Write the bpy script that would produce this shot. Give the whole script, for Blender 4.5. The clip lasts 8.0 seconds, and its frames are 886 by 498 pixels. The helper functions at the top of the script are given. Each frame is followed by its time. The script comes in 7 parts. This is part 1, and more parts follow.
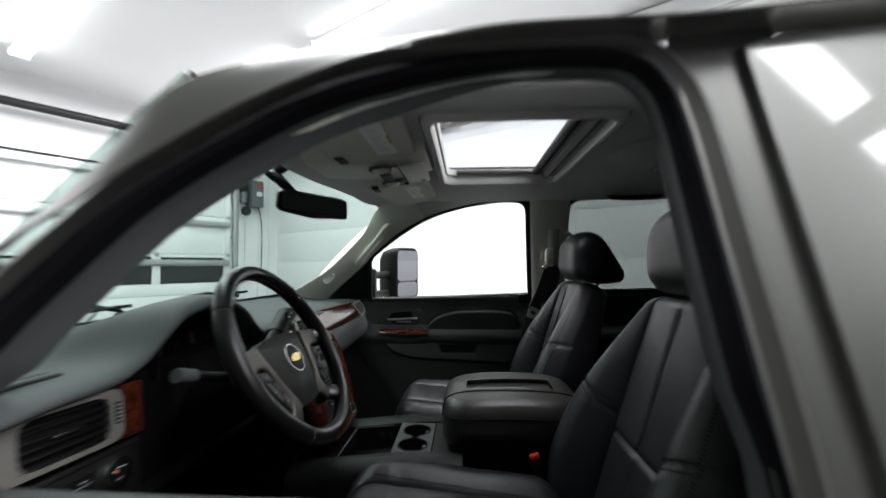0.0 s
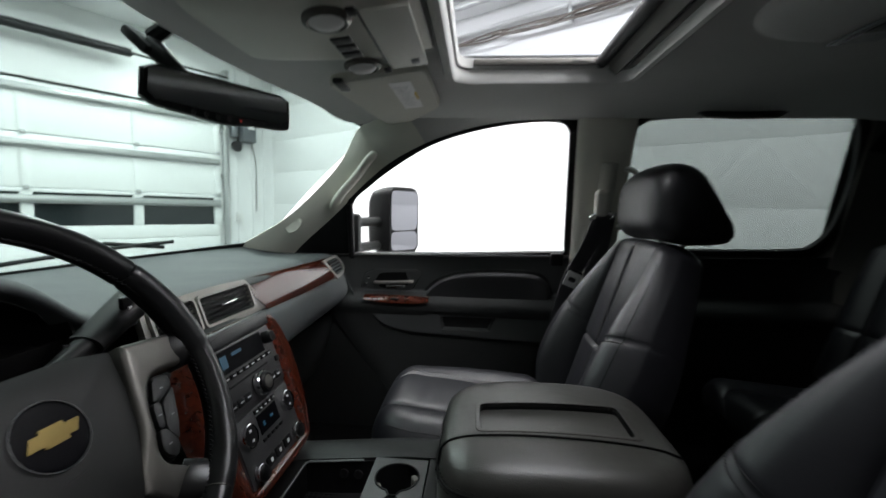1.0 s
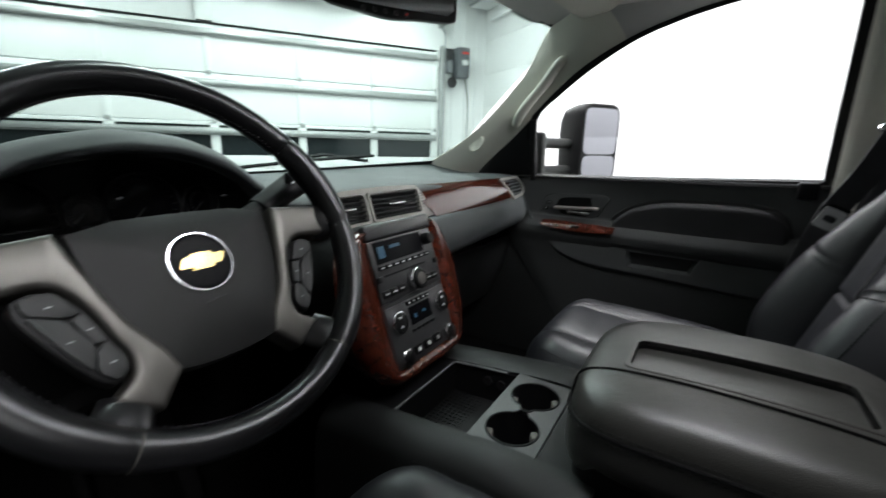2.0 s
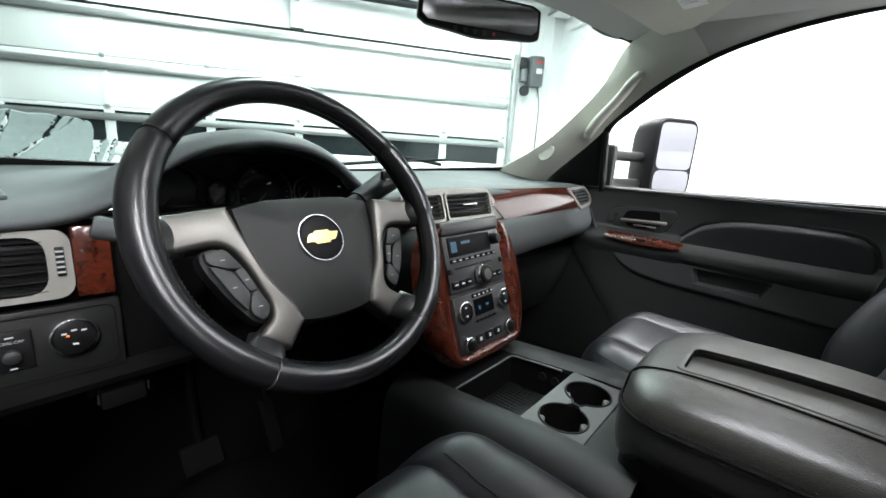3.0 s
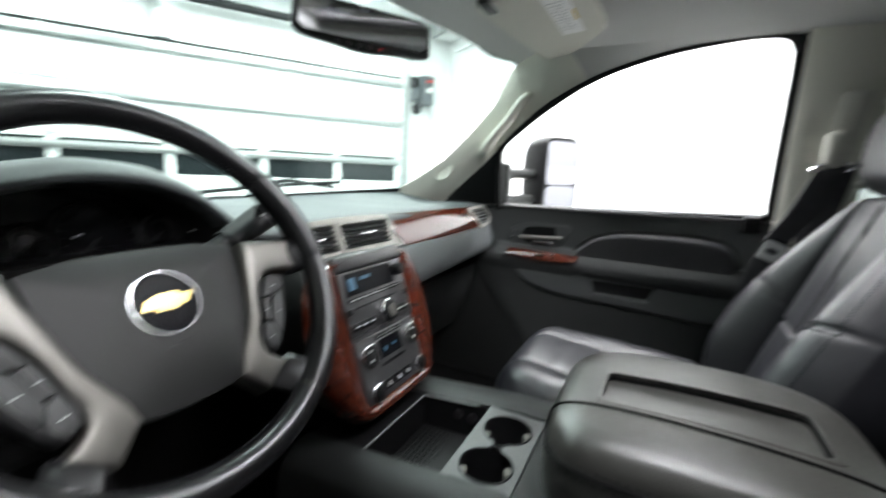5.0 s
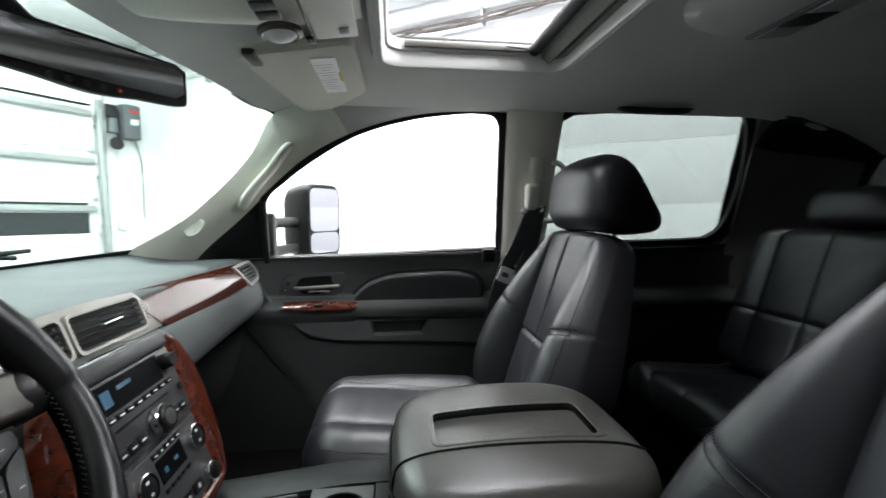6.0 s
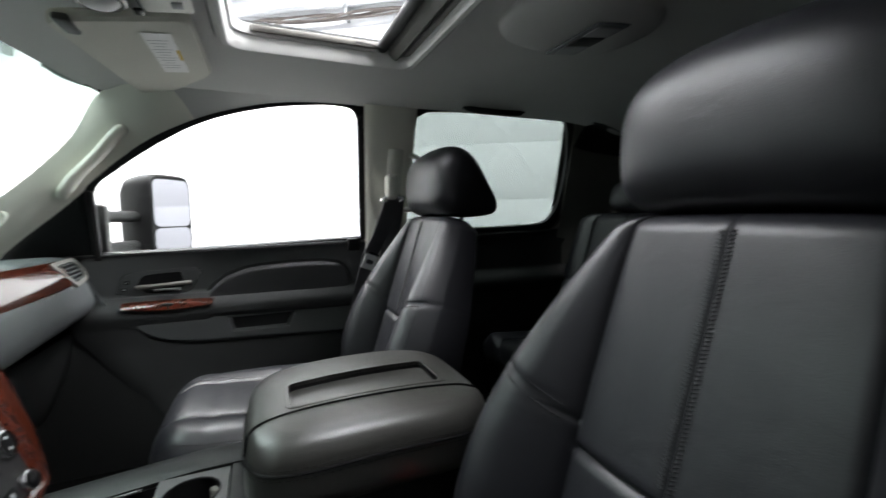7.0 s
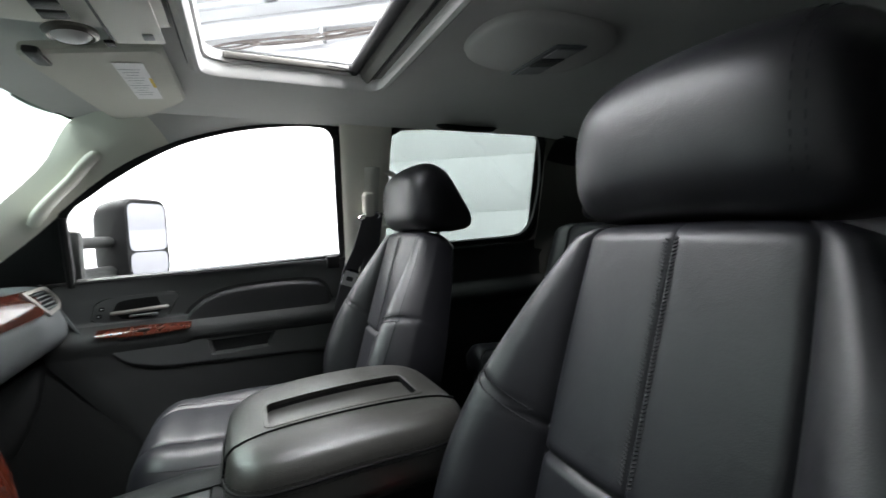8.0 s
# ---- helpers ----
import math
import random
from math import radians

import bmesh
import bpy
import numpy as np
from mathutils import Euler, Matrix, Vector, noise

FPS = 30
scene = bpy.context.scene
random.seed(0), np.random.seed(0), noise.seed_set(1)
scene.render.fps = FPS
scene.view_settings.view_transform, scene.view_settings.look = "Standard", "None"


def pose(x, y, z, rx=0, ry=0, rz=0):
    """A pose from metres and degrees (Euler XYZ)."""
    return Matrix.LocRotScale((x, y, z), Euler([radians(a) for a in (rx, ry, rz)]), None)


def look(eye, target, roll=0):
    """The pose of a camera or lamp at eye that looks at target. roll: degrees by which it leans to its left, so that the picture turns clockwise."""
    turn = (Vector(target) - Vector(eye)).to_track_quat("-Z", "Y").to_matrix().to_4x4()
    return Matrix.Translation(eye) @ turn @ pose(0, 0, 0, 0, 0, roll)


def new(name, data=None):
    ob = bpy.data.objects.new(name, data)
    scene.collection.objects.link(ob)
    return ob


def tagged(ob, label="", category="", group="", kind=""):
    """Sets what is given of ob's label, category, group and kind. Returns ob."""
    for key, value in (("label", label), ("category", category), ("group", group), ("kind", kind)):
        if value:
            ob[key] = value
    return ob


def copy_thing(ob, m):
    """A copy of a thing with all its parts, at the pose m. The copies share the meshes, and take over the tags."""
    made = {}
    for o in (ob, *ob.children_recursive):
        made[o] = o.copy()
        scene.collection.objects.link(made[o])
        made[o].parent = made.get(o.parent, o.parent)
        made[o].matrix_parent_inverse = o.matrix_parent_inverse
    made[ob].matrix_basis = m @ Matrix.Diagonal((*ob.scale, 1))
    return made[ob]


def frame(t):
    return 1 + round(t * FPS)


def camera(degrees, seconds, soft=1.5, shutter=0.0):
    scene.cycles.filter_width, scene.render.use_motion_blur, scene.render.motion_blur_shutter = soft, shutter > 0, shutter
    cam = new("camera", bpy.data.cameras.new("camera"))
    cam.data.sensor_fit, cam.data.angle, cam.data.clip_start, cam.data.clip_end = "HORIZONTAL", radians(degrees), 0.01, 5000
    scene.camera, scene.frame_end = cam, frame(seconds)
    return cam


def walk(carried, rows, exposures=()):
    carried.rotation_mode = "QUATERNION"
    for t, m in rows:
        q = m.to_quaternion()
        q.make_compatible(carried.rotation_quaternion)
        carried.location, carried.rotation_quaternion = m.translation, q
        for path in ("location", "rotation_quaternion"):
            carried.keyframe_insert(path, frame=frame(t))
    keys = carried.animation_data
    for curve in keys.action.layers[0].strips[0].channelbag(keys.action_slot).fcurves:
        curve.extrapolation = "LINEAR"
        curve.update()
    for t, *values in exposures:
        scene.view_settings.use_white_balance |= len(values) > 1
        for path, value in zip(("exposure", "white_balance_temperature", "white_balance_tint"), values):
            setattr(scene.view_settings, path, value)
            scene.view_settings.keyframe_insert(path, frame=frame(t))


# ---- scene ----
cam = camera(93.1, 8.0, shutter=0.5)
PATH = [
    (0, (0.133, -1.278, 1.372), (0.022, 0.718, 1.448), -0.2),
    (0.5, (0.112, -0.924, 1.374), (0.043, 1.074, 1.323), 0.3),
    (1, (0.118, -0.725, 1.371), (-0.041, 1.261, 1.19), 1.1),
    (1.5, (0.155, -0.629, 1.335), (-0.449, 1.246, 0.987), 2.9),
    (2, (0.189, -0.636, 1.298), (-0.844, 1.009, 0.822), 1.3),
    (2.2, (0.197, -0.656, 1.294), (-0.937, 0.92, 0.814), 1.0),
    (3.3, (0.22, -0.719, 1.301), (-1.064, 0.747, 0.848), 4.3),
    (3.5, (0.219, -0.72, 1.302), (-1.079, 0.736, 0.863), 4.4),
    (4, (0.217, -0.719, 1.302), (-1.08, 0.744, 0.881), 4.5),
    (4.5, (0.203, -0.693, 1.299), (-1.041, 0.812, 0.864), 2.8),
    (5, (0.17, -0.641, 1.313), (-0.722, 1.112, 0.95), 2.7),
    (5.2, (0.138, -0.631, 1.333), (-0.424, 1.271, 1.074), 2.4),
    (6.3, (0.067, -0.662, 1.349), (0.448, 1.295, 1.194), -1.2),
    (6.5, (0.072, -0.678, 1.329), (0.553, 1.257, 1.175), -2.1),
    (7, (0.105, -0.731, 1.307), (0.889, 1.102, 1.145), -0.9),
    (7.5, (0.119, -0.772, 1.312), (1.084, 0.978, 1.248), -0.9),
    (8, (0.115, -0.762, 1.311), (0.969, 1.044, 1.21), -2.8),
]
EXPOSURES = [(0.0, -0.88), (0.5, -0.73), (1.0, -0.52), (1.5, -0.45), (2.0, -0.26), (3.5, 0.86), (4.5, 0.92), (5.0, 0.86), (6.5, 0.49), (7.0, 0.46), (7.5, 0.58), (8.0, 0.71)]
walk(cam, [(t, look(eye, target, roll)) for t, eye, target, roll in PATH], EXPOSURES)

# ---- light and world ----
world = bpy.data.worlds.new("world")
scene.world = world
world.use_nodes = True
world.node_tree.nodes["Background"].inputs[0].default_value = (0.62, 0.68, 0.75, 1)
world.node_tree.nodes["Background"].inputs[1].default_value = 0.05

# the room stands at an angle to the truck: U runs along the garage door, N points from it into the room
ROOM_TURN = radians(33)
U = Vector((math.sin(ROOM_TURN), math.cos(ROOM_TURN), 0))
N = Vector((math.cos(ROOM_TURN), -math.sin(ROOM_TURN), 0))
EDGE = Vector((-3.44, 4.85, 0))
CEIL = 3.5
LAMP_WATTS = 155


def room(u, n, z):
    return EDGE + U * u + N * n + Vector((0, 0, z))


# ---- materials ----
def material(name, colour, rough=0.5, metal=0.0, grain=0.0, scale=200.0, bump=0.0, second=None, mottle=3.0,
             coat=0.0, sheen=0.0, spec=0.5, kind="noise", vary=0.09, crease=0.0):
    m = bpy.data.materials.new(name)
    m.use_nodes = True
    nt = m.node_tree
    b = nt.nodes["Principled BSDF"]
    b.inputs["Base Color"].default_value = (*colour, 1)
    b.inputs["Roughness"].default_value = rough
    b.inputs["Metallic"].default_value = metal
    b.inputs["Coat Weight"].default_value = coat
    b.inputs["Coat Roughness"].default_value = 0.06
    b.inputs["Sheen Weight"].default_value = sheen
    b.inputs["Specular IOR Level"].default_value = spec
    tc = nt.nodes.new("ShaderNodeTexCoord")
    big = nt.nodes.new("ShaderNodeTexNoise")
    big.inputs["Scale"].default_value = mottle
    big.inputs["Detail"].default_value = 5
    nt.links.new(tc.outputs["Object"], big.inputs["Vector"])
    mix = nt.nodes.new("ShaderNodeMix")
    mix.data_type = "RGBA"
    mix.inputs["A"].default_value = (*colour, 1)
    s = second or tuple(c * (1 - grain) for c in colour)
    mix.inputs["B"].default_value = (*s, 1)
    nt.links.new(big.outputs["Fac"], mix.inputs["Factor"])
    nt.links.new(mix.outputs["Result"], b.inputs["Base Color"])
    rr = nt.nodes.new("ShaderNodeMapRange")
    rr.inputs["To Min"].default_value = max(0.02, rough - vary)
    rr.inputs["To Max"].default_value = min(1.0, rough + vary)
    nt.links.new(big.outputs["Fac"], rr.inputs["Value"])
    nt.links.new(rr.outputs["Result"], b.inputs["Roughness"])
    if bump > 0:
        if kind == "cells":
            fine = nt.nodes.new("ShaderNodeTexVoronoi")
            out = fine.outputs["Distance"]
        else:
            fine = nt.nodes.new("ShaderNodeTexNoise")
            fine.inputs["Detail"].default_value = 3
            out = fine.outputs["Fac"]
        fine.inputs["Scale"].default_value = scale
        nt.links.new(tc.outputs["Object"], fine.inputs["Vector"])
        bp = nt.nodes.new("ShaderNodeBump")
        bp.inputs["Strength"].default_value = bump
        bp.inputs["Distance"].default_value = 0.001
        nt.links.new(out, bp.inputs["Height"])
        if crease > 0:
            fold = nt.nodes.new("ShaderNodeTexNoise")
            fold.inputs["Scale"].default_value = 17
            fold.inputs["Detail"].default_value = 4
            fold.inputs["Distortion"].default_value = 1.4
            nt.links.new(tc.outputs["Object"], fold.inputs["Vector"])
            cb = nt.nodes.new("ShaderNodeBump")
            cb.inputs["Strength"].default_value = crease
            cb.inputs["Distance"].default_value = 0.004
            nt.links.new(fold.outputs["Fac"], cb.inputs["Height"])
            nt.links.new(cb.outputs["Normal"], bp.inputs["Normal"])
        nt.links.new(bp.outputs["Normal"], b.inputs["Normal"])
    return m


def wood_material(name):
    m = material(name, (0.078, 0.0142, 0.0063), 0.2, second=(0.022, 0.005, 0.0028), mottle=75, coat=0.8, spec=0.2)
    nt = m.node_tree
    big = [n for n in nt.nodes if n.type == "TEX_NOISE"][0]
    big.inputs["Distortion"].default_value = 0.9
    big.inputs["Detail"].default_value = 8
    big.inputs["Roughness"].default_value = 0.62
    mix = [n for n in nt.nodes if n.type == "MIX"][0]
    burl = nt.nodes.new("ShaderNodeMapRange")
    burl.inputs["From Min"].default_value = 0.34
    burl.inputs["From Max"].default_value = 0.68
    nt.links.new(big.outputs["Fac"], burl.inputs["Value"])
    nt.links.new(burl.outputs["Result"], mix.inputs["Factor"])
    return m


def glass_material(name, tint, gloss=0.03, rough=0.0, haze=0.0, haze_scale=9.0, calm=0.25):
    m = bpy.data.materials.new(name)
    m.use_nodes = True
    nt = m.node_tree
    nt.nodes.clear()
    out = nt.nodes.new("ShaderNodeOutputMaterial")
    clear = nt.nodes.new("ShaderNodeBsdfTransparent")
    clear.inputs["Color"].default_value = (*tint, 1)
    shine = nt.nodes.new("ShaderNodeBsdfGlossy")
    shine.inputs["Roughness"].default_value = rough
    mix = nt.nodes.new("ShaderNodeMixShader")
    mix.inputs[0].default_value = gloss
    nt.links.new(clear.outputs[0], mix.inputs[1])
    nt.links.new(shine.outputs[0], mix.inputs[2])
    last = mix
    if haze > 0:
        tc = nt.nodes.new("ShaderNodeTexCoord")
        no = nt.nodes.new("ShaderNodeTexNoise")
        no.inputs["Scale"].default_value = haze_scale
        no.inputs["Detail"].default_value = 9
        no.inputs["Roughness"].default_value = 0.7
        nt.links.new(tc.outputs["Object"], no.inputs["Vector"])
        mr = nt.nodes.new("ShaderNodeMapRange")
        mr.inputs["From Min"].default_value = 0.38
        mr.inputs["From Max"].default_value = 0.6
        mr.inputs["To Min"].default_value = haze * calm
        mr.inputs["To Max"].default_value = haze
        nt.links.new(no.outputs["Fac"], mr.inputs["Value"])
        white = nt.nodes.new("ShaderNodeBsdfDiffuse")
        white.inputs["Color"].default_value = (0.5, 0.55, 0.55, 1)
        through_light = nt.nodes.new("ShaderNodeBsdfTranslucent")
        through_light.inputs["Color"].default_value = (0.42, 0.46, 0.46, 1)
        both = nt.nodes.new("ShaderNodeMixShader")
        both.inputs[0].default_value = 0.65
        nt.links.new(white.outputs[0], both.inputs[1])
        nt.links.new(through_light.outputs[0], both.inputs[2])
        last = nt.nodes.new("ShaderNodeMixShader")
        nt.links.new(mr.outputs[0], last.inputs[0])
        nt.links.new(mix.outputs[0], last.inputs[1])
        nt.links.new(both.outputs[0], last.inputs[2])
    nt.links.new(last.outputs[0], out.inputs["Surface"])
    return m


def glow_material(name, colour, strength):
    m = bpy.data.materials.new(name)
    m.use_nodes = True
    b = m.node_tree.nodes["Principled BSDF"]
    b.inputs["Base Color"].default_value = (0.02, 0.02, 0.02, 1)
    b.inputs["Emission Color"].default_value = (*colour, 1)
    b.inputs["Emission Strength"].default_value = strength
    return m


LEATHER = material("black_leather", (0.009, 0.0092, 0.0118), 0.42, spec=0.42, grain=0.35, scale=640, bump=0.14, mottle=9, kind="cells", crease=0.2)
LEATHER_PANEL = material("perforated_black_leather", (0.026, 0.026, 0.028), 0.44, grain=0.3, scale=1100, bump=0.5, mottle=9, kind="cells")
LID_LEATHER = material("worn_charcoal_leather", (0.037, 0.036, 0.033), 0.34, spec=0.65, grain=0.3, scale=600, bump=0.25, mottle=8, kind="cells", crease=0.2)
STITCH = material("grey_stitching", (0.019, 0.019, 0.021), 0.8, spec=0.2, grain=0.3, mottle=60)
HUB = material("charcoal_hub_plastic", (0.0085, 0.0087, 0.0087), 0.5, spec=0.27, grain=0.2, scale=1300, bump=0.3, mottle=9)
RIM_LEATHER = material("wheel_leather", (0.007, 0.007, 0.0078), 0.29, spec=0.45, grain=0.4, scale=1300, bump=0.06, mottle=10, kind="cells", vary=0.03)
DASH = material("dark_grey_dash_plastic", (0.07, 0.076, 0.078), 0.6, spec=0.3, grain=0.2, scale=1500, bump=0.35, mottle=5)
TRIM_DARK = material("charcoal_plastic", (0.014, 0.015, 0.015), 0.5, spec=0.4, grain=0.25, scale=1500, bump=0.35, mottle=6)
BLACK = material("black_plastic", (0.005, 0.005, 0.0055), 0.46, spec=0.2, grain=0.3, mottle=8)
GLOSS_BLACK = material("gloss_black_plastic", (0.006, 0.006, 0.007), 0.16, grain=0.1, mottle=8)
RUBBER = material("black_rubber", (0.006, 0.006, 0.0065), 0.6, spec=0.3, grain=0.3, mottle=10)
SEAL = material("matt_black_seal", (0.006, 0.006, 0.008), 0.85, grain=0.3, mottle=10, spec=0.12)
LCD = material("dark_display_glass", (0.003, 0.003, 0.004), 0.4, grain=0.1, mottle=20, spec=0.06)
CUP_PLATE = material("satin_grey_plastic", (0.06, 0.062, 0.062), 0.4, grain=0.15, scale=1500, bump=0.2, mottle=8)
# plain matt black that also holds the footwell's shade in its colour
KNEE = material("matt_black_with_shade", (0.003, 0.003, 0.003), 0.85, grain=0.3, mottle=10, spec=0.08)
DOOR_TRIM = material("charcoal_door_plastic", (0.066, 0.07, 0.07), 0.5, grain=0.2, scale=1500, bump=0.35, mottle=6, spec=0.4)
BEIGE = material("light_grey_trim", (0.62, 0.61, 0.55), 0.6, grain=0.12, scale=900, bump=0.25, mottle=4)
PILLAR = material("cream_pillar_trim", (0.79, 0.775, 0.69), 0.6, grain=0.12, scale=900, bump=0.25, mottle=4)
# beige trim dulled by painted-in rear shade; also colours plain grey parts
SHADED_BEIGE_GREY = material("shaded_beige_and_grey", (0.14, 0.137, 0.125), 0.7, grain=0.15, scale=900, bump=0.25, mottle=4, spec=0.3)
LINER = material("grey_headliner_cloth", (0.56, 0.56, 0.545), 0.95, grain=0.15, scale=700, bump=0.6, mottle=5, spec=0.1)
VISOR = material("visor_cloth", (0.55, 0.54, 0.485), 0.9, grain=0.1, scale=700, bump=0.5, mottle=5, spec=0.1)
PAPER = material("white_sticker", (0.72, 0.71, 0.7), 0.6, grain=0.05, mottle=20)
INK = material("grey_print", (0.35, 0.35, 0.36), 0.7, grain=0.2, mottle=40)
YELLOW = material("yellow_print", (0.6, 0.42, 0.05), 0.7, grain=0.2, mottle=40)
WOOD = wood_material("red_burl_veneer")
SILVER = material("satin_silver_trim", (0.137, 0.131, 0.121), 0.48, metal=0.95, grain=0.12, mottle=12)
BEZEL = material("light_satin_trim", (0.29, 0.28, 0.258), 0.45, metal=0.55, grain=0.1, mottle=14)
FACE = material("graphite_control_face", (0.032, 0.032, 0.033), 0.36, grain=0.15, scale=1500, bump=0.15, mottle=9)
DOOR_LOW = material("dark_lower_door_plastic", (0.034, 0.036, 0.036), 0.55, grain=0.2, scale=1500, bump=0.35, mottle=6, spec=0.35)
CHROME = material("chrome", (0.85, 0.85, 0.86), 0.15, metal=1.0, grain=0.03, mottle=12)
GOLD = material("gold_badge", (0.72, 0.53, 0.2), 0.22, metal=0.85, grain=0.25, mottle=30)
MARK = material("white_marking", (0.55, 0.56, 0.56), 0.6, grain=0.1, mottle=40)
ORANGE = glow_material("orange_indicator", (1, 0.2, 0.02), 1.6)
RED_DOT = glow_material("red_indicator", (1, 0.05, 0.03), 0.35)
BLUE_LCD = glow_material("blue_display", (0.03, 0.33, 0.6), 0.16)
RED = material("red_release_button", (0.55, 0.03, 0.02), 0.4, grain=0.15, mottle=20)
WEBBING = material("black_webbing", (0.055, 0.055, 0.06), 0.7, grain=0.3, scale=1600, bump=0.6, mottle=20)
# carpet black lowered further to stand in for shade in the footwell
CARPET = material("black_carpet", (0.004, 0.004, 0.004), 1.0, grain=0.5, scale=600, bump=1.0, mottle=20, spec=0.05)
PAINT = material("silver_car_paint", (0.09, 0.092, 0.085), 0.42, metal=0.3, grain=0.05, mottle=2, coat=0.25)
TOW_MIRROR = material("tinted_mirror_glass", (0.24, 0.24, 0.265), 0.015, metal=1.0, grain=0.01, mottle=2)
MIRROR = material("mirror_glass", (0.72, 0.73, 0.75), 0.01, metal=1.0, grain=0.01, mottle=2)
WALL_WHITE = material("white_wall_paint", (0.83, 0.835, 0.835), 0.9, grain=0.04, mottle=1.5, spec=0.15, vary=0.02)
DOOR_WHITE = material("white_door_steel", (0.82, 0.84, 0.83), 0.8, grain=0.04, mottle=1.2, spec=0.25, vary=0.02)
GALV = material("galvanised_steel", (0.47, 0.485, 0.48), 0.4, metal=0.7, grain=0.25, mottle=9)
STEEL_DARK = material("dark_spring_steel", (0.03, 0.03, 0.032), 0.5, metal=0.5, grain=0.3, mottle=9)
# tones of two added walls, dark to limit the light they bounce
FAR_GREY = material("light_cutting_dark_wall", (0.05, 0.053, 0.057), 0.8, grain=0.15, mottle=2)
MID_GREY = material("light_cutting_grey_wall", (0.08, 0.083, 0.085), 0.8, grain=0.12, mottle=2)
# floor out of view; its grey is chosen for the light it bounces
CONCRETE = material("bounce_concrete", (0.3, 0.3, 0.295), 0.4, grain=0.3, mottle=0.8)
GREY_BOX = material("grey_paint", (0.11, 0.12, 0.13), 0.45, grain=0.2, mottle=9)
NIGHT_GLASS = material("dark_window_glass", (0.02, 0.025, 0.027), 0.06, grain=0.1, mottle=2)
CABLE = material("brown_grey_cable", (0.17, 0.14, 0.12), 0.7, grain=0.5, mottle=14)
TUBE_GLOW = glow_material("lit_tube", (0.97, 0.985, 1.0), 14)
GLASS_WS = glass_material("green_windshield_glass", (0.6, 0.66, 0.64), gloss=0.008)
GLASS_SIDE = glass_material("clear_side_glass", (0.95, 0.96, 0.95))
GLASS_REAR = glass_material("privacy_glass", (0.34, 0.366, 0.358))
GLASS_BACK = glass_material("dark_back_glass", (0.065, 0.073, 0.069))
GLASS_ROOF = glass_material("sunroof_glass", (0.8, 0.81, 0.83))
FROST = glass_material("frosted_ice", (0.9, 0.95, 0.95), 0.03, 0.2, haze=0.7, haze_scale=160, calm=0.75)
SMEAR = glass_material("water_beads", (0.9, 0.92, 0.92), 0.05, 0.05, haze=0.35, haze_scale=160)


# ---- mesh helpers ----
def thing(name, label, category, group="", kind="", at=(0, 0, 0)):
    ob = new(name)
    ob.location = at
    return tagged(ob, label, category, group, kind)


def part(name, bm, mat, parent, label="", smooth=True, kind=""):
    bmesh.ops.recalc_face_normals(bm, faces=bm.faces)
    me = bpy.data.meshes.new(name)
    bm.to_mesh(me)
    bm.free()
    me.materials.append(mat)
    if smooth:
        me.shade_smooth()
        me.set_sharp_from_angle(angle=radians(38))
    ob = new(name, me)
    if parent is not None:
        ob.parent = parent
        if parent.parent is None:
            ob.matrix_parent_inverse = Matrix.Translation(-parent.location)
    if label:
        ob["label"] = label
    if kind:
        ob["kind"] = kind
    return ob


def rbox(c, s, r=0.004, m=None, bm=None, seg=2):
    """A box of centre c and size s with rounded edges, turned by m."""
    bm = bm or bmesh.new()
    made = bmesh.ops.create_cube(bm, size=1.0)["verts"]
    for v in made:
        v.co = Vector((v.co.x * s[0], v.co.y * s[1], v.co.z * s[2]))
    if r > 0:
        edges = list({e for v in made for e in v.link_edges})
        res = bmesh.ops.bevel(bm, geom=edges, offset=min(r, 0.45 * min(s)), segments=seg, profile=0.5, affect="EDGES")
        made = list({v for f in res["faces"] for v in f.verts} | {v for v in made if v.is_valid})
    t = Matrix.Translation(Vector(c)) @ (m.to_4x4() if m else Matrix.Identity(4))
    for v in made:
        v.co = t @ v.co
    return bm


def thicken(bm, faces, thick):
    """Gives a sheet of faces a thickness, half to each side, with closed rims."""
    bm.normal_update()
    verts = list({v for f in faces for v in f.verts})
    back = {}
    for v in verts:
        n = v.normal.copy()
        back[v] = bm.verts.new(v.co - n * thick / 2)
        v.co += n * thick / 2
    rims = [(e.verts[0], e.verts[1], e.link_faces[0]) for e in {e for f in faces for e in f.edges} if len(e.link_faces) == 1]
    for f in faces:
        bm.faces.new([back[v] for v in reversed(f.verts)])
    for a, b, f in rims:
        order = [l.vert for l in f.loops]
        if order[(order.index(a) + 1) % len(order)] is not b:
            a, b = b, a
        bm.faces.new((b, a, back[a], back[b]))


def surf(f, nu, nv, thick=0.0, wrap=False, bm=None):
    """A sheet of points f(u, v), u and v from 0 to 1, made thick."""
    bm = bm or bmesh.new()
    rows = [[bm.verts.new(f(i / nu, j / nv)) for i in range(nu if wrap else nu + 1)] for j in range(nv + 1)]
    faces = []
    for j in range(nv):
        n = len(rows[j])
        for i in range(n if wrap else n - 1):
            k = (i + 1) % n
            faces.append(bm.faces.new((rows[j][i], rows[j][k], rows[j + 1][k], rows[j + 1][i])))
    if thick:
        thicken(bm, faces, thick)
    return bm


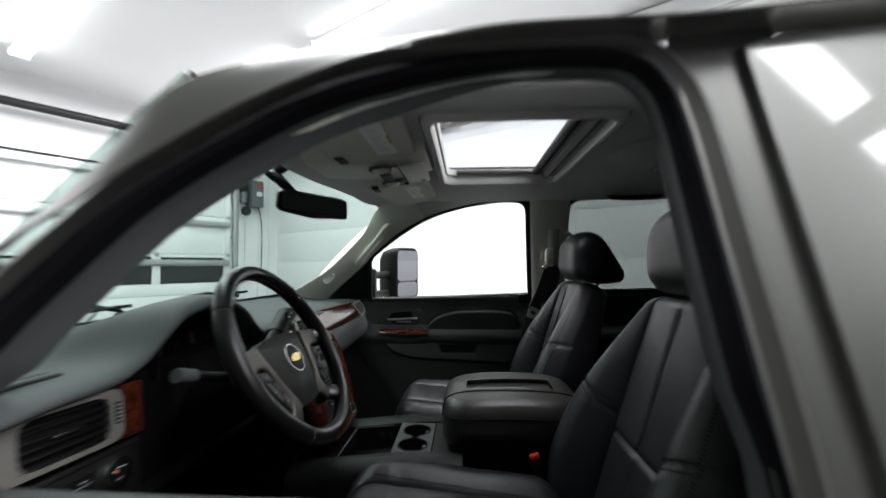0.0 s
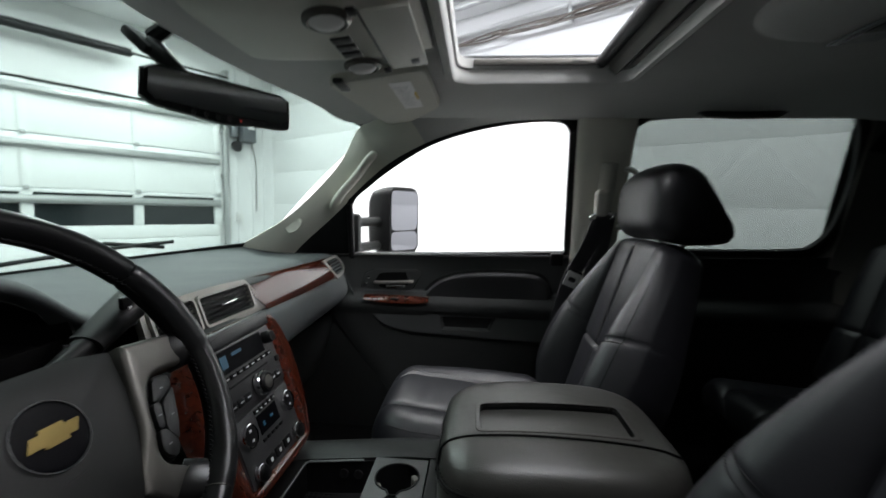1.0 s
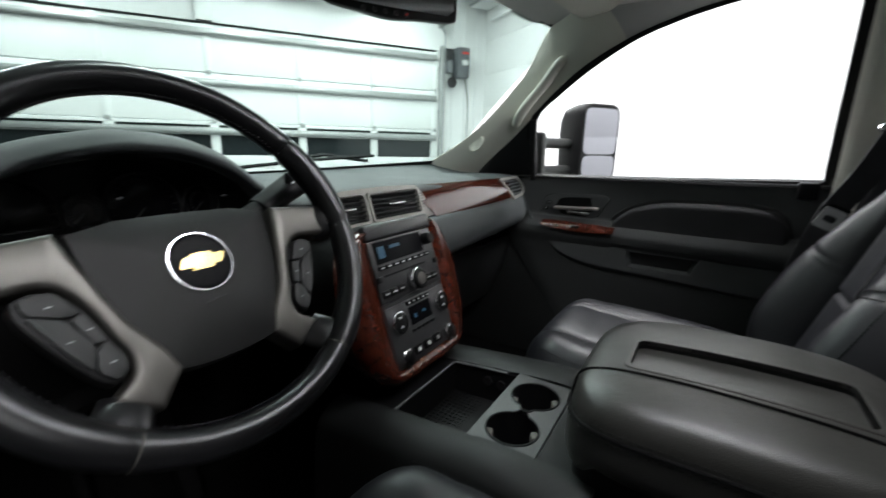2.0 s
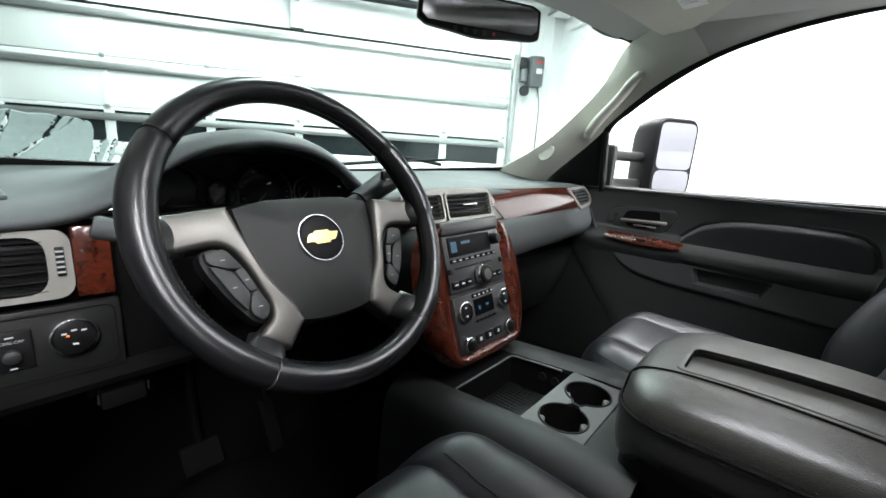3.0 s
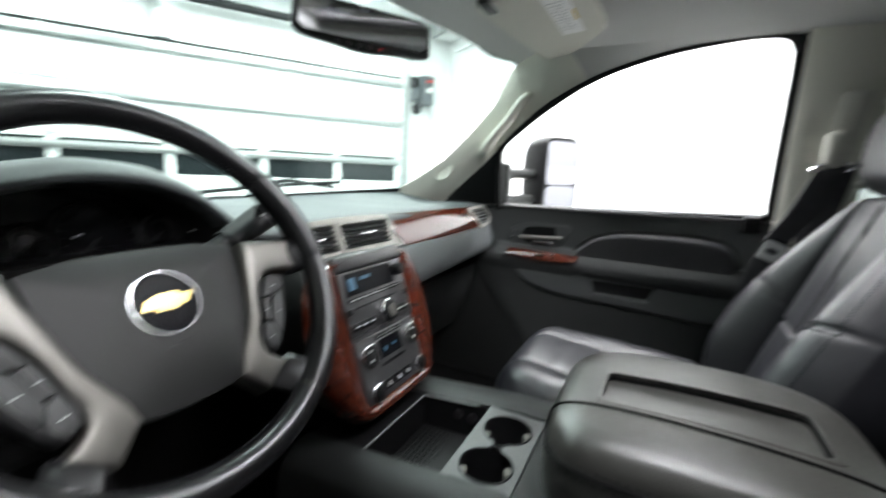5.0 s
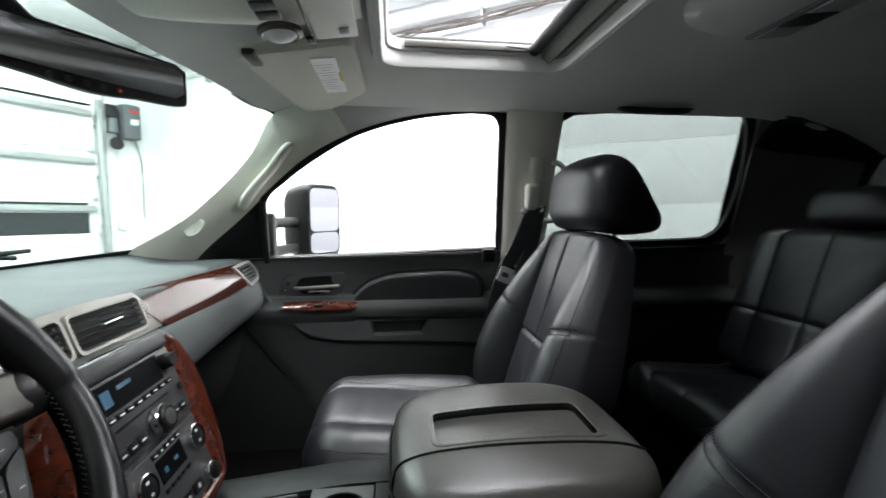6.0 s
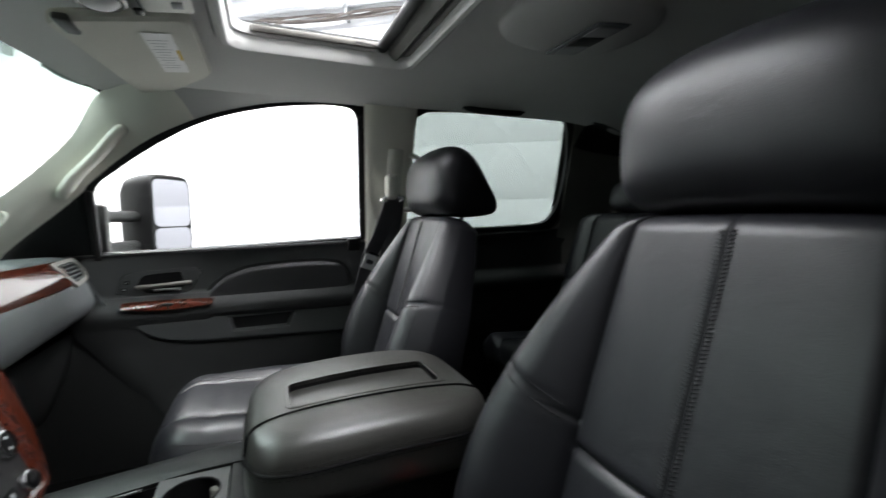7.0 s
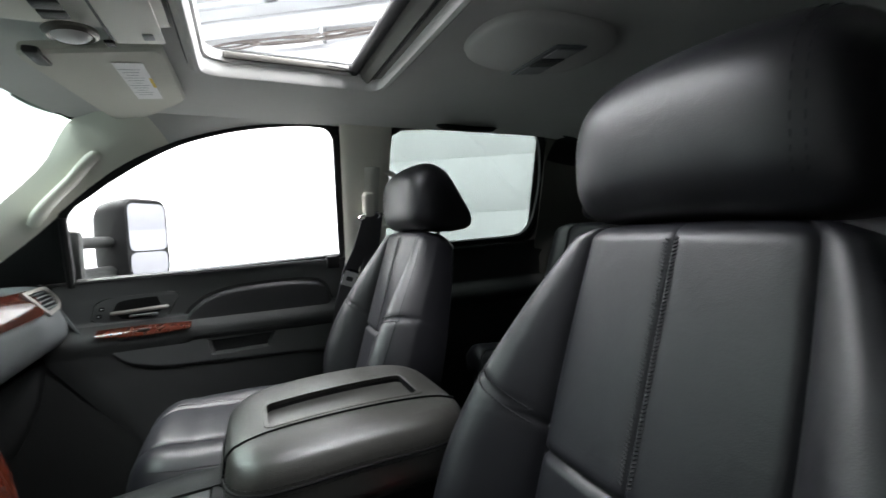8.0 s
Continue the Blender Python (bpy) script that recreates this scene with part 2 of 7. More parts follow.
def spline(pts, n):
    """n + 1 points on a smooth curve through pts."""
    p = [Vector(q) for q in pts]
    p = [p[0] * 2 - p[1]] + p + [p[-1] * 2 - p[-2]]
    out = []
    m = len(p) - 3
    for k in range(n + 1):
        x = k / n * m
        i = min(int(x), m - 1)
        t = x - i
        a, b, c, d = p[i:i + 4]
        out.append(0.5 * ((2 * b) + (c - a) * t + (2 * a - 5 * b + 4 * c - d) * t * t + (3 * b - a - 3 * c + d) * t ** 3))
    return out


def tube(pts, r, n=10, closed=False, flat=1.0, bm=None, up=(0, 0, 1)):
    """A round (or flattened) bar along pts; r may be a list."""
    bm = bm or bmesh.new()
    pts = [Vector(p) for p in pts]
    k = len(pts)
    rings = []
    for i, p in enumerate(pts):
        a = pts[(i - 1) % k] if closed or i else p
        b = pts[(i + 1) % k] if closed or i < k - 1 else p
        t = (b - a).normalized()
        side = t.cross(Vector(up))
        side = side.normalized() if side.length > 1e-4 else Vector((1, 0, 0))
        top = side.cross(t).normalized()
        rad = r[i] if isinstance(r, (list, tuple)) else r
        rings.append([bm.verts.new(p + side * rad * math.cos(2 * math.pi * j / n) + top * rad * flat * math.sin(2 * math.pi * j / n)) for j in range(n)])
    for i in range(k if closed else k - 1):
        a, b = rings[i], rings[(i + 1) % k]
        for j in range(n):
            bm.faces.new((a[j], a[(j + 1) % n], b[(j + 1) % n], b[j]))
    if not closed:
        bm.faces.new(rings[0][::-1])
        bm.faces.new(rings[-1])
    return bm


def lathe(profile, m, n=24, bm=None):
    """Turns (radius, height) pairs round the z axis of m."""
    bm = bm or bmesh.new()
    rings = []
    for rad, h in profile:
        rings.append([bm.verts.new(m @ Vector((rad * math.cos(2 * math.pi * j / n), rad * math.sin(2 * math.pi * j / n), h))) for j in range(n)] if rad > 1e-6 else [bm.verts.new(m @ Vector((0, 0, h)))])
    for a, b in zip(rings, rings[1:]):
        for j in range(n):
            k = (j + 1) % n
            if len(a) == 1 and len(b) == 1:
                continue
            if len(a) == 1:
                bm.faces.new((a[0], b[j], b[k]))
            elif len(b) == 1:
                bm.faces.new((a[j], a[k], b[0]))
            else:
                bm.faces.new((a[j], a[k], b[k], b[j]))
    return bm


def ring(outer, inner, thick, normal, bm=None):
    """A frame between two loops of as many points, made thick along normal."""
    bm = bm or bmesh.new()
    nrm = Vector(normal).normalized() * thick
    k = len(outer)
    loops = [[bm.verts.new(Vector(p) + o) for p in pts] for pts, o in ((outer, nrm * 0), (inner, nrm * 0), (inner, nrm), (outer, nrm))]
    for a, b in ((0, 1), (1, 2), (2, 3), (3, 0)):
        for i in range(k):
            j = (i + 1) % k
            bm.faces.new((loops[a][i], loops[a][j], loops[b][j], loops[b][i]))
    return bm


def slab(outline, thick, normal, bm=None, bevel=0.0):
    """A flat plate with the given outline."""
    bm = bm or bmesh.new()
    nrm = Vector(normal).normalized() * thick
    a = [bm.verts.new(Vector(p)) for p in outline]
    b = [bm.verts.new(Vector(p) + nrm) for p in outline]
    k = len(a)
    bm.faces.new(a)
    top = bm.faces.new(b[::-1])
    for i in range(k):
        bm.faces.new((a[i], b[i], b[(i + 1) % k], a[(i + 1) % k]))
    if bevel:
        bmesh.ops.bevel(bm, geom=list(top.edges), offset=bevel, segments=2, profile=0.5, affect="EDGES")
    return bm


def rounded(pts, r=0.02, n=5):
    """A 2D outline with its corners rounded."""
    out = []
    k = len(pts)
    for i in range(k):
        p, a, b = Vector(pts[i]), Vector(pts[i - 1]), Vector(pts[(i + 1) % k])
        ra = min(r, (a - p).length * 0.45)
        rb = min(r, (b - p).length * 0.45)
        s, e = p + (a - p).normalized() * ra, p + (b - p).normalized() * rb
        for j in range(n + 1):
            t = j / n
            out.append(s * (1 - t) ** 2 + p * 2 * t * (1 - t) + e * t * t)
    return out


def axes(origin, right, up):
    """A frame whose x is right, y is up and z points out of the face."""
    r = Vector(right).normalized()
    u = Vector(up)
    u = (u - r * u.dot(r)).normalized()
    n = r.cross(u)
    return Matrix(((r.x, u.x, n.x, origin[0]), (r.y, u.y, n.y, origin[1]), (r.z, u.z, n.z, origin[2]), (0, 0, 0, 1)))


def plate(m, w, h, d, r=0.003, c=(0, 0), seg=2):
    """A rounded plate of size w x h x d, its back on the face m."""
    return rbox(m @ Vector((c[0], c[1], d / 2)), (w, h, d), r, m.to_3x3(), seg=seg)


def knob(m, c, r, d):
    return lathe([(r * 1.0, 0), (r * 1.0, d * 0.55), (r * 0.93, d * 0.9), (r * 0.8, d), (0, d)], m @ Matrix.Translation((c[0], c[1], 0)), 28)


def lerp_fine(keys):
    """Like lerp_keys, with little rounding."""
    xs, ys = [k[0] for k in keys], [k[1] for k in keys]
    grid = np.linspace(xs[0], xs[-1], 600)
    vals = np.interp(grid, xs, ys)
    vals = np.convolve(np.pad(vals, 8, "edge"), np.ones(17) / 17, "valid")
    return lambda v: float(np.interp(v, grid, vals))


def pillow(c, s, e=2.6, m=None, n=20, bm=None):
    """A soft rounded block (superellipsoid) of half sizes s."""
    bm = bm or bmesh.new()

    def pw(x):
        return math.copysign(abs(x) ** (2 / e), x)
    m = m or Matrix.Identity(3)

    def f(u, v):
        a, b = 2 * math.pi * u, math.pi * (v - 0.5)
        b = max(min(b, math.pi / 2 - 1e-3), -math.pi / 2 + 1e-3)
        p = Vector((s[0] * pw(math.cos(b)) * pw(math.cos(a)), s[1] * pw(math.cos(b)) * pw(math.sin(a)), s[2] * pw(math.sin(b))))
        return Vector(c) + m @ p
    surf(f, 2 * n, n, wrap=True, bm=bm)
    return bm


# ---- the garage ----
ROOM_M = Matrix(((U.x, N.x, 0), (U.y, N.y, 0), (0, 0, 1)))
CORNER = 0.85
FAR_U, FAR_N = -8.2, 12.0
NEAR_WALL = -0.2


def rb(u, n, z, su, sn, sz, r=0.004, bm=None):
    """A box in the room's own directions."""
    return rbox(room(u, n, z), (su, sn, sz), r, ROOM_M, bm)


def build_room():
    mid_u, mid_n = (FAR_U + CORNER) / 2, FAR_N / 2
    lu = CORNER - FAR_U
    tagged(part("floor", rb(mid_u, mid_n, -0.06, lu + 0.6, FAR_N + 1, 0.12, 0), CONCRETE, None, smooth=False), "unseen grey concrete floor, its tone set for bounced light", "floor", kind="structure")
    tagged(part("ceiling", rb(mid_u, mid_n, CEIL + 0.06, lu + 0.6, FAR_N + 1, 0.12, 0), WALL_WHITE, None, smooth=False), "white painted garage ceiling", "ceiling", kind="structure")
    # wall with the door opening: a pier to the side, a lintel above
    w = rb(CORNER / 2 + 0.04, NEAR_WALL, CEIL / 2, CORNER - 0.08, 0.2, CEIL, 0)
    rb(-3.88, NEAR_WALL, (2.66 + CEIL) / 2, 7.92, 0.2, CEIL - 2.66, 0, w)
    rb((FAR_U - 7.84) / 2, NEAR_WALL, CEIL / 2, -FAR_U - 7.84, 0.2, CEIL, 0, w)
    tagged(part("wall_front", w, WALL_WHITE, None, smooth=False), "white painted wall round the garage door", "wall", kind="structure")
    side = tagged(part("wall_side", rb(CORNER + 0.1, mid_n, CEIL / 2, 0.2, FAR_N + 1, CEIL, 0), WALL_WHITE, None, smooth=False), "white painted block side wall", "wall", kind="structure")
    # side and back wall are added to close the room, darkened against stray light
    tagged(part("wall_far_side", rb(FAR_U - 0.1, mid_n, CEIL / 2, 0.2, FAR_N + 1, CEIL, 0), MID_GREY, None, smooth=False), "unseen grey side wall, darkened to cut light", "wall", kind="structure")
    tagged(part("wall_back", rb(mid_u, FAR_N + 0.1, CEIL / 2, lu, 0.2, CEIL, 0), FAR_GREY, None, smooth=False), "added back wall, darkened to cut light into the cab", "wall", kind="structure")
    # thin course lines of the side wall, as shallow strips of sheeting
    for i in range(7):
        z = 0.02 + i * 0.47
        part("wall_board", rb(CORNER - 0.006, mid_n, z + 0.234, 0.012, FAR_N, 0.4685, 0.001), WALL_WHITE, side)
    # boards on the pier
    tagged(part("trim", rb(0.06, -0.085, 1.35, 0.1, 0.03, 2.7, 0.004), WALL_WHITE, None), "white door jamb board", "trim", kind="structure")
    for u in (0.3, 0.52, 0.7):
        tagged(part("trim", rb(u, -0.092, CEIL / 2, 0.012, 0.016, CEIL, 0.003), WALL_WHITE, None), "white vertical batten on the wall", "trim", kind="structure")


def build_garage_door():
    g = thing("garage_door", "white sectional garage door with steel struts and dark windows", "garage door", at=room(-3.05, 0, 0))
    x0, x1 = 0.0, -7.72
    w = x0 - x1
    mid = (x0 + x1) / 2
    stiles = (-0.02, -0.95, -1.92, -2.95, -4.0, -5.08, -6.13, -7.18, -7.7)
    tops = ((0.0, 0.5), (0.505, 0.97), (1.53, 2.085), (2.09, 2.62))
    for a, b in tops:
        part("panel", rb(mid, -0.03, (a + b) / 2, w, 0.045, b - a - 0.004, 0.006), DOOR_WHITE, g)
    # the glazed section: rails, stiles and panes
    part("rail", rb(mid, -0.03, 1.508, w, 0.045, 0.04, 0.004), DOOR_WHITE, g)
    part("rail", rb(mid, -0.03, 1.05, w, 0.045, 0.156, 0.004), DOOR_WHITE, g)
    for i, u in enumerate(stiles):
        part("stile", rb(u, -0.026, 1.31, 0.1, 0.05, 0.36, 0.004), DOOR_WHITE, g)
        for a, b in tops[2:]:
            part("stile", rb(u, -0.002, (a + b) / 2, 0.075, 0.02, b - a - 0.01, 0.003), DOOR_WHITE, g)
            part("hinge", rb(u, 0.014, a, 0.05, 0.012, 0.05, 0.002), GALV, g)
        if i:
            a, b = stiles[i - 1] - 0.05, u + 0.05
            part("pane", rb((a + b) / 2, -0.035, 1.31, a - b, 0.012, 0.358, 0), NIGHT_GLASS, g, "dark window pane", smooth=False)
    # steel struts: hat-shaped rails across the door
    for z in (2.53, 1.975, 1.415):
        bm = rb(mid, 0.03, z, w, 0.045, 0.055, 0.01)
        part("strut", bm, GALV, g, "galvanised steel strut")
        part("strut_lip", rb(mid, 0.012, z - 0.034, w, 0.012, 0.02, 0.003), GALV, g)
        part("strut_lip", rb(mid, 0.012, z + 0.034, w, 0.012, 0.02, 0.003), GALV, g)
    part("top_seal", rb(mid, 0.0, 2.63, w, 0.03, 0.02, 0.003), RUBBER, g)
    tr = thing("door_track", "galvanised vertical track beside the garage door", "track", at=room(0.08, 0.05, 0))
    part("rail", rb(0.06, 0.05, 1.35, 0.05, 0.06, 2.7, 0.008), GALV, tr)
    part("conduit", tube([room(0.12, 0.03, 0), room(0.12, 0.03, 2.85), room(0.05, 0.06, 2.98)], 0.016, 8), GALV, tr)
    for z in (0.6, 1.2, 1.8, 2.4):
        part("bracket", rb(0.08, 0.0, z, 0.1, 0.08, 0.04, 0.003), GALV, tr)
    sp = thing("torsion_spring", "dark coiled torsion spring on a steel shaft", "spring", at=room(-2.2, 0.12, 3.1))
    part("shaft", tube([room(0.1, 0.12, 3.1), room(-6.2, 0.12, 3.1)], 0.014, 10), STEEL_DARK, sp)
    for a, b in ((-1.0, -2.7), (-3.1, -4.8)):
        prof = [(0.045 if i % 2 else 0.05, i * 0.012) for i in range(int((a - b) / 0.012))]
        m = axes(room(a, 0.12, 3.1), N, Vector((0, 0, 1)))
        part("coil", lathe([(0.0, 0)] + prof + [(0, prof[-1][1])], m if (m.to_3x3() @ Vector((0, 0, 1))).dot(U) < 0 else m @ pose(0, 0, 0, 180), 14), STEEL_DARK, sp)
    for u in (0.08, -2.95, -6.15):
        part("bearing_plate", rb(u, 0.02, 3.08, 0.05, 0.2, 0.24, 0.004), GALV, sp)
    # post over the middle of the door
    post = thing("header_post", "white steel post above the garage door", "post", at=room(-2.95, -0.03, 2.66))
    part("post", rb(-2.95, -0.045, 3.08, 0.16, 0.09, 0.84, 0.006), DOOR_WHITE, post)


def build_opener():
    o = thing("door_opener", "grey wall-mounted door operator with a chain housing", "door opener", at=room(0.34, -0.08, 2.45))
    part("housing", rb(0.4, 0.0, 2.5, 0.2, 0.2, 0.42, 0.02), GREY_BOX, o, "dark grey metal housing")
    part("motor", lathe([(0, 0), (0.06, 0), (0.06, 0.16), (0.045, 0.18), (0, 0.18)], Matrix.Translation(room(0.22, 0.0, 2.35)), 18), GREY_BOX, o)
    part("gear_box", rb(0.2, -0.02, 2.6, 0.12, 0.14, 0.16, 0.015), STEEL_DARK, o)
    part("label", rb(0.42, 0.102, 2.5, 0.09, 0.004, 0.07, 0), PAPER, o, "small white label")
    part("stripe", rb(0.42, 0.102, 2.63, 0.12, 0.004, 0.03, 0), RED, o, "red print band")
    part("chain_wheel", lathe([(0, 0), (0.075, 0), (0.075, 0.03), (0, 0.03)], axes(room(0.24, 0.02, 2.22), U, (0, 0, 1)), 20), STEEL_DARK, o)
    part("wire", tube(spline([room(0.5, -0.06, 2.3), room(0.56, -0.06, 2.0), room(0.56, -0.06, 1.3)], 10), 0.008, 6), CABLE, o)
    s = thing("wall_switch", "small white switch box on the wall", "switch", at=room(0.3, -0.09, 1.2))
    part("box", rb(0.3, -0.08, 1.22, 0.08, 0.05, 0.14, 0.008), PAPER, s)


# the last row's single lamp is added as fill, no fixture known there
LAMP_ROWS = ((-0.76, (1.56, 4.3, 7.0, 9.8)), (-2.4, (1.9, 4.6, 7.3, 10.0)), (-4.6, (1.6,)))


def build_lamps():
    first = None
    for u, places in LAMP_ROWS:
        for n in places:
            if first is None:
                first = thing("ceiling_light", "white strip light with two lit tubes", "strip light", group="strip lights on the ceiling", at=room(u, n, CEIL))
                part("tray", rb(u, n, CEIL - 0.02, 0.07, 2.44, 0.04, 0.01), DOOR_WHITE, first)
                for k in (-0.055, 0.055):
                    part("tube", tube([room(u + k, n - 1.18, CEIL - 0.1), room(u + k, n + 1.18, CEIL - 0.1)], 0.016, 10), TUBE_GLOW, first, "lit fluorescent tube")
                for k in (-1.2, 1.2):
                    part("end_cap", rb(u, n + k, CEIL - 0.08, 0.16, 0.03, 0.08, 0.006), DOOR_WHITE, first)
            else:
                copy_thing(first, Matrix.Translation(room(u, n, CEIL)))
            lamp = bpy.data.lights.new("strip_lamp", "AREA")
            lamp.shape, lamp.size, lamp.size_y = "RECTANGLE", 0.18, 2.4
            lamp.energy, lamp.color = LAMP_WATTS, (0.97, 0.976, 1.0)
            ob = new("strip_lamp", lamp)
            ob.matrix_world = Matrix.Translation(room(u, n, CEIL - 0.14)) @ ROOM_M.to_4x4()


def build_upper_wall():
    # a boxed step and loose cables at the top of the side wall
    b = thing("soffit", "white boxed soffit along the top of the wall", "soffit", kind="structure", at=room(CORNER - 0.15, 6, 3.3))
    part("box", rb(CORNER - 0.16, 6, 3.38, 0.3, 12, 0.2, 0.006), WALL_WHITE, b)
    part("lip", rb(CORNER - 0.33, 6, 3.29, 0.03, 12, 0.03, 0.004), GALV, b)
    c = thing("cable_bundle", "sagging brown-grey cables and pipe along the wall", "cables", at=room(CORNER - 0.1, 5, 3.0))
    rng = random.Random(4)
    for k in range(5):
        pts = [room(CORNER - 0.05 - 0.02 * k, 2 + i * 0.3, 3.03 + 0.03 * rng.uniform(-1, 1) - 0.012 * k) for i in range(28)]
        part("cable", tube(spline(pts, 110), 0.007 + 0.004 * rng.random(), 6), CABLE, c)
    part("pipe", tube([room(CORNER - 0.07, 0.2, 3.1), room(CORNER - 0.07, 11.5, 3.1)], 0.02, 10), WALL_WHITE, c)
    for i in range(9):
        part("clip", rb(CORNER - 0.05, 1.0 + i * 1.2, 3.04, 0.09, 0.03, 0.14, 0.004), GALV, c)
    d = thing("hanging_bracket", "dark steel bracket hanging from the ceiling", "bracket", at=room(CORNER - 0.5, 4.3, CEIL))
    part("strap", rb(CORNER - 0.45, 4.35, 3.32, 0.05, 0.1, 0.36, 0.004), STEEL_DARK, d)
    part("arm", rb(CORNER - 0.45, 4.05, 3.16, 0.06, 0.7, 0.04, 0.004), GALV, d)


build_room()
build_garage_door()
build_opener()
build_lamps()
build_upper_wall()


# ---- the truck's cab: shell, pillars, doors, glass (front is -x, the steering wheel at -y) ----
def glass_y(z):
    return 0.814 - (z - 1.224) * 0.36


FRONT_WINDOW = [(-0.345, 1.2), (-0.336, 1.378), (-0.257, 1.458), (-0.13, 1.543), (-0.013, 1.6), (0.135, 1.64), (0.28, 1.659), (0.35, 1.66), (0.378, 1.656), (0.396, 1.645), (0.406, 1.627), (0.411, 1.6), (0.424, 1.4), (0.436, 1.226), (0.06, 1.211)]
REAR_WINDOW = [(0.603, 1.24), (0.603, 1.6), (0.608, 1.645), (0.64, 1.664), (0.92, 1.682), (1.17, 1.691), (1.215, 1.685), (1.25, 1.657), (1.27, 1.615), (1.298, 1.5), (1.3, 1.37), (1.287, 1.31), (1.252, 1.268), (1.2, 1.254), (1.0, 1.247)]


def smooth_loop(pts, n=6):
    out = []
    k = len(pts)
    for i in range(k):
        a, b, c, d = (Vector(pts[(i + j) % k]) for j in (-1, 0, 1, 2))
        sharp = (b - a).angle(c - b) > radians(50) or (c - b).angle(d - c) > radians(50)
        for j in range(n):
            t = j / n
            if sharp:
                out.append(b.lerp(c, t))
            else:
                out.append(0.5 * ((2 * b) + (c - a) * t + (2 * a - 5 * b + 4 * c - d) * t * t + (3 * b - a - 3 * c + d) * t ** 3))
    return out


def offset_loop(pts, d):
    """Moves each point of a 2D loop out (d > 0) along the loop's normal."""
    k = len(pts)
    area = sum(pts[i].x * pts[(i + 1) % k].y - pts[(i + 1) % k].x * pts[i].y for i in range(k))
    s = -1 if area < 0 else 1
    out = []
    for i in range(k):
        t = (pts[(i + 1) % k] - pts[i - 1]).normalized()
        out.append(pts[i] + Vector((t.y, -t.x)) * d * s)
    return out


FW = smooth_loop(FRONT_WINDOW)
RW = smooth_loop(REAR_WINDOW)


def wall3(pts, side, out=0.0):
    """2D (x, z) points onto the leaning side of the cab; out: metres towards the outside."""
    return [Vector((p[0], side * (glass_y(p[1]) + out), p[1])) for p in pts]


def door_profile(z):
    """How far the inner door trim stands from the middle of the cab, by height."""
    keys = ((0.5, 0.825), (0.7, 0.812), (0.9, 0.8), (0.985, 0.79), (1.0, 0.776), (1.03, 0.774), (1.046, 0.786), (1.06, 0.8), (1.08, 0.808), (1.15, 0.808), (1.19, 0.807), (1.215, 0.802))
    for (a, p), (b, q) in zip(keys, keys[1:]):
        if z <= b:
            t = max(0, (z - a) / (b - a))
            t = t * t * (3 - 2 * t)
            return p + (q - p) * t
    return keys[-1][1]


def build_door(side, x0, x1, window, name, label, glass, open_window=False):
    """A door with its inner trim, window frame, seals and outer skin."""
    loop0 = window
    d = thing(name, label, "car door", group="cab doors", at=((x0 + x1) / 2, side * 0.85, 0.5))
    lip = 1.213

    def inner(u, v, z0, z1):
        z = z0 + (z1 - z0) * v
        front = x0 + (0.17 * max(0.0, min(1.2, (0.97 - z) / 0.25)) if x0 < 0 else 0.0)
        x = front + (x1 - front) * u
        edge = min(1, min(u, 1 - u) / 0.03)
        sunk = 0.03 if x0 < 0 and 0.915 < z < 1.0 and -0.05 < x < 0.23 else 0.0
        return Vector((x, side * (door_profile(z) + sunk + 0.012 * (1 - edge)), z + 0.02 * (x - 0.05) * max(0.0, (z - 1.13) / (lip - 1.13))))
    # rear doors: the rear cab's shade is put into a darker trim colour
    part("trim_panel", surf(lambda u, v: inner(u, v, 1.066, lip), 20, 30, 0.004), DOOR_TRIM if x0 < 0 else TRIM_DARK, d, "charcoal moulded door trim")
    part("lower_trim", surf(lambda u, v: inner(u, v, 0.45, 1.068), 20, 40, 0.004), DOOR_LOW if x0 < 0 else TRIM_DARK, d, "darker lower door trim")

    bx0, bx1 = (x0 - 0.09, x1 + 0.02) if x0 < 0 else (x0 - 0.035, x1 + 0.02)
    part("skin", flush_skin(loop0, bx0, bx1, 0.42, 1.715, side, 0.004, 0.03 if side > 0 else 0.014), PAINT, d, "silver painted skin")
    loop = window
    # inner seal, frame and outer frame round the glass
    a = wall3(offset_loop(loop, 0.016), side, -0.004)
    b = wall3(offset_loop(loop, -0.004), side, -0.004)
    part("window_seal", ring(a, b, 0.016, (0, side, 0.36 * 1)), RUBBER, d, "black rubber seal")
    a = wall3(offset_loop(loop, 0.034 if side > 0 else 0.016), side, 0.006)
    b = wall3(offset_loop(loop, 0.004), side, 0.006)
    part("window_frame", ring(a, b, 0.018, (0, side, 0.36)), BLACK, d, "black window frame")
    # the sill between trim and skin
    bm = surf(lambda u, v: Vector((x0 + (x1 - x0) * u, side * (0.8 + 0.075 * v), 1.208 - 0.045 * v + 0.02 * (x0 + (x1 - x0) * u - 0.05))), 8, 3, 0.006)
    part("sill", bm, RUBBER, d, "black belt moulding")
    if not open_window:
        pane = slab(wall3(offset_loop(loop, 0.006), side, 0.012), 0.004, (0, side, 0.36))
        p = part("pane", pane, glass, d, smooth=False)
        p.visible_shadow = glass is not GLASS_SIDE
    return d


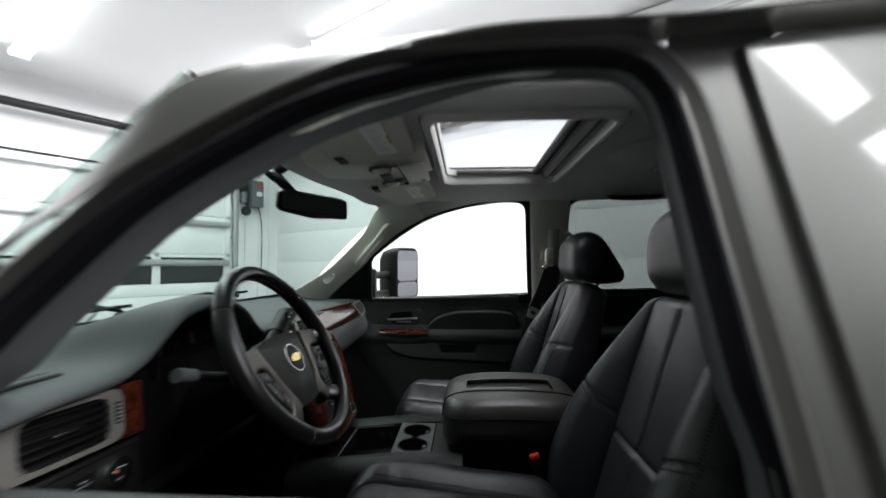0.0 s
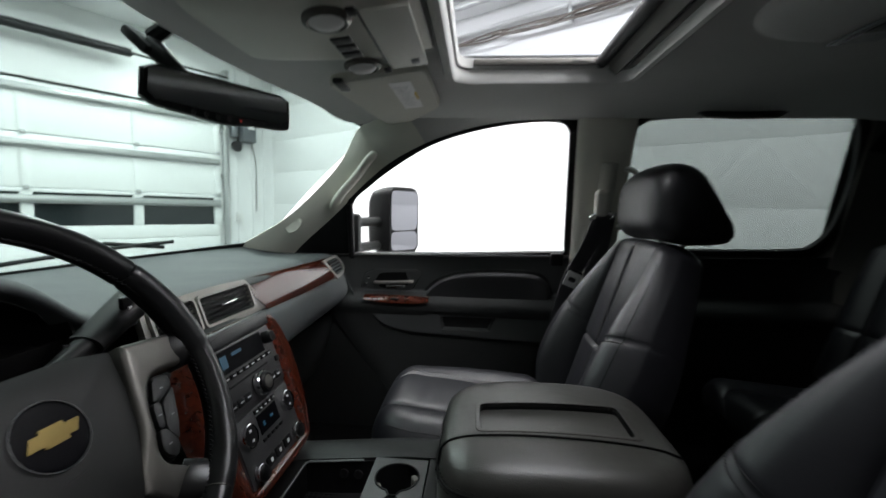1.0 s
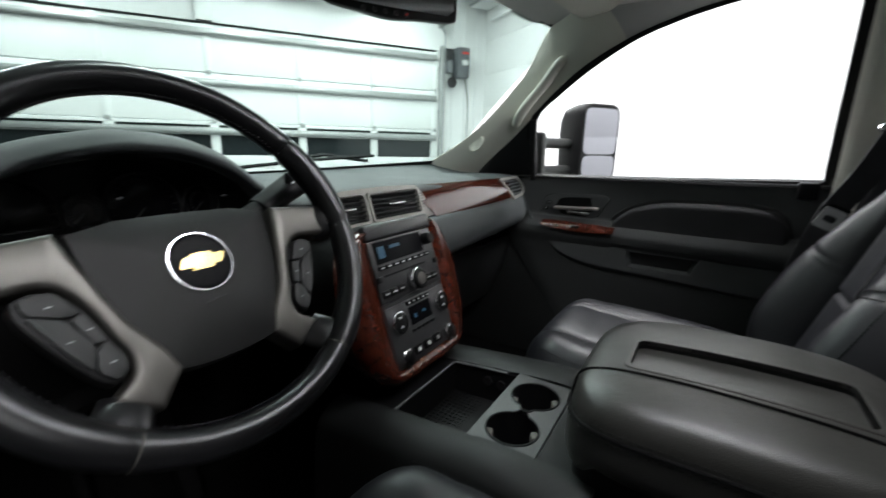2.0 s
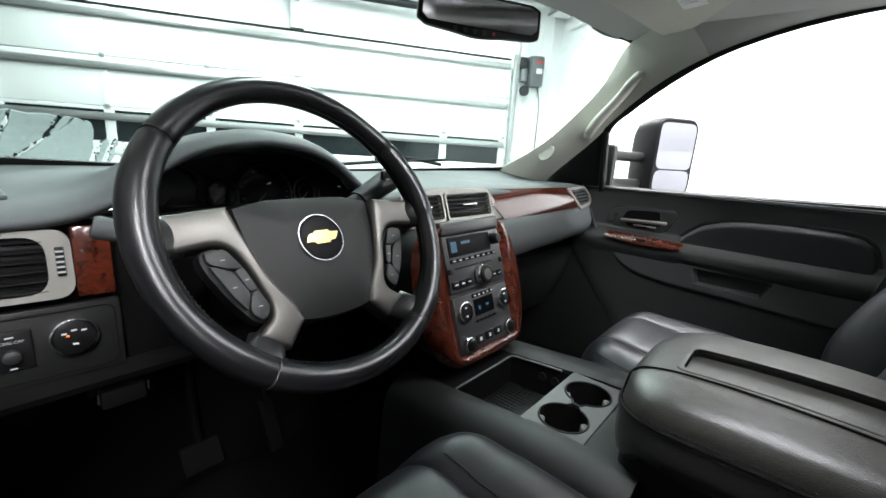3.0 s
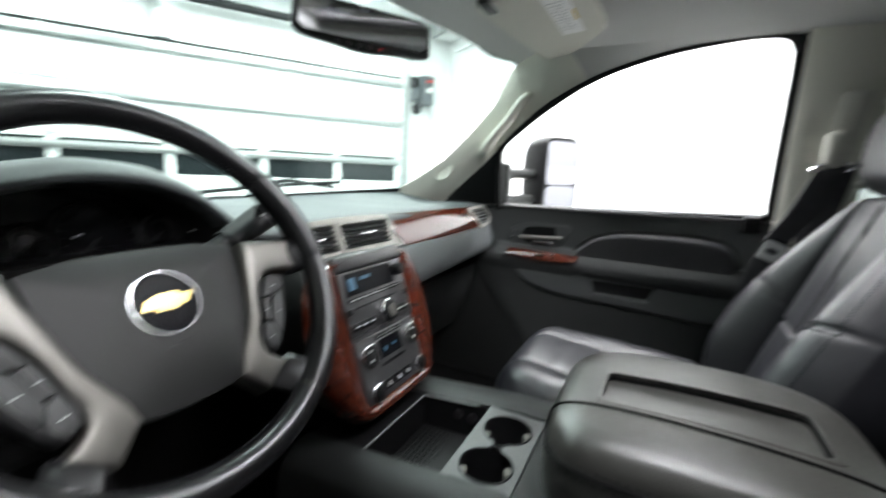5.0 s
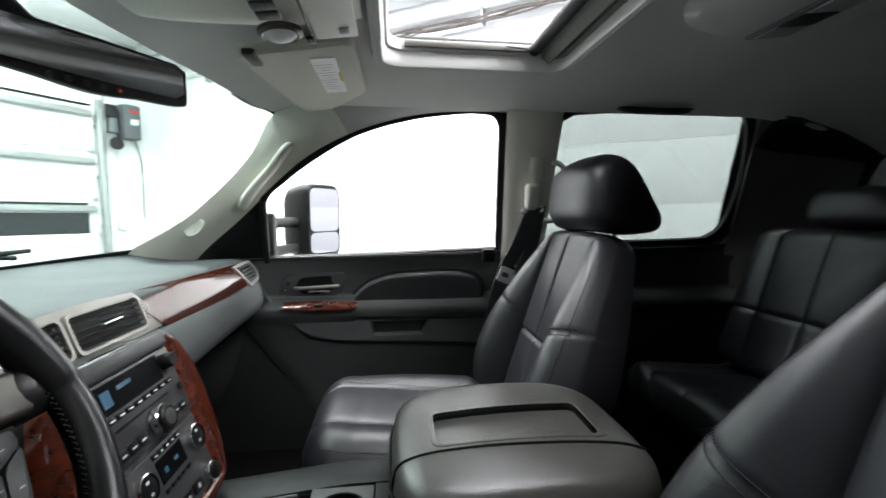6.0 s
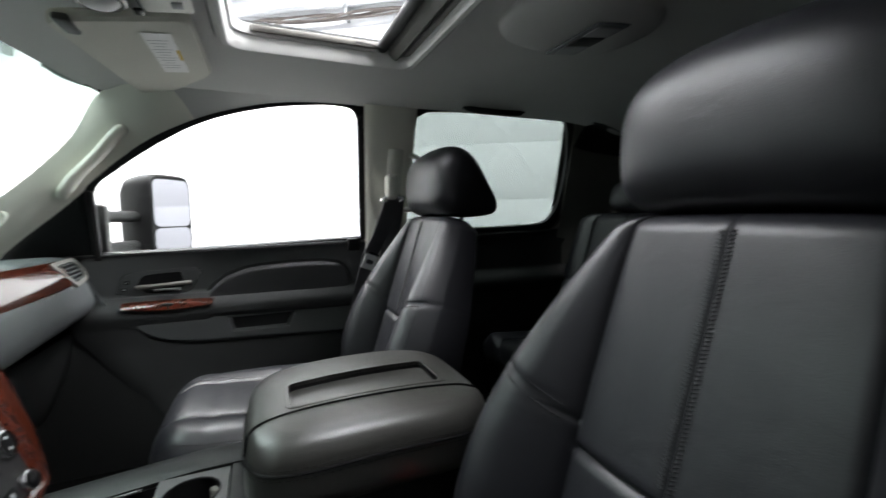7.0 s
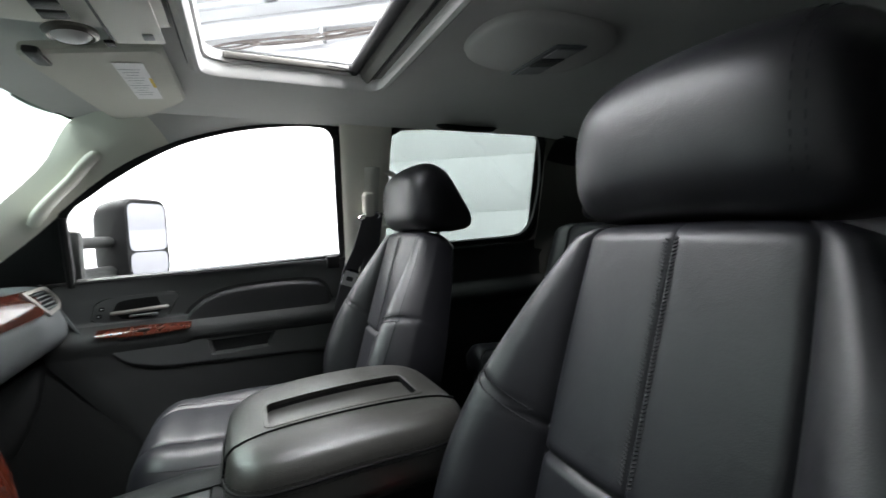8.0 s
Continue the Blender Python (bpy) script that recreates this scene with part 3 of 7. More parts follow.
def relief(low, high, x0, x1, side, y, depth, edge, dip=None, nx=80, nz=28):
    """A padded sheet on a door between two height curves, proud of y by depth, its border rolled off."""
    def f(u, v):
        x = x0 + (x1 - x0) * u
        a, b = low(x), high(x)
        z = a + (b - a) * v
        e = min(z - a, b - z, (x - x0) * 1.2, (x1 - x) * 1.2) / edge
        e = max(0.0, min(1.0, e))
        h = depth * math.sin(e * math.pi / 2) ** 0.8 if e > 0 else 0.0
        return Vector((x, side * (y - h + (dip(x, z) if dip else 0.0)), z))
    return surf(f, nx, nz, 0.003)


def door_fittings(d, side):
    """Handle, wood strip, arm rest, insert and pocket of a front door."""
    def y(z, o=0.0):
        return side * (door_profile(z) - o)
    # soft insert under the window line
    top = lerp_fine([(-0.08, 1.035), (-0.07, 1.062), (-0.045, 1.092), (-0.012, 1.119), (0.04, 1.138), (0.09, 1.147), (0.2, 1.152), (0.29, 1.152), (0.345, 1.143), (0.372, 1.124), (0.386, 1.095), (0.392, 1.05)])
    part("insert_groove", relief(lambda x: 1.026, lambda x: top(min(0.39, max(-0.078, x * 0.975 + 0.004))) + 0.011, -0.09, 0.402, side, 0.8085, 0.0025, 0.003), TRIM_DARK, d, "dark groove round the insert")
    part("insert", relief(lambda x: 1.03, top, -0.079, 0.391, side, 0.8075, 0.0135, 0.016), LEATHER_PANEL, d, "padded insert")
    # arm rest: a soft ridge along the door
    def arm(u, v):
        a = 2 * math.pi * u
        x = -0.3 + 0.7 * v
        e = min(1, v / 0.1, (1 - v) / 0.06)
        e = math.sin(e * math.pi / 2)
        c, q = math.cos(a), math.sin(a)
        return Vector((x, side * (0.8 - 0.0225 * math.copysign(abs(c) ** 0.75, c) * (0.6 + 0.4 * e)), 1.019 - 0.012 * v + 0.027 * math.copysign(abs(q) ** 0.8, q) * (0.4 + 0.6 * e)))
    part("armrest", surf(arm, 24, 40, wrap=True), DOOR_LOW, d)
    # wood strip with the window switch, thin at both ends
    def strip(u, v):
        x = -0.292 + 0.24 * u
        w = 0.014 * (0.25 + 0.75 * math.sin(math.pi * (0.08 + 0.87 * u)) ** 0.6)
        return Vector((x, side * (0.7865 - 0.0235 * v - 0.004 * math.sin(math.pi * v)), 1.05 - 0.004 * u + w * (0.55 - 1.75 * v)))
    part("wood_strip", surf(strip, 24, 6, 0.006), WOOD, d, "glossy red burl strip")
    part("window_switch", rbox((-0.175, side * 0.771, 1.046), (0.03, 0.012, 0.009), 0.003), BLACK, d)
    # handle recess
    cup = smooth_loop([(-0.308, 1.085), (-0.298, 1.127), (-0.262, 1.146), (-0.18, 1.151), (-0.1, 1.153), (-0.082, 1.14), (-0.115, 1.083), (-0.15, 1.07), (-0.27, 1.072)], 4)
    part("handle_groove", ring([Vector((p.x, side * 0.8080, p.y)) for p in offset_loop(cup, 0.003)], [Vector((p.x, side * 0.8080, p.y)) for p in offset_loop(cup, -0.001)], -0.002, (0, side, 0)), KNEE, d)
    part("handle_bezel", slab([Vector((p.x, side * 0.8120, p.y)) for p in cup], -0.008, (0, side, 0), bevel=0.003), DOOR_TRIM, d)
    hole = smooth_loop([(-0.256, 1.107), (-0.245, 1.128), (-0.222, 1.138), (-0.148, 1.142), (-0.138, 1.136), (-0.13, 1.1), (-0.15, 1.082), (-0.235, 1.082)], 4)
    part("handle_recess", slab([Vector((p.x, side * 0.8038, p.y)) for p in hole], -0.002, (0, side, 0)), BLACK, d, "dark cup behind the handle")
    # satin instead of chrome: the bright reflection is put into the colour
    part("handle", tube(spline([(-0.256, side * 0.8020, 1.101), (-0.246, side * 0.7930, 1.102), (-0.19, side * 0.7880, 1.105), (-0.13, side * 0.7910, 1.108), (-0.114, side * 0.7990, 1.108)], 16), 0.006, 8), BEZEL, d, "pull handle, chrome's bright reflection put into paler satin")
    part("handle_plate", rbox((-0.178, side * 0.7990, 1.088), (0.075, 0.006, 0.012), 0.003), CHROME, d)
    for k, x in ((1.096, -0.289), (1.117, -0.281)):
        b = part("lock_button", rbox((x, side * 0.8030, k), (0.013, 0.004, 0.012), 0.002), BLACK, d)
        part("marking", rbox((x, side * 0.8005, k), (0.004, 0.001, 0.003), 0), MARK, b, smooth=False)
    # lower panel under the arm rest, with a rounded front corner and a sunk pull pocket
    base = lerp_fine([(-0.288, 1.03), (-0.28, 1.0), (-0.265, 0.975), (-0.242, 0.948), (-0.21, 0.93), (-0.16, 0.917), (-0.11, 0.909), (0.1, 0.9), (0.33, 0.888), (0.45, 0.885)])

    def dip(x, z):
        e = min(x + 0.012 + (z - 0.986) * 0.25, 0.19 - x + (z - 0.98) * 0.45, z - 0.934, 0.986 - z)
        return 0.026 * max(0.0, min(1.0, e / 0.007))
    part("lower_panel", relief(base, lambda x: 1.034, -0.287, 0.45, side, 0.805, 0.0185, 0.016, dip, 120, 44), DOOR_TRIM, d, "charcoal lower door panel with a pull pocket")
    pk = smooth_loop([(-0.004, 0.983), (0.09, 0.983), (0.184, 0.98), (0.178, 0.948), (0.16, 0.939), (0.08, 0.938), (0.015, 0.94), (0.003, 0.95)], 4)
    # pocket floor coloured darker in place of the recess's own shade
    part("pull_pocket", slab([Vector((p.x, side * 0.8105, p.y)) for p in pk], -0.004, (0, side, 0)), TRIM_DARK, d, "floor of the pull pocket, darkened to stand for shade")
    # rear clip at the belt line
    part("belt_clip", rbox((0.405, side * 0.8, 1.205), (0.045, 0.03, 0.045), 0.006), BLACK, d)
    # black triangle in front of the window
    tri = [Vector((-0.7, side * 0.825, 1.16)), Vector((-0.345, side * 0.806, 1.19)), Vector((-0.336, side * 0.75, 1.39)), Vector((-0.352, side * 0.765, 1.415)), Vector((-0.44, side * 0.793, 1.352)), Vector((-0.6, side * 0.82, 1.235))]
    part("corner_cover", slab(tri, 0.02, (0, side, 0.3), bevel=0.004), BLACK, d)
    part("corner_post", tube([(-0.347, side * 0.81, 1.19), (-0.338, side * 0.75, 1.39)], 0.011, 8), RUBBER, d)


OPENING = [(-0.5, 1.1), (-0.5, 1.22), (-0.455, 1.31), (-0.381, 1.41), (-0.33, 1.47), (-0.266, 1.524), (-0.198, 1.572), (-0.127, 1.617), (-0.049, 1.651), (0.032, 1.673), (0.114, 1.685), (0.195, 1.691), (0.276, 1.692), (0.35, 1.687), (0.395, 1.668), (0.422, 1.625), (0.433, 1.553), (0.437, 1.4), (0.442, 1.2), (0.442, 1.1), (0.2, 1.098), (-0.2, 1.098)]


def side_y(z):
    """The leaning outer side of the cab, steep below the belt."""
    return 0.86 - 0.36 * (z - 1.15) if z > 1.15 else 0.86 + 0.05 * min(1.0, (1.15 - z) / 0.2)


def build_driver_door():
    """The driver's door, shut, its window wound down: seal, painted frame, skin, trim and belt."""
    loop = smooth_loop(OPENING, 5)
    d = thing("front_door", "silver driver's door, shut, with its window wound down", "car door", group="cab doors", at=(0, -0.86, 0.5))

    def at(pts, out):
        return [Vector((p.x, -(side_y(p.y) + out), p.y)) for p in pts]
    bm = bmesh.new()
    rows = []
    # the seal is broad along the windshield pillar, slim behind the seat and flat on the belt
    for off, off2, out in ((0.0, 0.0, -0.012), (-0.006, -0.006, 0.004), (-0.018, -0.014, 0.008), (-0.03, -0.022, 0.0), (-0.034, -0.024, -0.016), (-0.036, -0.022, -0.03), (-0.04, -0.02, -0.045), (-0.052, -0.02, -0.058), (-0.066, -0.024, -0.066)):
        wide, slim, flat = offset_loop(loop, off), offset_loop(loop, off2), offset_loop(loop, max(off2, -0.008))
        mixed = []
        for a, b, c in zip(wide, slim, flat):
            p = a.lerp(b, max(0.0, min(1.0, (a.x - 0.02) / 0.2)))
            mixed.append(p.lerp(c, max(0.0, min(1.0, (1.24 - p.y) / 0.08))))
        rows.append([bm.verts.new(p) for p in at(mixed, out)])
    for a, b in zip(rows[:6], rows[1:6]):
        for i in range(len(a)):
            j = (i + 1) % len(a)
            bm.faces.new((a[i], a[j], b[j], b[i]))
    trim = bmesh.new()
    inner_rows = [[trim.verts.new(v.co) for v in r] for r in rows[5:]]
    for v in [v for r in rows[6:] for v in r]:
        bm.verts.remove(v)
    for a, b in zip(inner_rows, inner_rows[1:]):
        for i in range(len(a)):
            j = (i + 1) % len(a)
            trim.faces.new((a[i], a[j], b[j], b[i]))
    part("window_seal", bm, SEAL, d, "thick black rubber window seal")
    part("inner_frame", trim, DASH, d, "dark grey inner edge of the frame")
    bm = bmesh.new()
    rows = []
    for off, out in ((0.0, -0.014), (0.012, -0.01), (0.026, 0.0), (0.036, -0.006), (0.046, -0.03)):
        rows.append([bm.verts.new(p) for p in at(offset_loop(loop, off), out)])
    for a, b in zip(rows, rows[1:]):
        for i in range(len(a)):
            j = (i + 1) % len(a)
            bm.faces.new((a[i], a[j], b[j], b[i]))
    part("window_frame", bm, PAINT, d, "silver painted window frame")

    def outer(u, v):
        z = 0.42 + 0.675 * v
        return Vector((-0.5 + 0.95 * u, -(side_y(z) - 0.002), z))
    part("skin", surf(outer, 8, 16, 0.004), PAINT, d, "silver painted skin")

    def inner(u, v):
        z = 0.45 + 0.64 * v
        return Vector((-0.42 + 0.89 * u, -door_profile(z), z))
    part("trim_panel", surf(inner, 12, 40, 0.004), DOOR_TRIM, d, "charcoal moulded door trim")
    part("belt", surf(lambda u, v: Vector((-0.44 + 0.9 * u, -0.8 - 0.06 * v, 1.093)), 8, 3, 0.008), RUBBER, d, "black belt moulding")


def flush_skin(loop, x0, x1, z0, z1, side, out, gap=0.03):
    """An outer door skin with a window hole, flush with the side of the cab."""
    inner = offset_loop(loop, gap)
    c = Vector(((x0 + x1) / 2, 1.4))
    outer = []
    for p in inner:
        q = p - c
        k = min((x1 - c.x) / q.x if q.x > 1e-6 else (x0 - c.x) / q.x if q.x < -1e-6 else 9, (z1 - c.y) / q.y if q.y > 1e-6 else (z0 - c.y) / q.y if q.y < -1e-6 else 9)
        outer.append(c + q * max(1.02, k))
    if side > 0:
        # above the belt only a slim frame stands round the glass
        slim = offset_loop(inner, 0.03)
        outer = [s if p.y > 1.24 else o for p, s, o in zip(inner, slim, outer)]
    bm = bmesh.new()
    rows = []
    for t in (0.0, 0.04, 0.2, 0.4, 0.6, 0.8, 0.99, 1.0):
        rows.append([bm.verts.new((p.lerp(q, t).x, side * (side_y(p.lerp(q, t).y) + out - (0.012 if t in (0.0, 1.0) else 0)), p.lerp(q, t).y)) for p, q in zip(inner, outer)])
    for a, b in zip(rows, rows[1:]):
        for i in range(len(a)):
            j = (i + 1) % len(a)
            bm.faces.new((a[i], a[j], b[j], b[i]))
    return bm


def build_doors():
    pf = build_door(1, -0.42, 0.47, FW, "front_door", "charcoal front passenger door with wood trim, window closed", GLASS_SIDE)
    door_fittings(pf, 1)
    build_driver_door()
    build_door(1, 0.56, 1.44, RW, "rear_door", "rear passenger door with privacy glass, shade put into its trim", GLASS_REAR)
    # glass darker than on the opposite door, set to keep light out
    build_door(-1, 0.56, 1.46, [Vector((0.78 + (p.x - 0.603) * 0.8, p.y)) for p in RW], "rear_door", "silver rear door, its glass darkened to dim the rear cab", GLASS_BACK)


def windshield_point(u, v):
    """u across from the driver's side, v from cowl to header."""
    y = (2 * u - 1)
    base = Vector((-0.97 + 0.26 * y * y, 0.70 * y, 1.2 + 0.035 * y * y))
    top = Vector((-0.41 + 0.13 * y * y, 0.692 * y, 1.70 - 0.045 * y * y))
    p = base.lerp(top, v)
    p.z += 0.02 * math.sin(math.pi * v)
    return p


def build_glass():
    w = tagged(part("windshield", surf(lambda u, v: windshield_point(1.04 * u, v), 28, 12, 0.005), GLASS_WS, None), "green-tinted curved windshield", "windshield", kind="structure")
    part("ceramic_band", surf(lambda u, v: windshield_point(1.04 * u, 0.985 + 0.03 * v) + Vector((0.006, 0, -0.002)), 24, 2, 0.003), RUBBER, w, "black border")
    part("base_band", surf(lambda u, v: windshield_point(1.04 * u, -0.03 + 0.052 * v) + Vector((0.006, 0, 0.0)), 24, 2, 0.003), RUBBER, w, "black border")


    def ice(pts, seed):
        rng = random.Random(seed)
        k = []
        for i in range(len(pts)):
            a, b = Vector(pts[i]), Vector(pts[(i + 1) % len(pts)])
            for j in range(4):
                p = a.lerp(b, j / 4)
                k.append(p + Vector((rng.uniform(-1, 1) * 0.0016, rng.uniform(-1, 1) * 0.004)))
        return slab([windshield_point(p.x, p.y) + Vector((-0.010, 0, 0.004)) for p in k], 0.003, (-0.6, 0, 0.6))
    patches = (((0.002, 0.0), (0.002, 0.15), (0.035, 0.157), (0.0245, 0.07), (0.013, 0.0)),
               ((0.039, 0.156), (0.078, 0.16), (0.0665, 0.1), (0.044, 0.03), (0.03, 0.0), (0.0165, 0.0), (0.028, 0.07)),
               ((0.0835, 0.16), (0.091, 0.159), (0.075, 0.1), (0.071, 0.1)),
               ((0.0945, 0.158), (0.112, 0.15), (0.116, 0.06), (0.111, 0.0), (0.035, 0.0), (0.05, 0.035), (0.0715, 0.09)),
               ((0.12, 0.0), (0.124, 0.055), (0.13, 0.1), (0.134, 0.085), (0.127, 0.01)),
               ((0.134, 0.01), (0.138, 0.065), (0.144, 0.1), (0.145, 0.085), (0.14, 0.015)),
               ((0.415, 0.01), (0.42, 0.05), (0.424, 0.062), (0.431, 0.03), (0.43, 0.01)))
    for i, p in enumerate(patches):
        k = thing("ice_patch", "wet melting ice stuck on the windshield", "ice", at=windshield_point(*p[0]))
        ob = part("ice", ice(p, i), FROST, k)
        ob.visible_shadow = False
    # dark melt drops strung along the cracks in the ice
    rng = random.Random(5)
    bm = bmesh.new()
    for line in (((0.0145, 0.0), (0.0263, 0.07), (0.037, 0.157)), ((0.0325, 0.0), (0.047, 0.032), (0.069, 0.095), (0.081, 0.16)), ((0.118, 0.005), (0.122, 0.055), (0.127, 0.1)), ((0.1305, 0.0), (0.136, 0.06), (0.141, 0.1))):
        for a, b in zip(line, line[1:]):
            for k in range(12):
                t = rng.random()
                c = windshield_point(a[0] + (b[0] - a[0]) * t + rng.gauss(0, 0.0013), max(0.004, a[1] + (b[1] - a[1]) * t)) + Vector((-0.004, 0, 0.008))
                made = bmesh.ops.create_icosphere(bm, subdivisions=1, radius=rng.uniform(0.0009, 0.0022))["verts"]
                for q in made:
                    q.co = c + Vector((q.co.x * 0.6, q.co.y, q.co.z))
    drops = part("melt_drops", bm, NIGHT_GLASS, None)
    tagged(drops, "dark wet drops along cracks in the windshield ice", "water drops", kind="stuff")
    # loose water beads near the ice and by the top corner of the glass
    rng = random.Random(12)
    bm = bmesh.new()
    for k in range(260):
        if k < 150:
            u, v = 0.15 + abs(rng.gauss(0, 0.02)), abs(rng.gauss(0.03, 0.035))
        else:
            u, v = 0.9 + rng.gauss(0, 0.02), rng.uniform(0.45, 0.93)
        c = windshield_point(min(0.985, u), min(0.96, v)) + Vector((-0.006, 0, 0.004))
        r = rng.uniform(0.0008, 0.0026)
        made = bmesh.ops.create_icosphere(bm, subdivisions=1, radius=r)["verts"]
        for p in made:
            p.co = c + Vector((p.co.x * 0.6, p.co.y, p.co.z * rng.uniform(0.9, 1.1)))
    beads = part("water_beads", bm, SMEAR, None)
    beads.visible_shadow = False
    tagged(beads, "small clear water beads on the windshield", "water drops", kind="stuff")
    back = [Vector((1.66, y, z)) for y, z in ((-0.66, 1.4), (-0.655, 1.6), (-0.63, 1.64), (0.63, 1.64), (0.655, 1.6), (0.66, 1.4))]
    r = tagged(part("rear_window", slab(back, 0.004, (1, 0, 0)), GLASS_BACK, None), "dark tinted rear cab window", "window", kind="structure")
    for y in (-0.25, 0.25):
        part("divider", rbox((1.655, y, 1.52), (0.02, 0.03, 0.26), 0.004), RUBBER, r)


def liner_z(x, y):
    base = 1.715 - 0.035 * (y / 0.6) ** 2 - 0.02 * max(0, abs(y) - 0.4) / 0.2
    if x < -0.1:
        base -= 0.1 * ((-0.1 - x) / 0.35) ** 2 * 0.5
    if x > 1.2:
        base -= 0.12 * ((x - 1.2) / 0.45) ** 2
    return base


SUN = (0.054, 0.466, -0.372, 0.337)


def build_roof():
    bm = bmesh.new()
    xs = [-0.42, -0.35, -0.28, -0.2, -0.1, 0.0, SUN[0], 0.15, 0.25, 0.35, SUN[1], 0.6, 0.75, 0.9, 1.05, 1.2, 1.35, 1.5, 1.6, 1.66]
    ys = [-0.6, -0.55, -0.5, -0.43, SUN[2], -0.27, -0.18, -0.09, 0, 0.09, 0.18, 0.27, SUN[3], 0.43, 0.5, 0.55, 0.6]
    g = {}
    faces = []
    for x in xs:
        for y in ys:
            xx = x if x > -0.27 else x + 0.13 * (y / 0.6) ** 2 * min(1, (-0.2 - x) / 0.2)
            g[x, y] = bm.verts.new((xx, y, liner_z(xx, y)))
    for a, b in zip(xs, xs[1:]):
        for c, d in zip(ys, ys[1:]):
            if a >= SUN[0] and b <= SUN[1] and c >= SUN[2] and d <= SUN[3]:
                continue
            faces.append(bm.faces.new((g[a, c], g[b, c], g[b, d], g[a, d])))
    thicken(bm, faces, 0.006)
    tagged(part("ceiling", bm, LINER, None), "grey cloth headliner of the cab", "headliner", kind="structure")
    bm = bmesh.new()
    g, faces = {}, []
    for x in xs:
        for y in [-0.625] + ys + [0.625]:
            xx = x if x > -0.27 else x + 0.015 + 0.14 * (y / 0.6) ** 2 * min(1, (-0.2 - x) / 0.2)
            g[x, y] = bm.verts.new((xx, y * 1.02, liner_z(xx, min(0.6, abs(y))) + 0.045 - 0.09 * max(0.0, -0.1 - xx) - (0.02 if abs(y) > 0.61 else 0)))
    yy = [-0.625] + ys + [0.625]
    for a, b in zip(xs, xs[1:]):
        for c, d in zip(yy, yy[1:]):
            if a >= SUN[0] and b <= SUN[1] and c >= SUN[2] and d <= SUN[3]:
                continue
            faces.append(bm.faces.new((g[a, c], g[b, c], g[b, d], g[a, d])))
    thicken(bm, faces, 0.004)
    tagged(part("roof", bm, PAINT, None), "silver painted cab roof", "roof", kind="structure")


def build_sunroof():
    s = thing("sunroof", "sunroof with a light grey surround and clear glass", "sunroof", at=(0.27, 0, 1.7))
    x0, x1, y0, y1 = SUN

    def loop(d, z):
        return [Vector((p.x, p.y, z)) for p in rounded([(x0 - d, y0 - d), (x1 + d, y0 - d), (x1 + d, y1 + d), (x0 - d, y1 + d)], 0.05, 6)]
    # surround: a rounded bead lofted from the headliner up into the shaft
    rings = [loop(d, z) for d, z in ((0.022, 1.697), (0.02, 1.688), (0.011, 1.682), (0.003, 1.684), (-0.001, 1.692), (-0.002, 1.704), (-0.002, 1.716), (-0.008, 1.717), (-0.01, 1.738))]
    bm = bmesh.new()
    vs = [[bm.verts.new(p) for p in r] for r in rings]
    faces = []
    for a, b in zip(vs, vs[1:]):
        for i in range(len(a)):
            j = (i + 1) % len(a)
            faces.append(bm.faces.new((a[i], a[j], b[j], b[i])))
    thicken(bm, faces, 0.003)
    part("surround", bm, LINER, s, "light grey plastic surround")
    part("surround_gap", tube([Vector((q.x, q.y, liner_z(q.x, q.y) - 0.001)) for q in loop(0.0255, 0)], 0.0028, 6, closed=True), TRIM_DARK, s, "dark joint round the surround")
    # the sunshade pushed back, its front edge showing
    def shade(u, v):
        prof = [(0.41, 1.742), (0.413, 1.726), (0.422, 1.712), (0.435, 1.70), (0.45, 1.712), (0.47, 1.7)]
        i = min(int(u * 5), 4)
        t = u * 5 - i
        a, b = prof[i], prof[i + 1]
        return Vector((a[0] + (b[0] - a[0]) * t, y0 + 0.004 + (y1 - y0 - 0.008) * v, a[1] + (b[1] - a[1]) * t))
    part("sunshade_edge", surf(shade, 40, 6, 0.003), SHADED_BEIGE_GREY, s, "grey sunshade edge")
    part("rear_seal", tube([(0.4, y0 + 0.01, 1.727), (0.4, y1 - 0.01, 1.727)], 0.014, 10), RUBBER, s, "dark rubber seal")
    for x, z in ((0.451, 1.7085),):
        part("shade_groove", tube([(x, y0 + 0.012, z), (x, y1 - 0.012, z)], 0.0025, 8), TRIM_DARK, s, "dark groove")
    part("side_rail", rbox((0.265, y1 - 0.016, 1.727), (0.33, 0.008, 0.016), 0.003), SILVER, s)
    part("side_rail", rbox((0.265, y0 + 0.016, 1.727), (0.33, 0.008, 0.016), 0.003), SILVER, s)
    part("guide_arm", tube([(0.33, y1 - 0.024, 1.727), (0.37, y1 - 0.03, 1.722), (0.4, y1 - 0.03, 1.712)], 0.002, 6), STEEL_DARK, s)
    p = part("pane", rbox((0.245, (y0 + y1) / 2, 1.741), (0.36, y1 - y0 + 0.01, 0.005), 0), GLASS_ROOF, s, smooth=False)
    p.visible_shadow = False


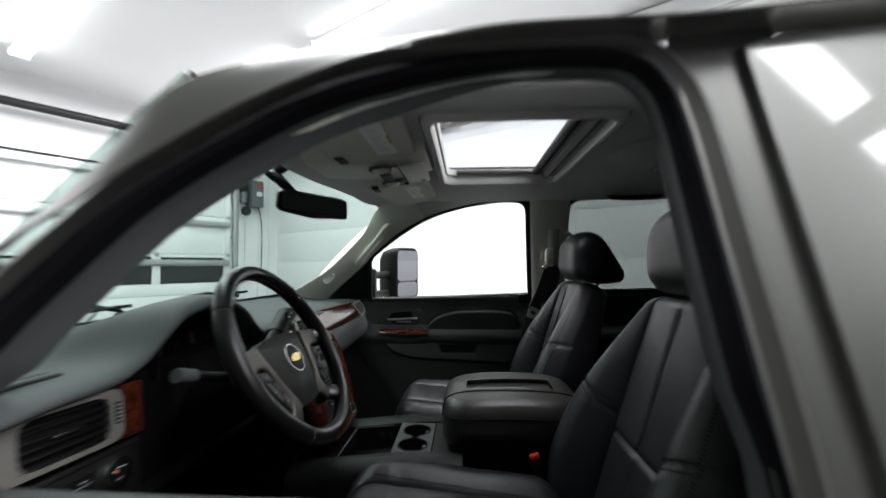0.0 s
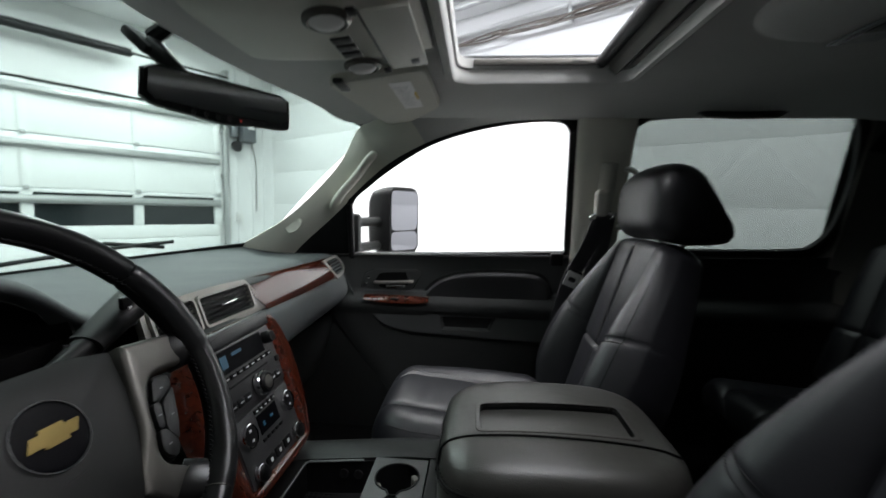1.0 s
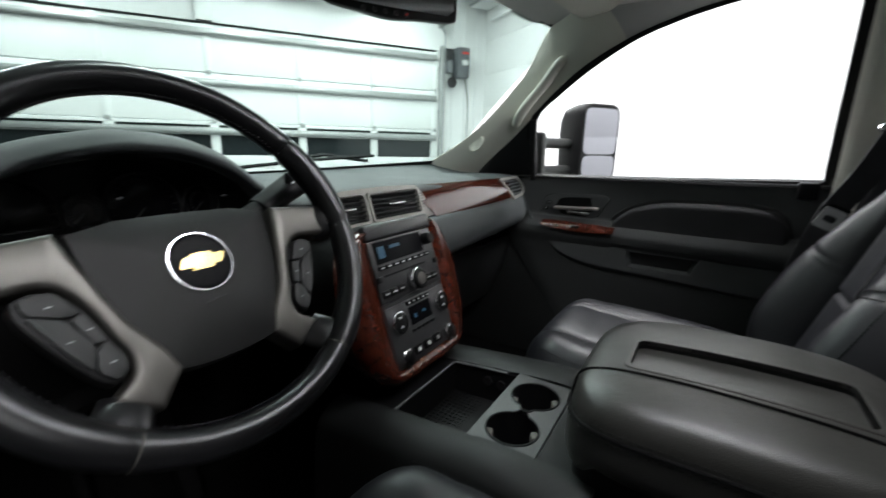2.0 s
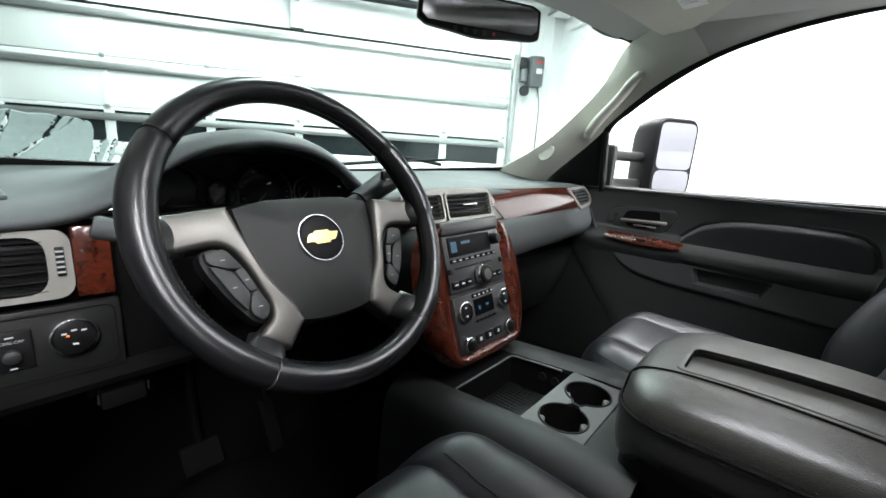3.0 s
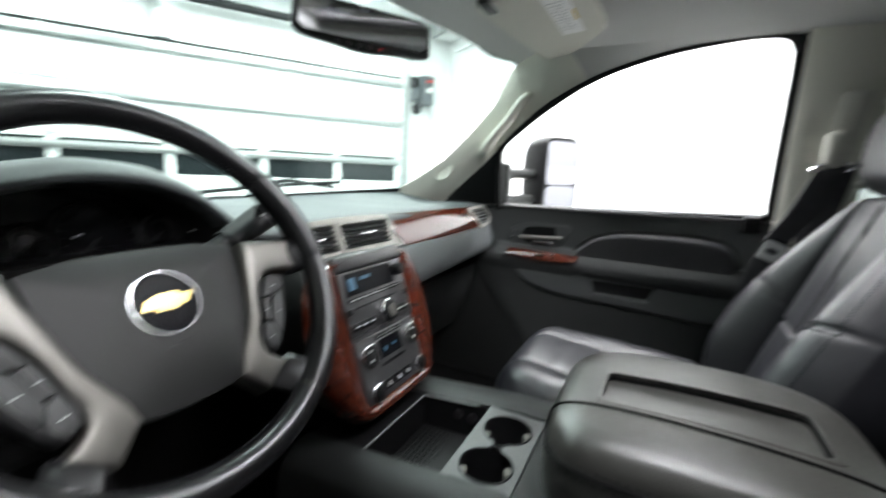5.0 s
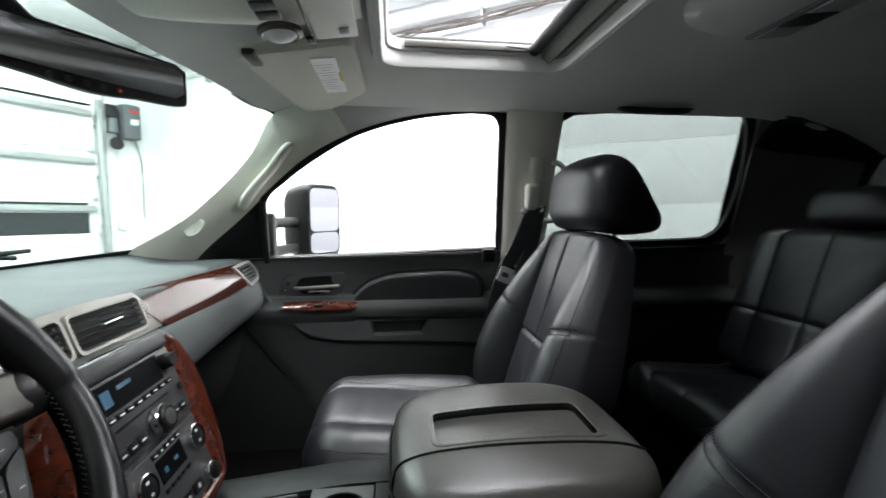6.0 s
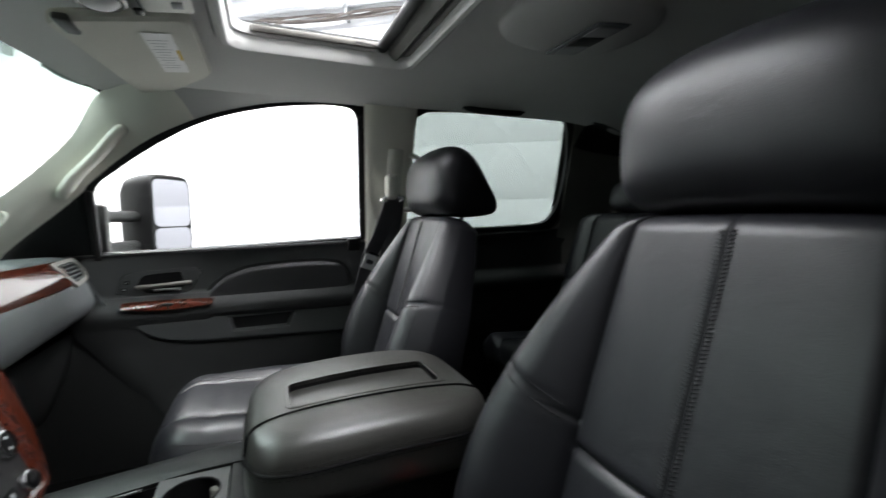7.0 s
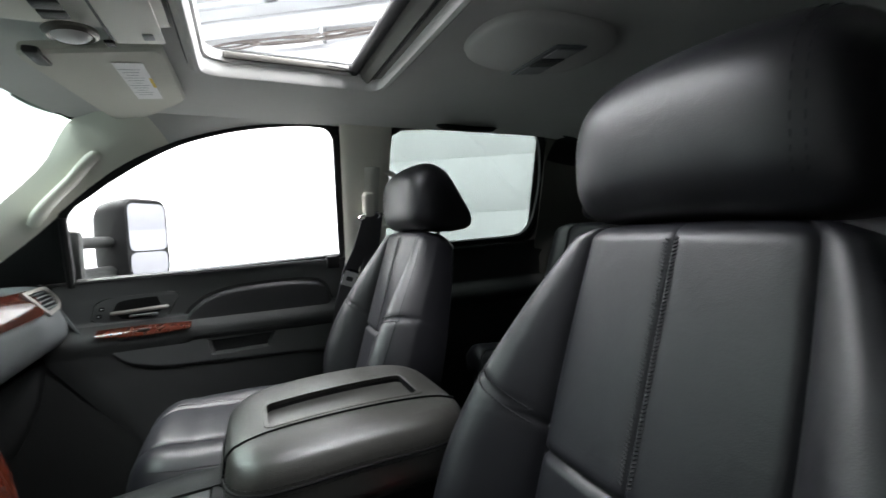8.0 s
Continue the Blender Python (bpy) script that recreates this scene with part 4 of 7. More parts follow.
def build_pillars():
    for side in (1, -1):
        edge = spline([(-0.81, side * 0.68, 1.17), (-0.71, side * 0.695, 1.24), (-0.535, side * 0.705, 1.348), (-0.365, side * 0.705, 1.515), (-0.283, side * 0.692, 1.645), (-0.17, side * 0.615, 1.672), (0.0, side * 0.585, 1.678), (0.2, side * 0.575, 1.683), (0.47, side * 0.57, 1.685), (0.9, side * 0.57, 1.685), (1.38, side * 0.57, 1.66)], 60)
        door = spline([(-0.61, side * 0.808, 1.12), (-0.555, side * 0.797, 1.215), (-0.418, side * 0.777, 1.335), (-0.33, side * 0.748, 1.41), (-0.22, side * 0.714, 1.5), (-0.1, side * 0.692, 1.57), (0.03, side * 0.677, 1.621), (0.2, side * 0.664, 1.658), (0.47, side * 0.655, 1.67), (0.9, side * 0.645, 1.7), (1.38, side * 0.645, 1.68)], 60)

        def trim(u, v, k0=0, k1=30):
            x = k0 + (k1 - k0) * v
            i = min(int(x), 59)
            t = x - i
            a = edge[i].lerp(edge[i + 1], t)
            b = door[i].lerp(door[i + 1], t)
            p = a.lerp(b, u)
            if side < 0:
                p += Vector((0, 0.035, 0.012)) * u
            p += Vector((0.006, -side * 0.012, 0.0)) * math.sin(math.pi * u)
            return p
        tagged(part("trim_pillar", surf(lambda u, v: trim(u, v, 0, 32), 10, 34, 0.006), PILLAR, None), "light grey-beige windshield pillar trim", "pillar trim", kind="structure")
        tagged(part("trim_roof_rail", surf(lambda u, v: trim(u, v, 32, 60), 8, 30, 0.006), LINER, None), "grey cloth edge of the headliner above the doors", "roof rail trim", kind="structure")
        if side > 0:
            g = thing("grab_handle", "light grey grab handle on the windshield pillar", "grab handle", at=(-0.31, side * 0.7, 1.46))
            part("handle", tube(spline([(-0.392, side * 0.735, 1.375), (-0.378, side * 0.714, 1.39), (-0.345, side * 0.699, 1.43), (-0.29, side * 0.693, 1.49), (-0.255, side * 0.688, 1.535), (-0.238, side * 0.694, 1.555), (-0.23, side * 0.71, 1.56)], 22), [0.015] * 4 + [0.0185] * 15 + [0.015] * 4, 14, flat=0.8), PILLAR, g)
        sp = thing("pillar_speaker", "small round light grey tweeter grille", "speaker", group="pillar speakers", at=(-0.55, side * 0.73, 1.3))
        nn = Vector((0.35, -side * 0.85, 0.25)).normalized()
        rr = Vector((0.72, 0, 0.64))
        m = axes(Vector((-0.535, side * 0.73, 1.306)) + nn * 0.012, rr, nn.cross(rr))
        part("grille", lathe([(0, 0), (0.034, 0), (0.036, 0.004), (0.03, 0.008), (0.026, 0.006), (0, 0.007)], m @ Matrix.Diagonal((1, 0.62, 1, 1)), 24), PILLAR, sp)
        # headliner corner where pillar, header and visor meet
        def corner(u, v):
            a = Vector((-0.24, side * 0.5, 1.681)).lerp(Vector((-0.12, side * 0.6, 1.682)), u)
            b = Vector((-0.35, side * 0.545, 1.668)).lerp(Vector((-0.262, side * 0.684, 1.655)), u)
            return a.lerp(b, v) + Vector((-0.016, side * 0.016, -0.004)) * math.sin(math.pi * u) * v
        tagged(part("trim_corner", surf(corner, 10, 8, 0.006), LINER, None), "grey cloth corner of the headliner by the pillar", "headliner trim", kind="structure")
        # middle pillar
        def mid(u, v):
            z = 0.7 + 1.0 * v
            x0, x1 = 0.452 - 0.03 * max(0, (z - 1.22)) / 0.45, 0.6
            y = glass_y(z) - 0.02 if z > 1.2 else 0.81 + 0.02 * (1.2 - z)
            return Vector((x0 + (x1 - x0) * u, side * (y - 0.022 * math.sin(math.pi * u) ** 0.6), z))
        # driver's side: same trim, its shade put into a darker colour
        tagged(part("trim_pillar", surf(mid, 10, 24, 0.006), PILLAR if side > 0 else TRIM_DARK, None), "light grey-beige pillar trim between the doors" if side > 0 else "driver's side pillar trim, shade put into a charcoal colour", "pillar trim", kind="structure")
        def outside(u, v):
            z = 0.45 + 1.28 * v
            return Vector((0.432 + 0.152 * u, side * (side_y(z) - 0.013), z))
        tagged(part("trim_pillar_outer", surf(outside, 4, 30, 0.004), PAINT, None), "silver painted outer door pillar", "pillar", kind="structure")
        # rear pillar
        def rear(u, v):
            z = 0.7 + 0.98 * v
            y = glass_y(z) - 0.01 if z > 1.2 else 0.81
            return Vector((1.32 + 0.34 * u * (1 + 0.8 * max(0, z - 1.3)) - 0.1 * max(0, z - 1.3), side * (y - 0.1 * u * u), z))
        # the rear cab's shade is put into this trim's colour on both sides
        tagged(part("trim_pillar", surf(rear, 8, 20, 0.006), SHADED_BEIGE_GREY if side > 0 else TRIM_DARK, None), "rear cab pillar trim with the cab's shade in its colour", "pillar trim", kind="structure")
        tagged(part("trim_pillar_outer", surf(lambda u, v: rear(u, v) + Vector((0, side * 0.07, 0)), 4, 12, 0.004), PAINT, None), "silver painted rear cab pillar", "pillar", kind="structure")
        # outer skin of the windshield pillar and roof side
        def skin(u, v):
            x = 6 + 54 * v
            i = min(int(x), 59)
            t = x - i
            a = edge[i].lerp(edge[i + 1], t).lerp(door[i].lerp(door[i + 1], t), 0.45) + Vector((-0.01, side * 0.025, 0.035))
            b = door[i].lerp(door[i + 1], t) + Vector((-0.01, side * 0.045, 0.045))
            swell = math.exp(-((b.x + 0.03) / 0.16) ** 2)
            a += Vector((0, side * 0.016, 0.02)) * swell
            return a.lerp(b, u) + Vector((0, 0, 0.006)) * math.sin(math.pi * u)
        tagged(part("roof_side", surf(skin, 8, 50, 0.004), PAINT, None), "silver painted roof side and windshield pillar", "body side", kind="structure")


def build_cab_floor():
    tagged(part("cab_floor", rbox((0.5, 0, 0.5), (2.5, 1.75, 0.06), 0.01), CARPET, None), "black carpeted cab floor", "floor", kind="structure")
    tagged(part("cab_firewall", rbox((-0.72, 0, 0.82), (0.05, 1.72, 0.66), 0.01), CARPET, None), "black carpet under the dash", "firewall", kind="structure")
    b = rbox((1.7, 0, 0.96), (0.06, 1.7, 0.88), 0.01)
    for side in (1, -1):
        # kick panels: shade below the dash is put into their colour
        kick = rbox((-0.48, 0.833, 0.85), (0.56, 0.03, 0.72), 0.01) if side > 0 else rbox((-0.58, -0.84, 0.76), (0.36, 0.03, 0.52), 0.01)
        tagged(part("cab_kick_panel", kick, TRIM_DARK if side > 0 else KNEE, None), "kick panel below the dash end, footwell shade in its colour", "trim", kind="structure")
        tagged(part("cab_quarter", rbox((1.54, side * 0.83, 0.85), (0.36, 0.04, 0.76), 0.01), TRIM_DARK, None), "dark lower trim behind the rear door", "trim", kind="structure")
        # quarter trim also carries the rear shade in its colour
        tagged(part("cab_quarter_top", rbox((1.56, side * 0.735, 1.45), (0.3, 0.04, 0.5), 0.01, Euler((side * radians(20), 0, 0)).to_matrix()), SHADED_BEIGE_GREY if side > 0 else TRIM_DARK, None), "trim beside the rear window with shade in its colour", "trim", kind="structure")
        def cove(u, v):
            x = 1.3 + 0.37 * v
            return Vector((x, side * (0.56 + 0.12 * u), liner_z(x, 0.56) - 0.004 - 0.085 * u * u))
        # headliner corner with its shade put into a near-black colour
        tagged(part("trim_roof_rear", surf(cove, 8, 12, 0.006), TRIM_DARK, None), "headliner corner over the rear pillar, shade painted in dark", "headliner trim", kind="structure")
    tagged(part("cab_back_wall", b, CARPET, None), "black trimmed back wall of the cab", "wall", kind="structure")
    tagged(part("cab_back_header", rbox((1.69, 0, 1.69), (0.05, 1.3, 0.1), 0.01), LINER, None), "grey header over the rear window", "trim", kind="structure")
    for y in (-0.735, 0.735):
        tagged(part("cab_back_post", rbox((1.68, y, 1.43), (0.06, 0.14, 0.46), 0.02), GREY_BOX, None), "grey post beside the rear window", "trim", kind="structure")


build_doors()
build_glass()
build_roof()
build_sunroof()
build_pillars()
build_cab_floor()


# ---- seats ----
def bump_at(x, c, w):
    return math.exp(-((x - c) / w) ** 2)


def soft_slab(origin, along, across, length, hw, seam, bolster, back, cross=None, rows=90, tip=0.06, crown=0.012, middle=True, groove=1.0):
    """An upholstered slab: along its length, with side bolsters, sunk seams and a rounded end."""
    t, r = Vector(along).normalized(), Vector(across).normalized()
    n = t.cross(r)
    if n.z < 0:
        n = -n

    def outer(a, v):
        g, w = seam(v), hw(v)
        a = abs(a)
        if a <= g:
            d = crown * (1 - (a / g) ** 4)
        else:
            q = min(1.0, (a - g) / (w - g))
            d = bolster(v) * math.sin(math.pi * min(1.0, q * 0.8)) ** 0.9 - 0.05 * q ** 4
        d -= 0.0048 * groove * bump_at(a, g, 0.0032)
        if middle:
            d -= 0.003 * bump_at(a, 0, 0.0022)
        if cross:
            d -= cross(a, v)
        return d

    def samples(v):
        g, w = seam(v), hw(v)
        half = [0, 0.002, 0.005, 0.02, 0.45 * g, 0.75 * g, g - 0.012, g - 0.005, g - 0.0022, g, g + 0.0022, g + 0.005, g + 0.012]
        half += [g + (w - g) * k for k in (0.3, 0.42, 0.54, 0.66, 0.76, 0.85, 0.92, 0.97, 1.0)]
        return [-a for a in half[:0:-1]] + half
    bm = bmesh.new()
    rings = []
    for k in range(rows + 1):
        v = length * k / rows
        e = min(1.0, min(v / tip, (length - v) / tip))
        s = math.sqrt(max(0.0, 1 - (1 - e) ** 2))
        s = 0.04 + 0.96 * s
        w = hw(v)
        pts = []
        for a in samples(v):
            pts.append((a, outer(a, v)))
        m = 10
        for i in range(1, m):
            c = math.cos(math.pi * i / m)
            pts.append((w * c, -0.05 - (back - 0.05) * math.sin(math.pi * i / m) ** 0.6))
        mid = -back * 0.45
        base = Vector(origin) + t * v
        rings.append([bm.verts.new(base + r * a * (0.55 + 0.45 * s) + n * (mid + (d - mid) * s)) for a, d in pts])
    for a, b in zip(rings, rings[1:]):
        k = len(a)
        for i in range(k):
            bm.faces.new((a[i], a[(i + 1) % k], b[(i + 1) % k], b[i]))
    bm.faces.new(rings[0][::-1])
    bm.faces.new(rings[-1])

    def place(a, v, lift=0.0):
        return Vector(origin) + t * v + r * a + n * (outer(a, v) + lift)
    return bm, place


def stitches(place, line, count, slant=0.0):
    """A row of short raised threads along line(k) -> (a, v)."""
    bm = bmesh.new()
    for k in range(count):
        a0, v0 = line(k / count)
        a1, v1 = line((k + 0.6) / count)
        p = place(a0 - slant, v0, 0.0006)
        q = place(a1 + slant, v1, 0.0006)
        tube([p, q], 0.0012, 5, bm=bm)
    return bm


def lerp_keys(keys):
    """A smooth curve through (place, value) pairs."""
    xs, ys = [k[0] for k in keys], [k[1] for k in keys]
    grid = np.linspace(xs[0], xs[-1], 200)
    vals = np.interp(grid, xs, ys)
    w = 25
    padded = np.concatenate([2 * vals[0] - vals[w:0:-1], vals, 2 * vals[-1] - vals[-2:-w - 2:-1]])
    vals = np.convolve(padded, np.ones(2 * w + 1) / (2 * w + 1), "valid")

    def f(v):
        return float(np.interp(v, grid, vals))
    return f


RECLINE = Vector((0.305, 0, 0.952))


def head_rest(seat, yc, c, hw, size=1.0):
    prof = smooth_loop([(-0.072, -0.07), (-0.085, -0.03), (-0.078, 0.05), (-0.045, 0.088), (-0.005, 0.098), (0.035, 0.075), (0.085, -0.005), (0.106, -0.042), (0.112, -0.066), (0.106, -0.084), (0.085, -0.095), (0.02, -0.1), (-0.045, -0.092)], 4)
    cx = sum((p for p in prof), Vector((0, 0))) / len(prof)
    bm = bmesh.new()
    rings = []
    n = 26
    for i in range(n + 1):
        a = math.pi * i / n
        y = -math.cos(a)
        k = max(0.03, (1 - abs(y) ** 5) ** (1 / 4.2))
        rings.append([bm.verts.new((c[0] + size * (cx.x + (p.x - cx.x) * k), yc + hw * y, c[2] + size * (cx.y + (p.y - cx.y) * k) - 0.012 * y * y)) for p in prof])
    for a, b in zip(rings, rings[1:]):
        k = len(a)
        for i in range(k):
            bm.faces.new((a[i], a[(i + 1) % k], b[(i + 1) % k], b[i]))
    bm.faces.new(rings[0][::-1])
    bm.faces.new(rings[-1])
    h = part("headrest", bm, LEATHER, seat, "padded black leather headrest")
    # seams down the front, near both ends
    for s in (math.copysign(1, yc),):
        for o in (-0.005, 0.005):
            yy = hw * (0.72 * s) + o
            f = abs(yy / hw)
            k = (1 - f ** 5) ** (1 / 4.2) + 0.002
            pts = [(c[0] + size * (cx.x + (p.x - cx.x) * k), yc + yy, c[2] + size * (cx.y + (p.y - cx.y) * k) - 0.012 * f * f) for p in prof[2:26]]
            pts = [Vector(p) for p in spline(pts, 60)]
            bm = bmesh.new()
            for i in range(0, 58, 2):
                tube([pts[i], pts[i + 1]], 0.0007, 5, bm=bm)
            part("stitching", bm, STITCH, h)
    for s in (-0.06, 0.06):
        part("post", tube([(c[0] + 0.03, yc + s, c[2] - 0.1), (c[0] + 0.0, yc + s, c[2] - 0.17)], 0.007, 8), BLACK, seat)


def build_seat(yc, label, lift=0.0):
    s = thing("front_seat", label, "car seat", group="front seats", at=(0.2, yc, 0.53))
    z0 = 0.76
    length = (1.316 - z0) / RECLINE.z
    origin = Vector((0.552 - (1.316 - z0) * 0.32, yc, z0))
    top = length
    hw = lerp_keys([(0, 0.225), (0.084, 0.28), (0.2, 0.295), (0.28, 0.286), (0.384, 0.252), (0.504, 0.205), (top, 0.152)])
    seam = lerp_keys([(0, 0.125), (0.084, 0.132), (0.244, 0.134), (0.384, 0.134), (0.534, 0.128), (top, 0.124)])
    bol = lerp_keys([(0, 0.05), (0.084, 0.1), (0.244, 0.092), (0.384, 0.06), (0.504, 0.022), (top, 0.0)])
    vh = (1.012 - z0) / RECLINE.z

    def cross(a, v):
        g = seam(v)
        d = 0.009 * bump_at(v, vh, 0.005) if a < g else 0
        if a > g:
            d += 0.007 * bump_at(v, vh + 0.03 + (a - g) * 0.45, 0.005)
        return d
    bm, place = soft_slab(origin, RECLINE, (0, 1, 0), length, hw, seam, bol, 0.13, cross, rows=110, tip=0.035, crown=0.007)
    b = part("backrest", bm, LEATHER, s, "ribbed black leather backrest")
    for o in (-0.006, 0.006):
        part("stitching", stitches(place, lambda k: (o, vh + 0.02 + (top - vh - 0.05) * k), 62, 0.0022 if o > 0 else -0.0022), STITCH, b)
    for e in (-1, 1):
        part("stitching", stitches(place, lambda k: (e * (hw(0.1 + (top - 0.16) * k) * 0.9), 0.1 + (top - 0.16) * k), 70), KNEE, b)
        for o in (-0.008, 0.008):
            part("stitching", stitches(place, lambda k: (e * (seam(vh + 0.04) + 0.012 + 0.1 * k), vh + 0.03 + 0.006 + 0.1 * k * 0.45 + o), 22), STITCH, b)
    # cushion
    fx, rx = -0.135, 0.36
    along = Vector((rx - fx, 0, -0.055)).normalized()
    clen = 0.5
    chw = lerp_keys([(0, 0.2), (0.08, 0.228), (0.25, 0.245), (clen, 0.245)])
    cseam = lerp_keys([(0, 0.1), (clen, 0.115)])
    cbol = lerp_keys([(0, 0.004 + lift * 0.5), (0.12, 0.01 + lift * 0.4), (0.3, 0.024), (clen, 0.026)])
    bm, place = soft_slab((fx, yc, 0.872 + lift), along, (0, 1, 0), clen, chw, cseam, cbol, 0.17, lambda a, v: 0.002 * bump_at(v + 0.1 * a, 0.13, 0.014) + 0.0016 * bump_at(v - 0.15 * a, 0.26, 0.02), rows=70, tip=0.075, crown=0.007, middle=False, groove=0.6)
    c = part("cushion", bm, LEATHER, s, "black leather seat cushion")
    for e in (-1, 1):
        part("stitching", stitches(place, lambda k: (e * (0.112 + 0.008), 0.06 + 0.4 * k), 70), STITCH, c)
        part("stitching", stitches(place, lambda k: (e * chw(0.05 + 0.4 * k) * 0.9, 0.05 + 0.4 * k), 70), STITCH, c)
    part("base", rbox((0.12, yc, 0.66), (0.42, 0.42, 0.12), 0.03), BLACK, s)
    for x in (-0.05, 0.28):
        for y in (-0.17, 0.17):
            part("leg", rbox((x, yc + y, 0.565), (0.06, 0.04, 0.09), 0.005), BLACK, s)
    head_rest(s, yc, (0.608, yc, 1.402), 0.165)
    # buckle on the inner side
    side = 1 if yc < 0 else -1
    k = thing("belt_buckle", "black seat belt buckle with a red release button", "buckle", group="belt buckles", at=(0.32, yc + side * 0.235, 0.8))
    m = Euler((0, radians(-18), 0)).to_matrix()
    part("housing", rbox((0.315, yc + side * 0.243, 0.845), (0.028, 0.02, 0.1), 0.006, m), BLACK, k)
    part("button", rbox((0.298, yc + side * 0.243, 0.899), (0.024, 0.016, 0.012), 0.003, m), RED, k, "red release button")
    return s


def build_rear_seat():
    s = thing("rear_bench", "black leather rear bench with three headrests", "rear seat", at=(1.25, 0, 0.53))
    for yc, w in ((-0.42, 0.3), (0.42, 0.3), (0.0, 0.12)):
        hw = lerp_keys([(0, w), (0.3, w), (0.52, w * 0.95)])
        se = lerp_keys([(0, w * 0.55), (0.52, w * 0.55)])
        bo = lerp_keys([(0, 0.015), (0.52, 0.012)])
        bm, place = soft_slab((1.2, yc, 0.84), (0.3, 0, 0.95), (0, 1, 0), 0.5, hw, se, bo, 0.1, lambda a, v: 0.007 * bump_at(v, 0.2, 0.006), rows=50, tip=0.05)
        part("backrest", bm, LEATHER, s)
        hw2 = lerp_keys([(0, w), (0.5, w)])
        bm, place = soft_slab((0.86, yc, 0.845), (1, 0, -0.08), (0, 1, 0), 0.46, hw2, se, bo, 0.14, rows=30, tip=0.06)
        part("cushion", bm, LEATHER, s)
        bm = pillow((1.4, yc, 1.365), (0.05, min(w, 0.13), 0.06), 3.2, Euler((0, radians(16), 0)).to_matrix(), 14)
        part("headrest", bm, LEATHER, s)
    part("base", rbox((1.1, 0, 0.64), (0.42, 1.36, 0.2), 0.03), BLACK, s)


def build_belt(side):
    b = thing("seat_belt", "black seat belt hanging from the door pillar with a chrome tongue", "seat belt", group="front seat belts", at=(0.52, side * 0.7, 1.4))
    y = side
    part("slider_cover", surf(lambda u, v: Vector((0.505 + 0.05 * u, y * (0.712 - 0.012 * math.sin(math.pi * u) - 0.06 * v), 1.37 + 0.16 * v)), 6, 8, 0.006), BEIGE, b)
    part("guide", rbox((0.516, y * 0.672, 1.405), (0.044, 0.034, 0.085), 0.016, seg=4), BEIGE, b, "beige plastic height adjuster")
    part("d_ring", tube([(0.517 + 0.034 * math.cos(a), y * (0.668 - 0.006 * math.cos(a)), 1.362 + 0.012 * math.sin(a) + 0.1 * 0.034 * math.cos(a)) for a in [2 * math.pi * i / 20 for i in range(20)]], 0.0045, 8, closed=True, up=(0, 1, 0)), CHROME, b, "chrome guide loop")

    def strap(pts, w, tilt=(0, 0, 0)):
        c = spline(pts, 30)

        def f(u, v):
            i = min(int(v * 30), 29)
            p = c[i].lerp(c[i + 1], v * 30 - i)
            return p + Vector((w * (u - 0.5), 0, 0)) + Vector(tilt) * (u - 0.5)
        return surf(f, 4, 30, 0.0025)
    part("webbing", strap([(0.516, y * 0.658, 1.36), (0.485, y * 0.685, 1.26), (0.447, y * 0.725, 1.16), (0.41, y * 0.745, 1.0), (0.37, y * 0.735, 0.85), (0.36, y * 0.72, 0.7)], 0.062, (0, 0, 0.016)), WEBBING, b, "black belt webbing")
    part("webbing", strap([(0.528, y * 0.678, 1.38), (0.52, y * 0.72, 1.25), (0.51, y * 0.765, 1.1), (0.5, y * 0.78, 0.8)], 0.046), WEBBING, b, "black belt webbing")
    part("webbing", strap([(0.54, y * 0.674, 1.375), (0.53, y * 0.71, 1.25), (0.515, y * 0.755, 1.1), (0.5, y * 0.78, 0.8)], 0.05), WEBBING, b, "black belt webbing")
    h = thing("grab_handle", "beige grab handle on the back of the door pillar", "grab handle", at=(0.6, side * 0.68, 1.42))
    part("handle", tube(spline([(0.575, side * 0.69, 1.515), (0.605, side * 0.674, 1.512), (0.628, side * 0.668, 1.48), (0.632, side * 0.676, 1.42), (0.626, side * 0.69, 1.36), (0.605, side * 0.704, 1.33), (0.575, side * 0.712, 1.328)], 24), 0.011, 10, flat=0.8), BEIGE, h)
    m = Euler((0, radians(22), 0)).to_matrix()
    t = rbox((0.45, y * 0.72, 1.168), (0.058, 0.008, 0.028), 0.003, m)
    part("tongue_grip", t, BLACK, b)
    # tongue coloured pale to stand in for chrome's reflection
    part("tongue", ring(*[[Vector((0.443, y * 0.715, 1.147)) + m @ Vector((p[0], 0, p[1])) for p in rounded([(-w, -h), (w, -h), (w, h), (-w, h)], 0.006, 4)] for w, h in ((0.023, 0.026), (0.013, 0.008))], 0.004, (0, -y, 0)), MARK, b, "belt tongue, chrome's bright reflection put into a pale colour")


# ---- steering wheel ----
WHEEL = axes((-0.231, -0.425, 1.198), (0, 1, 0), (-0.515, 0, 0.857))
RIM = 0.1842


